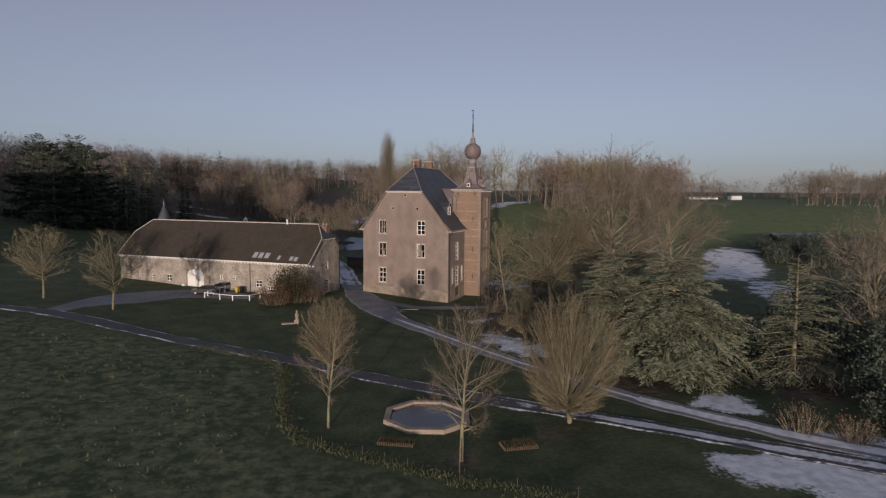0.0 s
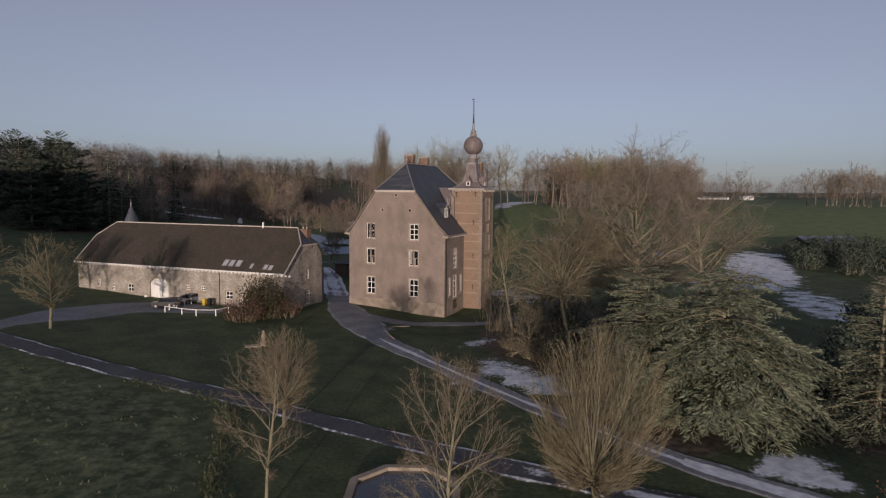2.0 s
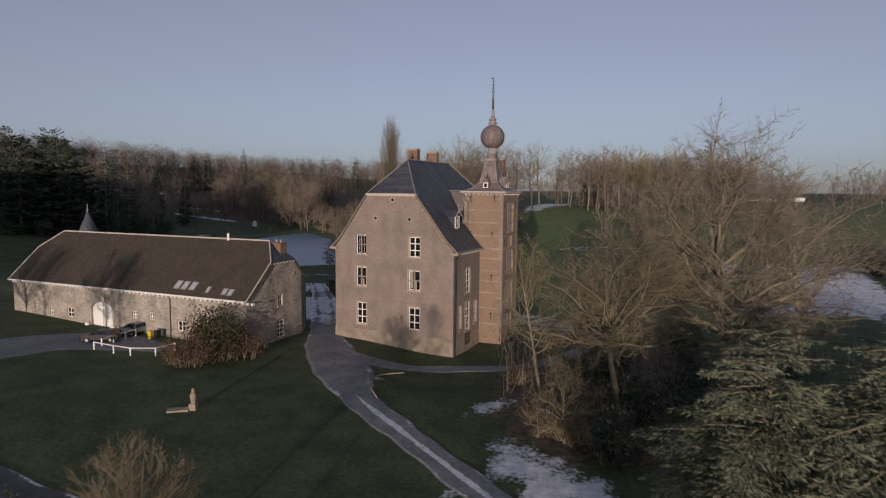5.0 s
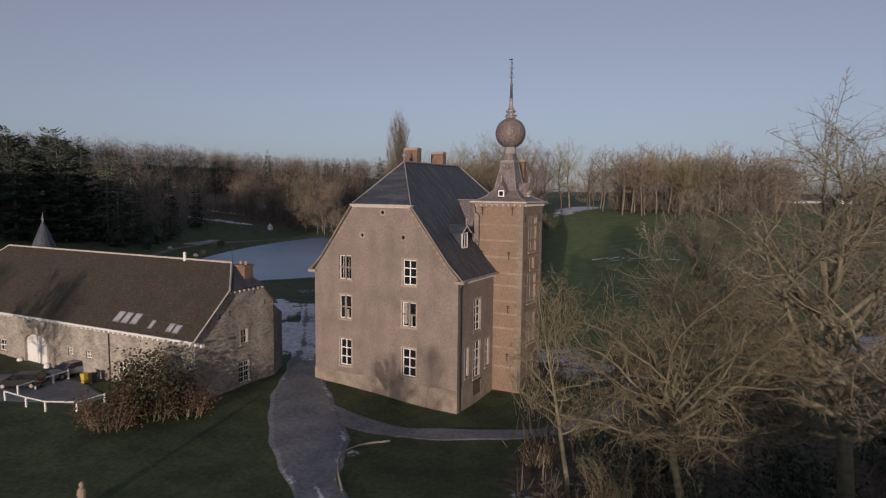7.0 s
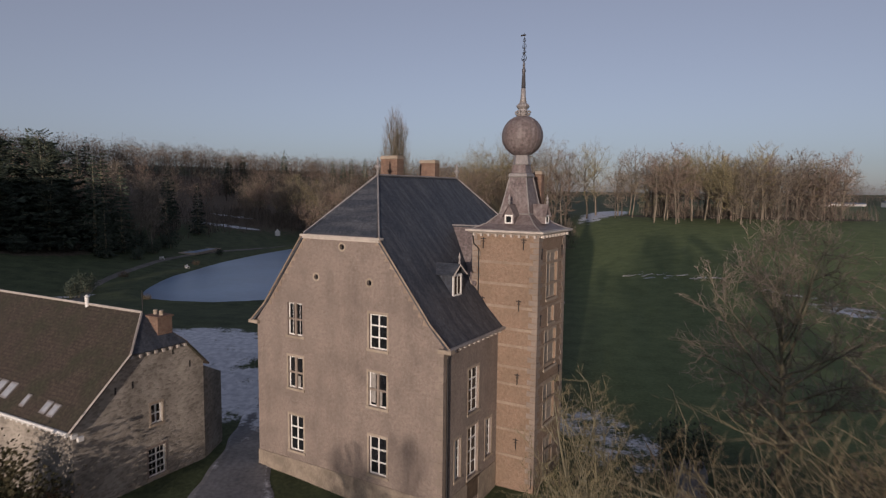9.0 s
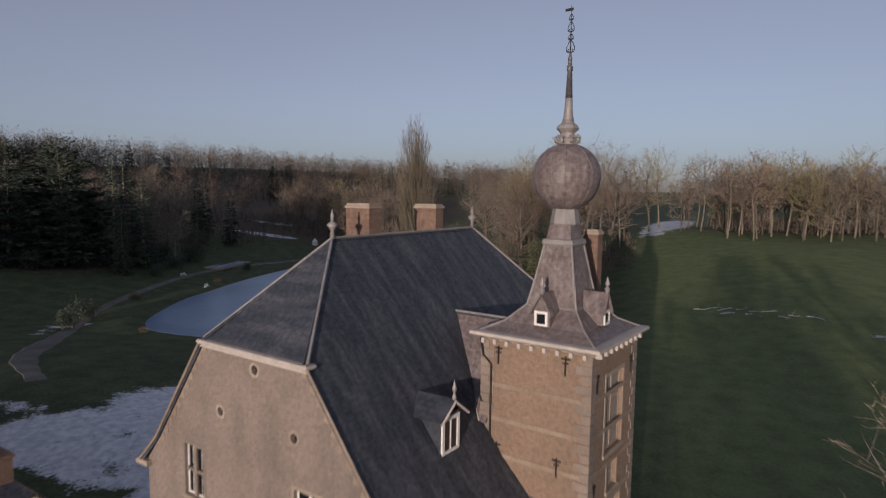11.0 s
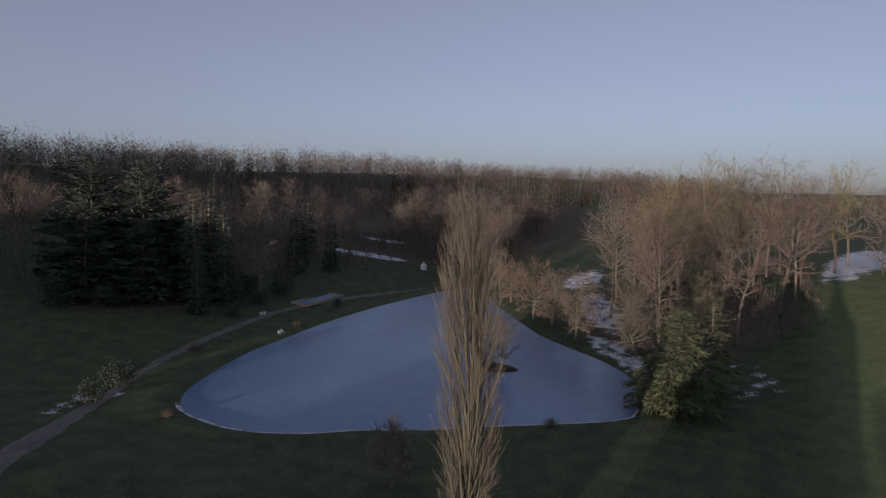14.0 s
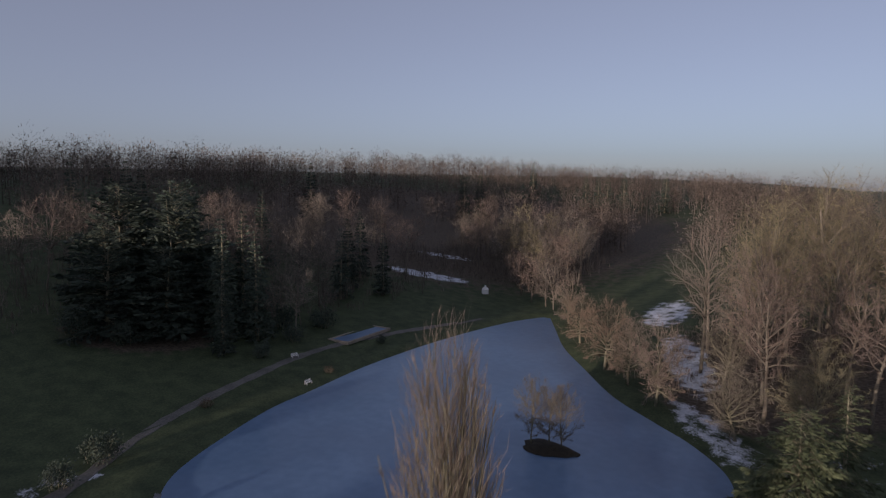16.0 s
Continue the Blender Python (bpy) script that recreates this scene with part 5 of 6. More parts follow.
tree_of("park_tree", bare_tree(16, 22, 17, 3, 0.32, 84, 24, 13, 10, 2, twig_r=0.022, fork=0.6, top=0.62, wide=1.2, bend=0.13), on_ground(27, 126), BARK, TWIG, "bare tree behind the loop drive", group=BIG)
tree_of("park_tree", bare_tree(17, 26, 20, 4, 0.4, 84, 24, 14, 11, 2, twig_r=0.022, fork=0.6, top=0.62, wide=1.2, bend=0.13), on_ground(42, 112), BARK, TWIG, "bare tree with a broad crown at the wood's edge", group=BIG)

# poplar on the pond bank
tree_of("poplar", bare_tree(21, 35.2, 6.0, 2.0, 0.4, 14, 80, 9, 6, 2, twig_r=0.011, wide=0.28, fork=0.74), on_ground(-15.2, 173), BARK, TWIG_POPLAR, "tall narrow bare poplar before the pond")


def conifer(seed, h, w, whorls, per, spray, needle, droop=0.25, clear=0.06, blade=0.34, ragged=0.25, power=0.85, bell=1.0, loose=0.0, fan=1.0, flat=0.0, slim=(0.13, 0.24)):
    """Trunk with whorls of drooping boughs set with needle sprays."""
    rng = random.Random(seed)
    t = Limbs(rng)
    t.limb((0, 0, -0.2), (0, 0, 1), h, h * 0.018 + 0.08, 0.02, 7, 0.01, 0.0, 8)
    v, f = [], []
    for i in range(whorls):
        q = (i + rng.random() * 0.6) / whorls
        z = h * (clear + (0.98 - clear) * q)
        reach0 = w / 2 * (1 - q ** bell) ** power + 0.25
        for k in range(per):
            az = k * 2 * math.pi / per + i * 1.3 + rng.uniform(-0.35, 0.35)
            reach = reach0 * rng.uniform(1 - ragged, 1 + ragged * 0.6)
            zb = z + rng.uniform(-loose, loose) * h / whorls
            d = Vector((math.cos(az), math.sin(az), 0.12 - droop * 0.4 + 0.5 * q))
            pts = t.limb((0, 0, zb), d, reach, 0.03 + 0.02 * reach * 0.4, 0.012, 3, 0.05, -droop * 0.22, 4)
            n = max(3, int(spray * reach / (w / 2)))
            for s in range(n):
                x = 0.18 + 0.82 * (s + rng.random()) / n
                j = min(int(x * 4), 3)
                p = pts[j].lerp(pts[j + 1], x * 4 - j if x < 1 else 1)
                along_ = (pts[j + 1] - pts[j]).normalized()
                side = along_.cross(Vector((0, 0, 1))).normalized() * rng.choice((-1, 1))
                out = rng.random() * reach * flat * (1.05 - x)
                p = p + side * out + along_ * out * 0.5 - Vector((0, 0, out * 0.22))
                dd = (along_ * rng.uniform(0.3, 1) + side * rng.uniform(0.2, 1.0) * fan + Vector((0, 0, rng.uniform(-0.5, 0.25)))).normalized()
                ln = blade * rng.uniform(0.7, 1.7) * (0.6 + reach * 0.16)
                wd = ln * rng.uniform(*slim)
                up = dd.cross(Vector((rng.gauss(0, 1), rng.gauss(0, 1), rng.gauss(0, 1)))).normalized() * wd
                b = len(v)
                v += [p, p + dd * ln * 0.5 + up, p + dd * ln, p + dd * ln * 0.55 - up]
                f.append((b, b + 1, b + 2, b + 3))
    me = bpy.data.meshes.new("crown")
    me.from_pydata([tuple(p) for p in v], [], f)
    me.materials.append(needle)
    return t.wood.mesh("trunk", BARK, True), me


def conifer_thing(name, data, m, label, group=""):
    e = thing(name, m, label, "tree", group)
    part("trunk", data[0], None, e)
    part("crown", data[1], None, e)
    return e


CED = "cedars by the drive"
SHAPE = dict(droop=0.58, blade=0.21, ragged=0.5, power=0.55, bell=2.6, clear=0.06, loose=3.0, fan=1.1, flat=0.42, slim=(0.08, 0.14))
conifer_thing("cedar", conifer(31, 12.4, 11.5, 25, 10, 300, CEDAR, **SHAPE), on_ground(19.4, 70.6), "broad blue-green cedar with drooping sprays", CED)
conifer_thing("cedar", conifer(32, 13.0, 14.5, 27, 10, 330, CEDAR, **SHAPE), on_ground(25.6, 68.2), "broad blue-green cedar with drooping sprays", CED)
conifer_thing("conifer", conifer(33, 13.8, 12, 20, 7, 260, CEDAR, droop=0.38, blade=0.22, ragged=0.5, power=0.85, loose=1.0, fan=1.1, flat=0.4, slim=(0.08, 0.14)), on_ground(37.7, 66), "blue-green conifer in dark undergrowth")
conifer_thing("conifer", conifer(34, 17, 17, 24, 8, 110, GREEN_NEEDLE, droop=0.5, blade=0.5, ragged=0.4, power=0.75, loose=1.5, fan=0.9, flat=0.35, slim=(0.07, 0.13)), on_ground(-4, 233), "green drooping conifer on the pond bank")
conifer_thing("conifer", conifer(38, 17, 10, 22, 7, 55, GREEN_NEEDLE, droop=0.45, blade=0.4, ragged=0.4, power=0.85, loose=1.0, fan=1.3), on_ground(0.5, 245), "slim green conifer at the wood's edge")
dark = conifer(35, 34, 23, 20, 8, 80, NEEDLE, droop=0.12, blade=0.75, flat=0.35, slim=(0.09, 0.17), ragged=0.6, power=0.68, clear=0.08, bell=1.45, loose=1.2, fan=1.5)
fir = conifer(37, 30, 9, 20, 6, 22, NEEDLE, droop=0.35, blade=1.0, ragged=0.2, power=0.85, clear=0.05)
slim = conifer(36, 30, 9, 26, 8, 26, NEEDLE, droop=0.35, blade=0.8, ragged=0.2, power=0.85, clear=0.05)
DARK = "dark conifers on the slope"
for i, (x, y, s) in enumerate(((-146, 250, 1.0), (-137, 243, 0.92), (-152, 238, 0.95), (-131, 236, 0.62), (-141, 228, 0.75))):
    conifer_thing("cedar_of_slope", dark, on_ground(x, y, i * 67, s), "tall broad dark cedar with level boughs", DARK)
for i, (x, y, s) in enumerate(((-124, 246, 0.98), (-119, 252, 0.9), (-128, 256, 1.0), (-116, 240, 0.6), (-165, 262, 1.0), (-172, 300, 0.9))):
    conifer_thing("spruce", slim, on_ground(x, y, i * 50, s), "slim dark spruce on the slope", DARK)

for i, (x, y, s) in enumerate(((-237, 390, 1.0), (-226, 640, 1.05), (-209, 499, 0.95), (-204, 510, 1.0), (-214, 505, 0.9), (-111, 612, 1.0), (-219, 273, 0.95), (-219, 285, 0.9), (-218, 279, 1.0), (-168, 608, 0.92),
                               (-141, 614, 0.95), (-152, 610, 0.9), (-160, 612, 0.9), (-246, 274, 0.9), (-132, 296, 0.75), (-138, 306, 0.8), (-128, 312, 0.7), (-146, 322, 0.8), (-24, 318, 0.7), (-16, 326, 0.75))):
    conifer_thing("fir", fir, on_ground(x, y, i * 41, s), "dark pointed fir standing in the woods", "firs in the woods")

# woods: a few kinds of forest tree, set out over the slopes
LEAN_ON = dict(tseg=1, bseg=1, wide=1.35, lsides=3, lseg=4, bend=0.12, lift=0.01, bsides=0, top=0.72)
TALL = dict(twig_r=0.021, tseg=1, bseg=2, wide=1.25, lseg=6, bend=0.13, bsides=0)
KINDS = [bare_tree(41, 24, 15, 8, 0.27, 78, 15, 9, 7, 0, twig_r=0.045, fork=0.62, **LEAN_ON), bare_tree(42, 22, 15, 7, 0.27, 80, 15, 9, 7, 0, twig_r=0.045, fork=0.6, **LEAN_ON),
         bare_tree(43, 26, 13, 10, 0.26, 70, 15, 9, 7, 0, twig_r=0.045, fork=0.66, **LEAN_ON), bare_tree(44, 19, 16, 3, 0.24, 82, 15, 9, 7, 0, twig_r=0.045, fork=0.58, **LEAN_ON),
         bare_tree(45, 35, 18, 11, 0.4, 72, 17, 11, 9, 1, fork=0.66, top=0.75, **TALL), bare_tree(46, 33, 20, 8, 0.38, 78, 17, 11, 9, 1, fork=0.62, top=0.7, **TALL)]
KIND_MESH = [(t.wood.mesh("trunk", DARK_BARK, True), [t.twig_mesh("crown", m) for m in (TWIG, TWIG_RED, TWIG_YELLOW)]) for t in KINDS]


def wood(rng, outline, count, group, scale=(0.85, 1.15), tones=(0, 0, 1, 2), gap=4.0, label="bare winter tree with brown twigs", kinds=(0, 1, 2, 3)):
    """Forest trees scattered inside an outline, none closer than gap."""
    loop = np.array(outline, float)
    lo, hi = loop.min(0), loop.max(0)
    got, tries = [], 0
    while len(got) < count and tries < count * 60:
        tries += 1
        x, y = rng.uniform(lo[0], hi[0]), rng.uniform(lo[1], hi[1])
        if float(signed_distance(np.array([x]), np.array([y]), loop)[0]) > 0 or any((x - a) ** 2 + (y - b) ** 2 < gap * gap for a, b in got):
            continue
        got.append((x, y))
        w, c = KIND_MESH[rng.choice(kinds)]
        e = thing("forest_tree", on_ground(x, y, rng.uniform(0, 360), rng.uniform(*scale)), label, "tree", group)
        part("trunk", w, None, e)
        part("crown", c[rng.choice(tones)], None, e)


rng = random.Random(5)
wood(rng, [(-16, 268), (-27, 292), (-29, 330), (-14, 352), (10, 340), (18, 305), (8, 270)], 27, "wood on the east bank", (0.78, 1.1), (0, 1, 2), 7.0, kinds=(4, 5))
wood(rng, [(-18, 326), (10, 326), (12, 344), (-16, 346)], 7, "wood on the east bank", (1.12, 1.22), (0, 2), 5.5, kinds=(4, 5))
wood(rng, [(31, 334), (42, 318), (57, 301), (74, 304), (90, 308), (118, 336), (142, 362), (130, 388), (75, 384), (46, 356)], 84, "wood beyond the field", (1.0, 1.22), gap=5.0)
wood(rng, [(14, 318), (32, 318), (34, 352), (10, 356)], 5, "wood beyond the field", (0.95, 1.05), gap=9.0, kinds=(5,))
wood(rng, [(-80, 343), (-86, 380), (-98, 440), (-150, 430), (-165, 400), (-115, 378), (-95, 350)], 48, "wood behind the pond", (0.85, 1.15))
wood(rng, [(-112, 268), (-124, 300), (-130, 330), (-170, 380), (-220, 380), (-230, 290), (-160, 268)], 38, "wood on the west slope", (0.85, 1.1), (0, 0, 1))
wood(rng, [(-150, 215), (-200, 205), (-240, 260), (-170, 262)], 14, "wood on the west slope", (0.8, 1.05), (0, 0, 1))
wood(rng, [(208, 372), (330, 380), (340, 410), (212, 400)], 54, "wood on the skyline", (0.95, 1.25), (0, 0), kinds=(1, 3, 3))
wood(rng, [(-112, 246), (-130, 250), (-136, 292), (-115, 287)], 8, "wood on the west slope", (0.55, 0.8), (0,), 4.5)
BANK = "bare trees on the pond bank"
ROUND = dict(tseg=1, bseg=2, wide=1.3, lseg=6, bend=0.16, lift=-0.01, top=0.5, fork=0.46, low=0.7)
willow = bare_tree(71, 16.5, 15, 3, 0.36, 96, 22, 12, 10, 2, twig_r=0.023, **ROUND)
alder_tree = bare_tree(72, 18, 13, 3, 0.3, 88, 22, 12, 10, 2, twig_r=0.022, **ROUND)
round_trunks = [t.wood.mesh("trunk", BARK, True) for t in (willow, alder_tree)]
round_crowns = [willow.twig_mesh("crown", TWIG_WILLOW), alder_tree.twig_mesh("crown", TWIG_RED), willow.twig_mesh("crown", TWIG), alder_tree.twig_mesh("crown", TWIG_YELLOW)]
for i, (x, y, s, k, c, lab) in enumerate(((-45, 287, 1.05, 0, 0, "broad round willow with orange-brown twigs on the bank"), (-29.5, 270, 1.0, 1, 1, "round bare tree with russet twigs on the bank"),
                                          (-14.5, 261, 0.86, 0, 2, "crooked bare tree with pale limbs on the bank"), (-38, 281, 0.85, 1, 1, "round bare tree with russet twigs on the bank"),
                                          (-58, 306, 0.85, 0, 0, "broad round willow with orange-brown twigs on the bank"), (-69, 326, 0.85, 1, 1, "round bare tree with russet twigs on the bank"),
                                          (-3, 262, 1.1, 1, 3, "tall bare tree with ochre twigs at the wood's edge"), (-20, 284, 1.0, 0, 2, "crooked bare tree with pale limbs on the bank"))):
    e = thing("bank_tree", on_ground(x, y, 47 * i, s), lab, "tree", BANK)
    part("trunk", round_trunks[k], None, e)
    part("crown", round_crowns[c], None, e)


FAR_TWIG = material("distant_twigs", (0.092, 0.074, 0.06), (0.195, 0.152, 0.12), scale=0.07, fine=1.2, bump=0, island=0.45)
fn, fl = FAR_TWIG.node_tree.nodes, FAR_TWIG.node_tree.links
tone_in, tone_hsv = fn.new("ShaderNodeAttribute"), fn.new("ShaderNodeHueSaturation")      # each tree has its own tone
tone_in.attribute_name = "tone"
fl.new(fn["Principled BSDF"].inputs["Base Color"].links[0].from_socket, tone_hsv.inputs["Color"])
fl.new(tone_in.outputs["Fac"], tone_hsv.inputs["Value"]), fl.new(tone_hsv.outputs["Color"], fn["Principled BSDF"].inputs["Base Color"])


def far_woods():
    """The distant forest as one mesh of slivers: too many trees to count."""
    r = np.random.RandomState(9)
    regions = [((-420, -100), (430, 900), 800), ((-110, 6), (440, 800), 360), ((-420, -225), (270, 460), 250), ((60, 420), (700, 1100), 200), ((-900, -380), (350, 1000), 160), ((-440, -330), (180, 520), 230), ((330, 900), (420, 700), 120), ((58, 128), (322, 376), 40)]
    V, F, tones = [], [], []
    k = 0
    for (x0, x1), (y0, y1), n in regions:
        x, y = r.uniform(x0, x1, n), r.uniform(y0, y1, n)
        valley = (np.abs(x - (-62 - (y - 330) * 0.12)) < 17 + 5 * np.sin(y * 0.05)) & (y < 600)
        x, y = x[~valley], y[~valley]
        z = height(x, y)
        for a, b, c in zip(x, y, z):
            h = r.uniform(15, 27)
            if r.rand() < 0.07:
                h *= 1.15
            m = 215
            tone = r.choice((0.5, 0.75, 1.0, 1.25)) * r.uniform(0.85, 1.15)
            wide = r.uniform(0.24, 0.36) * h
            dr = r.normal(size=(m, 3))
            dr /= np.linalg.norm(dr, axis=1)[:, None]
            dr *= np.cbrt(r.uniform(0.05, 1, m))[:, None]
            p = np.array((a, b, c + h * 0.49)) + dr * np.array((wide, wide, 0.5 * h))
            d = (r.normal(size=(m, 3)) * 0.75 + dr * 0.8 + np.array((0, 0, 0.25))) * r.uniform(0.45, 1.35, m)[:, None]
            s = r.normal(size=(m, 3)) * 0.105
            tri = np.stack([p - s, p + s, p + d], 1).reshape(-1, 3)
            tr = np.array([(a - 0.25, b, c - 1), (a + 0.25, b, c - 1), (a, b, c + h * 0.8), (a, b - 0.25, c - 1), (a, b + 0.25, c - 1), (a, b, c + h * 0.8)])
            V.append(np.concatenate([tri, tr]))
            tones.append(np.full(len(tri) + 6, tone))
            F.append(np.arange(len(tri) + 6).reshape(-1, 3) + k)
            k += len(tri) + 6
    me = bpy.data.meshes.new("far_wood")
    me.from_pydata(np.concatenate(V).tolist(), [], np.concatenate(F).tolist())
    me.materials.append(FAR_TWIG)
    me.attributes.new("tone", "FLOAT", "POINT").data.foreach_set("value", np.concatenate(tones).astype(np.float32))
    tagged(new("far_wood", me), "distant brown leafless forest on the hills", "wood", kind="stuff")


far_woods()


def understory():
    """Saplings and brush below the woods, too many to count."""
    r = np.random.RandomState(4)
    V, F, k = [], [], 0
    for x0, x1, y0, y1, n in ((-36, 22, 276, 345, 240), (52, 134, 326, 372, 420), (-160, -90, 362, 436, 360), (-228, -118, 272, 380, 520), (-235, -150, 205, 262, 200), (8, 45, 86, 126, 110), (38, 60, 56, 84, 60)):
        x, y = r.uniform(x0, x1, n), r.uniform(y0, y1, n)
        for a, b, c in zip(x, y, height(x, y)):
            m, h = 18, r.uniform(1.5, 6.5) * (1.6 if b > 200 and abs(a) > 45 else 0.8)
            p = np.stack([a + r.normal(0, 0.9, m), b + r.normal(0, 0.9, m), np.full(m, c) + h * r.uniform(0, 0.45, m)], 1)
            d = np.stack([r.normal(0, 0.5, m), r.normal(0, 0.5, m), h * r.uniform(0.25, 0.6, m)], 1)
            s = r.normal(size=(m, 3)) * 0.05
            tri = np.stack([p - s, p + s, p + d], 1).reshape(-1, 3)
            V.append(tri), F.append(np.arange(3 * m).reshape(-1, 3) + k)
            k += 3 * m
    me = bpy.data.meshes.new("brushwood")
    me.from_pydata(np.concatenate(V).tolist(), [], np.concatenate(F).tolist())
    me.materials.append(TWIG)
    tagged(new("brushwood", me), "brown leafless brushwood under the trees", "brushwood", kind="stuff")


understory()

# ---- shrubs ----


def bush(seed, w, d, h, leaves, stems, size=0.22, thin=0.28):
    """Stems that fan out of the ground, set with small leaves in loose clumps."""
    rng = random.Random(seed)
    t = Limbs(rng)
    v, f = [], []
    tips = []
    for i in range(stems):
        a, q = rng.uniform(0, 6.28), math.sqrt(rng.random())
        base = Vector((math.cos(a) * q * w * 0.3, math.sin(a) * q * d * 0.3, -0.1))
        top = Vector((math.cos(a) * q * w * 0.5, math.sin(a) * q * d * 0.5, h * math.sqrt(max(0.08, 1 - 0.8 * q * q)) * rng.uniform(0.75, 1.0)))
        pts = t.limb(base, top - base, (top - base).length, 0.05, 0.012, 4, 0.09, 0.02, 5)
        tips += pts[2:]
    for i in range(leaves):
        p = rng.choice(tips) + Vector((rng.gauss(0, thin), rng.gauss(0, thin), rng.gauss(0, thin))) * (0.4 + 0.25 * h)
        if p.z < 0.05:
            continue
        dd = Vector((rng.gauss(0, 1), rng.gauss(0, 1), rng.gauss(0.3, 0.7))).normalized()
        ln = size * rng.uniform(0.6, 1.4)
        s = dd.cross(Vector((rng.gauss(0, 1), rng.gauss(0, 1), rng.gauss(0, 1)))).normalized() * ln * 0.35
        b = len(v)
        v += [p, p + dd * ln * 0.5 + s, p + dd * ln, p + dd * ln * 0.5 - s]
        f.append((b, b + 1, b + 2, b + 3))
    me = bpy.data.meshes.new("foliage")
    me.from_pydata([tuple(p) for p in v], [], f)
    return t.wood.mesh("stem", BARK, True), me


def bush_thing(data, mat, m, label, name="shrub", group=""):
    e = thing(name, m, label, "shrub", group)
    part("stem", data[0], None, e)
    me = data[1]
    if not me.materials:
        me.materials.append(mat)
    part("foliage", me, None, e)
    return e


RUSSET = material("russet_leaves", (0.05, 0.028, 0.018), (0.14, 0.08, 0.05), scale=0.8, fine=6, bump=0, spread=0.2)
bush_thing(bush(1, 5.8, 5.0, 6.4, 5200, 34, 0.26, 0.3), EVERGREEN, on_ground(-26.2, 107.6), "tall dark evergreen shrub before the barn")
bush_thing(bush(2, 6.0, 4.2, 3.8, 2600, 40, 0.18, 0.3), RUSSET, on_ground(-28.4, 104.6), "russet twiggy shrub before the barn")
bush_thing(bush(3, 6.0, 3.6, 3.4, 2200, 40, 0.18, 0.3), RUSSET, on_ground(-23.6, 108.6), "russet twiggy shrub before the barn")
dark_bush = bush(4, 6, 6, 4.6, 1900, 16, 0.3, 0.32)
brown_bush = bush(5, 4.4, 4.0, 2.6, 700, 70, 0.16, 0.3)
UNDER = "undergrowth beside the drive"
for i, (x, y, s) in enumerate(((14, 84, 0.9), (18, 92, 1.0), (13.5, 99, 0.8), (19, 104, 0.9), (25, 98, 1.1), (24, 90, 1.0), (41, 58, 1.1), (46, 64, 1.3), (37, 72, 1.2), (45, 52, 0.9), (30, 116, 1.0),
                                (36, 106, 1.1), (94, 176, 1.3), (101, 183, 1.4), (104, 190, 1.5), (110, 194, 1.4), (117, 197, 1.4), (98, 191, 1.2), (108, 182, 1.5), (124, 198, 1.4), (100, 168, 1.5), (112, 172, 1.6), (20.5, 128, 0.9), (14.5, 101, 0.9), (39, 52, 0.9), (48, 72, 1.4), (52, 86, 1.5), (43, 78, 1.4), (35, 79, 1.2), (54, 66, 1.5), (60, 80, 1.6), (31, 84, 1.2), (66, 96, 1.5), (58, 98, 1.4), (-92, 199, 1.0), (-88, 191, 0.8), (-113, 258, 1.0), (-116, 272, 1.2), (-110, 246, 0.8),
                                (-100, 276, 0.5), (-127, 250, 1.4), (-122, 262, 1.3), (-135, 268, 1.5), (-143, 222, 1.4), (-150, 246, 1.5), (-133, 228, 1.2))):
    bush_thing(dark_bush, NEEDLE, on_ground(x, y, 53 * i, s), "dense dark evergreen shrub", group=UNDER)
for i, (x, y, s) in enumerate(((30.5, 51.5, 1.0), (33.5, 49.2, 0.9), (36.5, 44, 1.0), (33, 38.5, 1.0), (12, 88, 1.0), (10, 93, 0.9), (17, 97, 1.1), (8.5, 104, 0.8), (13, 107, 0.9), (20, 118, 1.2), (-72, 192.5, 0.5), (-98, 222, 0.7),
                                (-94, 250, 0.6), (-20, 216, 0.6))):
    bush_thing(brown_bush, RUSSET, on_ground(x, y, 71 * i, s), "low brown leafless shrub", group="brown shrubs")
tree_of("small_tree", bare_tree(51, 8.6, 6.6, 1.6, 0.2, 76, 24, 10, 9, 2, twig_r=0.02, fork=0.65, low=0.4, wide=1.2, bend=0.14), on_ground(-31.1, 188.6), BARK, TWIG, "small crooked bare tree by the pond")

# ---- island ----
isle = thing("island", pose(-39.2, 242, -0.5), "small dark island in the frozen pond", "island")
g = Geo()
prof = [(4.6, 0.0), (4.4, 0.35), (3.6, 0.7), (2.0, 0.95), (0.3, 1.0)]
g.loft([[(r * (1 + 0.13 * math.sin(3 * a + 1) + 0.07 * math.sin(7 * a)) * math.cos(a), 0.62 * r * (1 + 0.13 * math.sin(3 * a + 1)) * math.sin(a), z) for a in [2 * math.pi * k / 22 for k in range(22)]] for r, z in prof])
SOIL = material("peaty_soil", (0.018, 0.015, 0.01), (0.05, 0.04, 0.026), scale=1.2, fine=9, bump=0.6)
part("mound", g, SOIL, isle)
for i, (x, y) in enumerate(((-42, 241.5), (-37.2, 242.6), (-39.5, 243))):
    tree_of("alder", bare_tree(60 + i, 11.5 - i, 7.5, 1.0, 0.13, 62, 18, 9, 9, 2, twig_r=0.016, fork=0.65), pose(x, y, 0.3), BARK, TWIG, "thin bare alder on the island", group="alders on the island")

# ---- lawn things ----
basin = thing("octagonal_basin", pose(-1.3, 54.1, height_at(-1.3, 54.1)), "octagonal stone basin with still dark water", "basin")


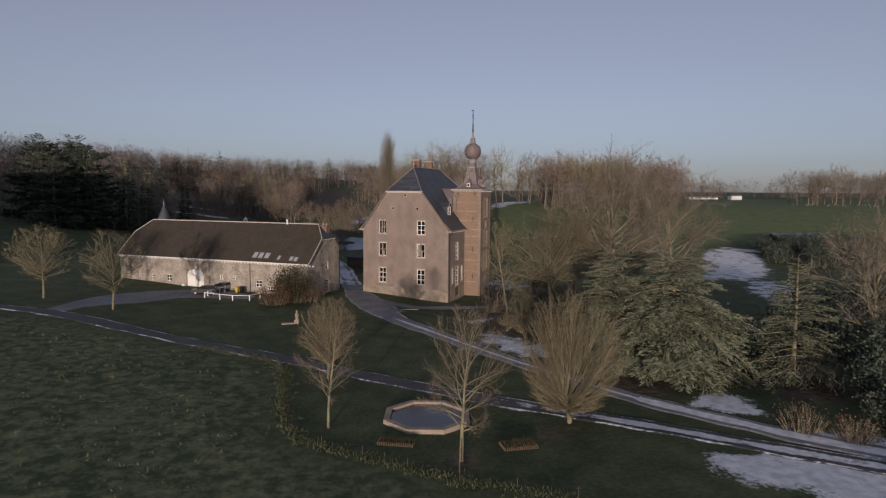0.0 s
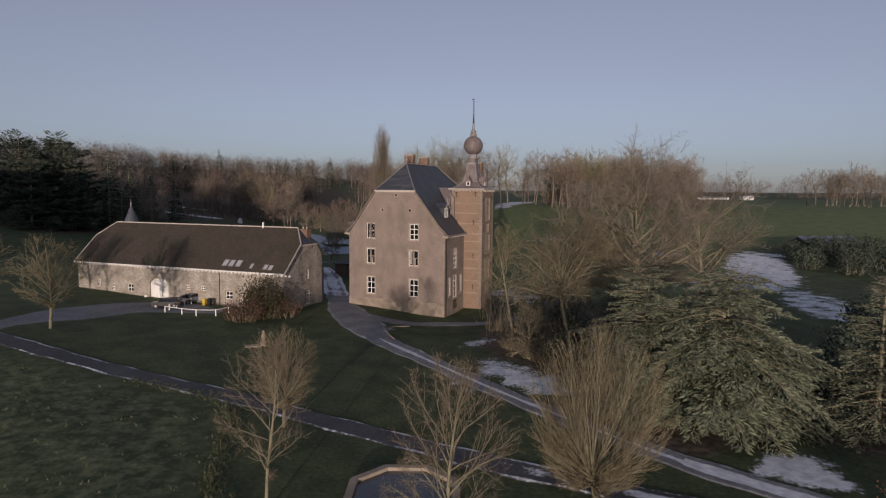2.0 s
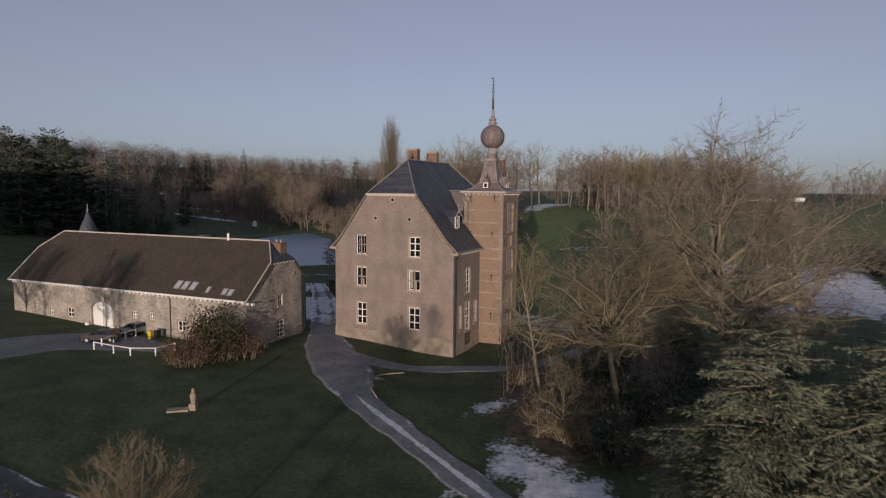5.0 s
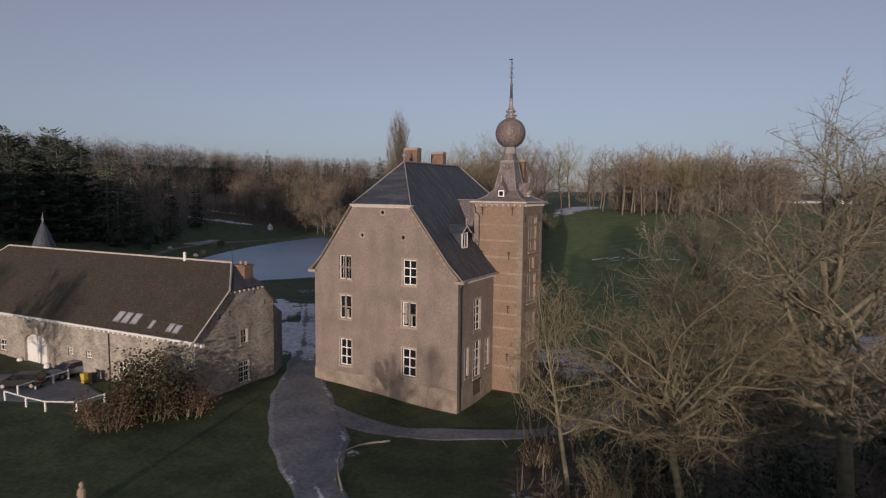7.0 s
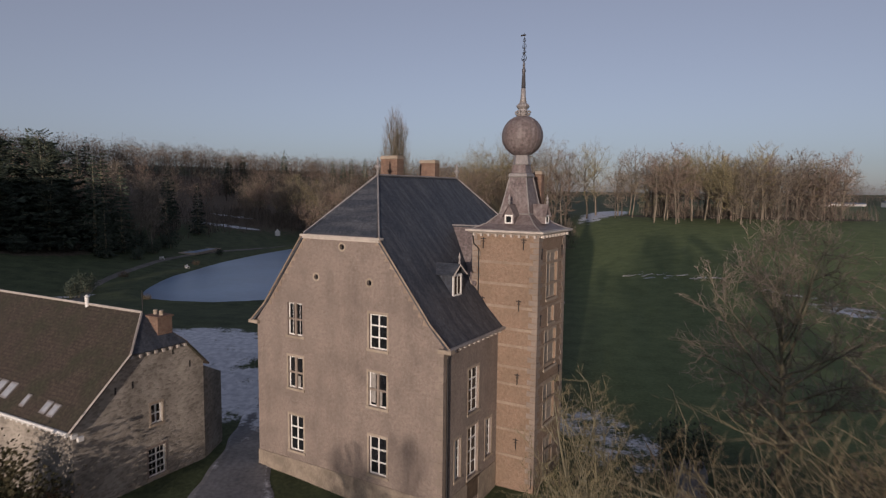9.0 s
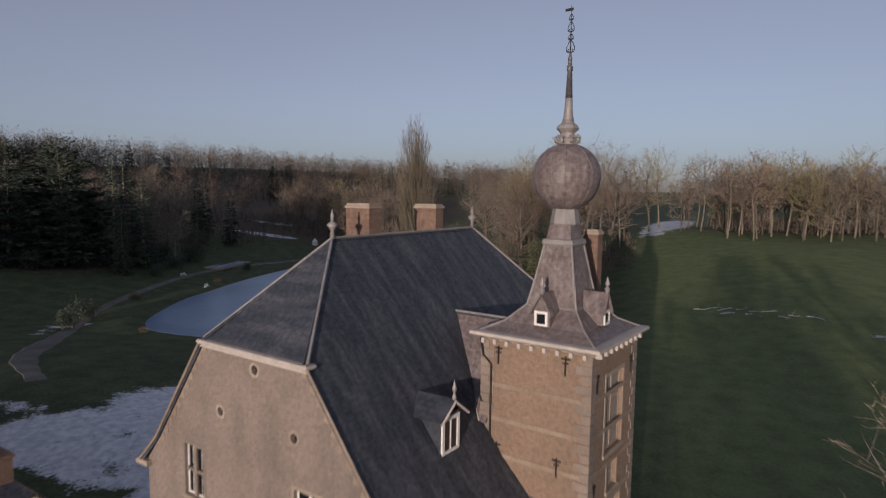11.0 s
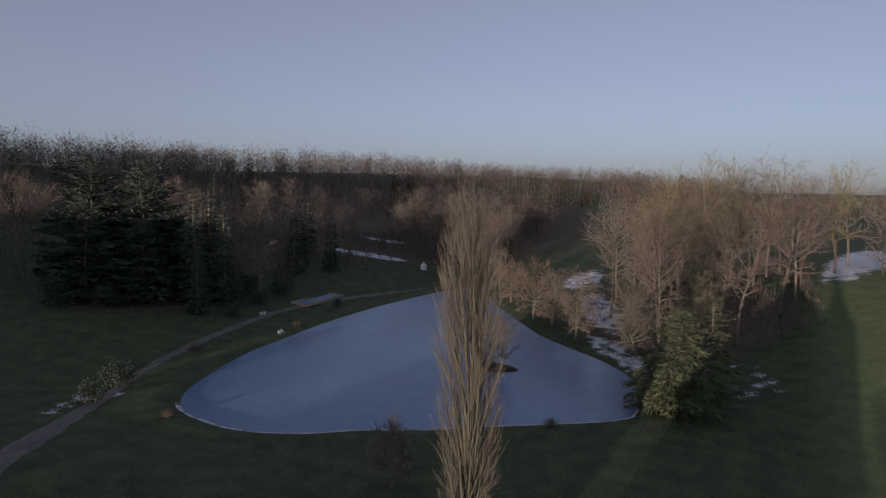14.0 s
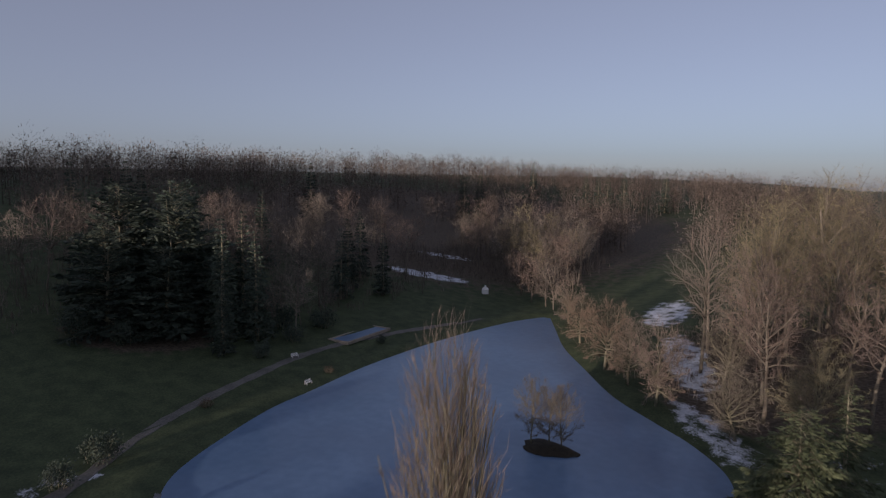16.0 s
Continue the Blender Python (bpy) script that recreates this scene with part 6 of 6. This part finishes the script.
def octagon(r, z, turn=22.5):
    return [(r * math.cos(radians(turn + 45 * k)), r * math.sin(radians(turn + 45 * k)), z) for k in range(8)]


WATER = material("dark_water", (0.03, 0.035, 0.04), (0.05, 0.055, 0.06), rough=0.12, scale=0.5, fine=3, bump=0.0, spec=0.5)
RIM = material("basin_stone", (0.27, 0.22, 0.17), (0.4, 0.34, 0.27), scale=1.6, fine=12, bump=0.3, stain=(0.14, 0.12, 0.09), stain_scale=0.8)
part("water_surface", Geo().loft([octagon(3.5, -0.05), octagon(3.5, 0.16)]), WATER, basin)
for k in range(8):
    a0, a1 = radians(22.5 + 45 * k), radians(22.5 + 45 * (k + 1))
    for h in (0, 1):
        f0, f1 = h / 2 + 0.004, (h + 1) / 2 - 0.004
        def at(r, fr, z):
            p, q = Vector((r * math.cos(a0), r * math.sin(a0), z)), Vector((r * math.cos(a1), r * math.sin(a1), z))
            return p.lerp(q, fr)
        q = [(3.45, f0), (4.05, f0), (4.05, f1), (3.45, f1)]
        part("rim_stone", Geo().loft([[at(r, fr, -0.1) for r, fr in q], [at(r, fr, 0.36) for r, fr in q], [at(r + (0.03 if r < 3.7 else -0.03), fr, 0.4) for r, fr in q]]), RIM, basin)


def flower_bed(name, m, w, d, label):
    e = thing(name, m, label, "flower bed", "flower beds")
    part("soil", Geo().block(-w / 2, -d / 2, -0.1, w / 2, d / 2, 0.12, 0.05), SOIL, e)
    peg = Geo().lathe(0, 0, [(0.055, -0.1), (0.055, 0.26), (0.035, 0.3)], 6).mesh("edging_peg", WOOD)
    n = int(w / 0.17)
    for k in range(n + 1):
        for s in (-1, 1):
            piece("edging_peg", peg, e, pose(-w / 2 + k * w / n, s * d / 2, 0))
    n = int(d / 0.17)
    for k in range(1, n):
        for s in (-1, 1):
            piece("edging_peg", peg, e, pose(s * w / 2, -d / 2 + k * d / n, 0))
    rng = random.Random(len(label))
    v, f = [], []
    for _ in range(420):
        p = Vector((rng.uniform(-w / 2 + 0.1, w / 2 - 0.1), rng.uniform(-d / 2 + 0.1, d / 2 - 0.1), 0.1))
        t = p + Vector((rng.gauss(0, 0.12), rng.gauss(0, 0.12), rng.uniform(0.2, 0.5)))
        s = Vector((rng.gauss(0, 1), rng.gauss(0, 1), 0)).normalized() * 0.025
        v += [p - s, p + s, t]
        f.append((len(v) - 3, len(v) - 2, len(v) - 1))
    me = bpy.data.meshes.new("planting")
    me.from_pydata([tuple(p) for p in v], [], f)
    me.materials.append(EVERGREEN)
    part("planting", me, None, e)


flower_bed("flower_bed", pose(-3.6, 48.4, height_at(-3.6, 48.4), 0, 0, -8), 2.8, 1.0, "low edged flower bed with withered stalks")
flower_bed("flower_bed", pose(6.1, 48.2, height_at(6.1, 48.2), 0, 0, 14), 2.7, 1.4, "low edged bed with bare brown plants")

statue_base = thing("garden_statue", pose(-21.6, 91.8, height_at(-21.6, 91.8)), "small pale stone garden statue on a pedestal", "statue")
part("figure", Geo().block(-0.32, -0.32, -0.1, 0.32, 0.32, 0.6, 0.04).lathe(0, 0, [(0.24, 0.6), (0.2, 0.75), (0.26, 1.0), (0.3, 1.25), (0.24, 1.5), (0.12, 1.62), (0.16, 1.75), (0.15, 1.9), (0.06, 2.0)], 10), QUOIN, statue_base)
slab_ = thing("stone_slab", pose(-22.9, 91.4, height_at(-22.9, 91.4), 0, 0, 20), "flat pale stone slab set in the lawn", "slab")
part("slab", Geo().block(-0.9, -0.5, -0.1, 0.9, 0.5, 0.14, 0.04), STONE, slab_)

kerb = thing("kerb", pose(0, 0, 0), "low curved pale kerb beside the drive", "kerb")
edge = smooth_line([(-5.6, 97, 0), (-6.9, 100.6, 0), (-7.3, 103.6, 0), (-6.2, 106, 0), (-4.2, 107.6, 0)], 0.7)
for (x0, y0, _), (x1, y1, _) in zip(edge, edge[1:]):
    d = Vector((x1 - x0, y1 - y0, 0))
    part("kerb_stone", Geo().tube([(x0, y0, height_at(x0, y0) + 0.06), Vector((x1, y1, height_at(x1, y1) + 0.06)) - d * 0.04], 0.1, 4), STONE, kerb)

# white yard fence
fence = thing("yard_fence", pose(0, 0, 0), "low white wooden post and rail fence", "fence")


def fence_run(pts):
    for i, (x, y) in enumerate(pts):
        z = height_at(x, y)
        part("post", Geo().block(x - 0.07, y - 0.07, z - 0.2, x + 0.07, y + 0.07, z + 1.0, 0.015), WHITE, fence)
        if i:
            a, b = pts[i - 1]
            part("rail", Geo().tube([(a, b, height_at(a, b) + 0.92), (x, y, z + 0.92)], 0.065, 4), WHITE, fence)


fence_run([(-41.6, 108.6), (-38.6, 107.6), (-36.2, 107.0), (-33.4, 107.4), (-32.3, 109.8)])
fence_run([(-41.7, 110.3), (-41.4, 112.2), (-41.0, 114.2), (-40.6, 115.9)])
# a wire fence of thin stakes round the meadow corner
wire = thing("stake_fence", pose(0, 0, 0), "row of thin weathered fence stakes", "fence")
line = smooth_line([(-18.7, 70, 0), (-15.5, 60, 0), (-12.3, 50, 0), (-6, 46, 0), (1.3, 42, 0), (9, 39.5, 0)], 4.0)
for x, y, _ in line:
    z = height_at(x, y)
    part("stake", Geo().tube([(x, y, z - 0.2), (x, y, z + 0.85)], 0.025, 5), WOOD, wire)
part("support_stake", Geo().tube([(1.3, 43.2, -0.2), (1.3, 43.2, 1.9)], 0.05, 6), WOOD, wire)

# cars
BLACK_PAINT = material("black_car_paint", (0.006, 0.006, 0.008), (0.012, 0.012, 0.014), rough=0.3, scale=1, fine=5, bump=0, spec=0.3)
GREY_PAINT = material("silver_car_paint", (0.16, 0.19, 0.24), (0.22, 0.25, 0.3), rough=0.25, scale=1, fine=5, bump=0, spec=0.6, metal=0.4)
TYRE = material("tyre_rubber", (0.012, 0.012, 0.012), (0.025, 0.025, 0.025), rough=0.9, scale=5, fine=30, bump=0.1)
LAMP = material("lamp_lens", (0.5, 0.5, 0.52), (0.65, 0.65, 0.66), rough=0.15, scale=3, fine=10, bump=0)
TAIL = material("tail_lens", (0.2, 0.01, 0.01), (0.3, 0.02, 0.02), rough=0.2, scale=3, fine=10, bump=0)


def car(name, m, paint, label, estate):
    e = thing(name, m, label, "car", "parked cars")
    L, W = 4.5, 1.78
    side = [(-2.25, 0.45), (-2.2, 0.8), (-1.2, 0.95), (0.0, 0.98), (2.1, 0.95), (2.25, 0.6), (2.2, 0.35), (-2.15, 0.28)]
    g = Geo()
    for w0, ins in ((W, 0.0),):
        ring = lambda y, k: [(x * k, y, z) for x, z in side]
        g.loft([ring(-W / 2 + 0.04, 0.97), ring(-W / 2, 1), ring(W / 2, 1), ring(W / 2 - 0.0, 1), ring(W / 2 - 0.04, 0.97)])
    body = part("body", g, paint, e)
    top = [(-1.25, 0.93), (-0.35, 1.42), (1.1 if not estate else 1.7, 1.45), (2.0 if not estate else 2.15, 0.97)]
    cab = Geo().loft([[(x, -W / 2 + 0.06 + (0.16 if z > 1.2 else 0), z) for x, z in top], [(x, W / 2 - 0.06 - (0.16 if z > 1.2 else 0), z) for x, z in top]])
    cabin = part("cabin_glass", cab, GLASS, e, "dark car windows")
    part("roof_panel", Geo().slab([(top[1][0], -0.66, 1.44), (top[2][0], -0.66, 1.47), (top[2][0], 0.66, 1.47), (top[1][0], 0.66, 1.44)], 0.05), paint, e)
    for s in (-1, 1):
        for a, b in ((0, 1), (2, 3)):
            p0, p1 = top[a], top[b]
            part("pillar", Geo().tube([(p0[0], s * (W / 2 - 0.07 - (0.16 if p0[1] > 1.2 else 0)), p0[1]), (p1[0], s * (W / 2 - 0.07 - (0.16 if p1[1] > 1.2 else 0)), p1[1])], 0.05, 4), paint, e)
        for x in (-1.4, 1.35):
            wheel = new("wheel", Geo().mesh("wheel", TYRE))
            wheel.parent = e
            ty = Geo()
            y = s * (W / 2 - 0.1)
            ty.loft([[(x + r * math.cos(2 * math.pi * k / 16), y + o, 0.31 + r * math.sin(2 * math.pi * k / 16)) for k in range(16)] for r, o in ((0.27, -0.11), (0.32, -0.08), (0.32, 0.08), (0.27, 0.11))])
            wheel.data = ty.mesh("wheel", TYRE)
            part("rim", Geo().loft([[(x + 0.2 * math.cos(2 * math.pi * k / 10), y + o, 0.31 + 0.2 * math.sin(2 * math.pi * k / 10)) for k in range(10)] for o in (-0.12, 0.12)]), LEAD, wheel)
        part("headlight", Geo().block(-2.24, s * 0.62 - 0.17, 0.6, -2.1, s * 0.62 + 0.17, 0.76, 0.02), LAMP, e)
        part("tail_light", Geo().block(2.12, s * 0.68 - 0.14, 0.62, 2.26, s * 0.68 + 0.14, 0.85, 0.02), TAIL, e)
        part("mirror", Geo().block(-0.85, s * (W / 2 + 0.08) - 0.09, 0.95, -0.7, s * (W / 2 + 0.08) + 0.09, 1.1, 0.02), paint, e)
    return e


def ground_z(x, y):
    return height_at(x, y) + 0.06


car("car", pose(-43.2, 112.6, ground_z(-43.2, 112.6), 0, 0, 12), BLACK_PAINT, "black estate car parked in the barn yard", True)
car("car", pose(-41.2, 117.0, ground_z(-41.2, 117.0), 0, 0, 68), GREY_PAINT, "silver-blue car parked against the barn", False)
YELLOW = material("yellow_plastic", (0.5, 0.36, 0.05), (0.62, 0.46, 0.08), rough=0.5, scale=3, fine=20, bump=0.05)
for x, y, mat, lab in ((-38.0, 114.9, YELLOW, "yellow plastic wheelie bin beside the barn"), (-37.2, 115.0, IRON, "dark plastic wheelie bin beside the barn")):
    b = thing("wheelie_bin", pose(x, y, ground_z(x, y), 0, 0, -20), lab, "bin")
    part("bin_body", Geo().loft([[(sx * k, sy * k, z) for sx, sy in ((-1, -1), (1, -1), (1, 1), (-1, 1))] for k, z in ((0.24, 0.0), (0.3, 0.95))]), mat, b)
    part("lid", Geo().block(-0.33, -0.33, 0.955, 0.33, 0.33, 1.05, 0.03), mat, b)

# slate pigeon turret behind the barn
tur = thing("turret", pose(-62.5, 140.7, height_at(-62.5, 140.7)), "round turret with grey slate cone roof", "turret")
part("turret_wall", Geo().lathe(0, 0, [(1.7, -0.5), (1.65, 10.2)], 16), RUBBLE, tur, "", True)
part("cone_roof", Geo().lathe(0, 0, [(2.0, 9.9), (1.55, 10.9), (0.9, 12.6), (0.15, 14.4)], 16), SLATE, tur)
part("finial", Geo().lathe(0, 0, [(0.18, 14.2), (0.1, 14.6), (0.22, 14.8), (0.08, 15.0), (0.02, 15.9)], 8), LEAD, tur)
# open shed behind
shed = thing("cart_shed", pose(-19.6, 148.5, height_at(-19.6, 148.5), 0, 0, -18), "low dark boarded cart shed in the snow", "shed")
part("shed_wall", Geo().box(-2.6, -1.8, -0.3, 2.6, 1.8, 2.2), WOOD, shed)
part("shed_roof", Geo().slab([(-2.9, -2.2, 2.25), (2.9, -2.2, 2.25), (2.9, 2.2, 2.75), (-2.9, 2.2, 2.75)], 0.12), IRON, shed, "dark flat roof")

# pond side: basin, benches, garden ornament
pool = thing("garden_pool", pose(-107, 276, height_at(-107, 276), 0, 0, 3), "rectangular garden pool with pale coping", "pool")
part("pool_water", Geo().box(-2.6, -8.6, -0.2, 2.6, 8.6, 0.28), ICE, pool)
for a in ((-3.2, -9.2, 3.2, -8.6), (-3.2, 8.6, 3.2, 9.2), (-3.2, -8.6, -2.6, 8.6), (2.6, -8.6, 3.2, 8.6)):
    part("coping", Geo().block(a[0], a[1], -0.3, a[2], a[3], 0.45, 0.04), STONE, pool)


def bench(m):
    e = thing("garden_bench", m, "white painted garden bench on the pond bank", "bench", "pond benches")
    for k in range(3):
        part("seat_slat", Geo().block(-0.9, -0.22 + k * 0.16, 0.42, 0.9, -0.09 + k * 0.16, 0.46, 0.01), WHITE, e)
        part("back_slat", Geo().block(-0.9, 0.26, 0.55 + k * 0.15, 0.9, 0.3, 0.66 + k * 0.15, 0.01), WHITE, e)
    for x in (-0.75, 0.75):
        part("leg", Geo().block(x - 0.05, -0.22, -0.05, x + 0.05, -0.14, 0.42, 0.01), WHITE, e)
        part("leg", Geo().block(x - 0.05, 0.3, -0.05, x + 0.05, 0.37, 0.98, 0.01), WHITE, e)


bench(pose(-92.0, 242, height_at(-92.0, 242), 0, 0, 95))
bench(pose(-105.8, 251.5, height_at(-105.8, 251.5), 0, 0, 80))
orn = thing("garden_tent", pose(-109.5, 348, height_at(-109.5, 348)), "small white pointed garden tent", "tent")
part("canopy", Geo().lathe(0, 0, [(1.3, 0.0), (1.2, 1.6), (1.45, 1.65), (0.5, 2.5), (0.05, 3.2)], 8), WHITE, orn)

# ---- far fields ----
farm = thing("farm_shed", pose(116, 206, height_at(116, 206) - 1.3, 0, 0, 12), "long farm shed with blue-grey sheet roof", "shed")
SHEET = material("blue_grey_sheet", (0.12, 0.15, 0.2), (0.18, 0.21, 0.27), rough=0.5, scale=0.6, fine=8, bump=0.1)
part("shed_wall", Geo().box(-9, -5, -0.5, 9, 5, 3.4), WOOD, farm)
part("shed_roof", Geo().slab([(-9.5, -5.6, 3.2), (9.5, -5.6, 3.2), (9.5, 0, 5.6), (-9.5, 0, 5.6)], 0.12).slab([(9.5, 5.6, 3.2), (-9.5, 5.6, 3.2), (-9.5, 0, 5.6), (9.5, 0, 5.6)], 0.12), SHEET, farm)
for x, y, w, h in ((282, 610, 10, 4.0), (262, 640, 30, 2.0)):
    hall = thing("white_hall", pose(x, y, height_at(x, y)), "low white farm hall on the horizon", "hall", "white halls")
    part("hall_wall", Geo().box(-w / 2, -4, -1, w / 2, 4, h), WHITE, hall)
    part("hall_roof", Geo().slab([(-w / 2 - 0.4, -4.4, h), (w / 2 + 0.4, -4.4, h), (w / 2 + 0.4, 0, h + 1.2), (-w / 2 - 0.4, 0, h + 1.2)], 0.12).slab([(w / 2 + 0.4, 4.4, h), (-w / 2 - 0.4, 4.4, h), (-w / 2 - 0.4, 0, h + 1.2), (w / 2 + 0.4, 0, h + 1.2)], 0.12), SHEET, hall)
guard = Geo().lathe(0, 0, [(0.09, -0.1), (0.08, 1.2), (0.03, 1.25)], 6).mesh("tree_guard", QUOIN)
rng = random.Random(8)
for k in range(44):
    x, y = 195 + rng.uniform(0, 70), 318 + rng.uniform(0, 46)
    e = thing("tree_guard", pose(x, y, height_at(x, y)), "white sapling guard in the far field", "tree guard", "sapling guards")
    piece("tube", guard, e)


def long_grass():
    """Tussocks of withered grass along the fence line and through the meadow, too many to count."""
    r = np.random.RandomState(12)
    edge = smooth_line([(-30, 76, 0), (-18.7, 70, 0), (-15.5, 60, 0), (-12.3, 50, 0), (-6, 46, 0), (1.3, 42, 0), (9, 39.5, 0)], 0.5)
    pick = edge[r.randint(0, len(edge), 900)]
    x = np.concatenate([pick[:, 0] + r.normal(0, 0.45, 900), r.uniform(-75, -14, 900)])
    y = np.concatenate([pick[:, 1] + r.normal(0, 0.45, 900), r.uniform(34, 84, 900)])
    keep = np.concatenate([np.ones(900, bool), (y[900:] < 66 - (x[900:] + 14) * 0.42)])
    x, y = x[keep], y[keep]
    m, n = 7, len(x)
    z = height(x, y)
    base = np.stack([x, y, z], 1)[:, None, :] + np.concatenate([r.normal(0, 0.16, (n, m, 2)), np.full((n, m, 1), -0.03)], 2)
    tip = base + np.concatenate([r.normal(0, 0.16, (n, m, 2)), r.uniform(0.1, 0.36, (n, m, 1))], 2)
    s = np.concatenate([r.normal(0, 0.03, (n, m, 2)), np.zeros((n, m, 1))], 2)
    tri = np.stack([base - s, base + s, tip], 2).reshape(-1, 3)
    me = bpy.data.meshes.new("long_grass")
    me.from_pydata(tri.tolist(), [], np.arange(len(tri)).reshape(-1, 3).tolist())
    me.materials.append(STRAW)
    tagged(new("long_grass", me), "withered tussocks of long pale meadow grass", "grass", kind="stuff")


STRAW = material("withered_grass", (0.055, 0.07, 0.034), (0.12, 0.128, 0.07), scale=0.4, fine=5, bump=0)
long_grass()

# storm-felled branches with a crust of snow, lying in the field
CRUST = material("snow_crusted_wood", (0.4, 0.4, 0.41), (0.62, 0.63, 0.66), scale=1.5, fine=12, bump=0.3)
rng = random.Random(31)
for i in range(9):
    q = i / 8
    x, y = 30 + 17 * q + rng.uniform(-1, 1), 235 - 12 * q + rng.uniform(-1.2, 1.2)
    b = thing("fallen_branch", pose(x, y, height_at(x, y), 0, 0, rng.uniform(-70, 30)), "snow-crusted fallen branch lying in the field", "branch", "fallen branches")
    t = Limbs(rng)
    stem = t.limb((0, 0, 0.12), (1, 0, 0.05), rng.uniform(2.5, 4.5), 0.11, 0.03, 5, 0.1, 0.0, 6)
    for j in range(4):
        p = stem[1 + j]
        t.limb(p, (rng.uniform(0.2, 1), rng.choice((-1, 1)) * rng.uniform(0.4, 1), rng.uniform(0, 0.5)), rng.uniform(0.8, 2.0), 0.05, 0.015, 4, 0.12, 0.0, 3)
    part("bough", t.wood, CRUST, b)
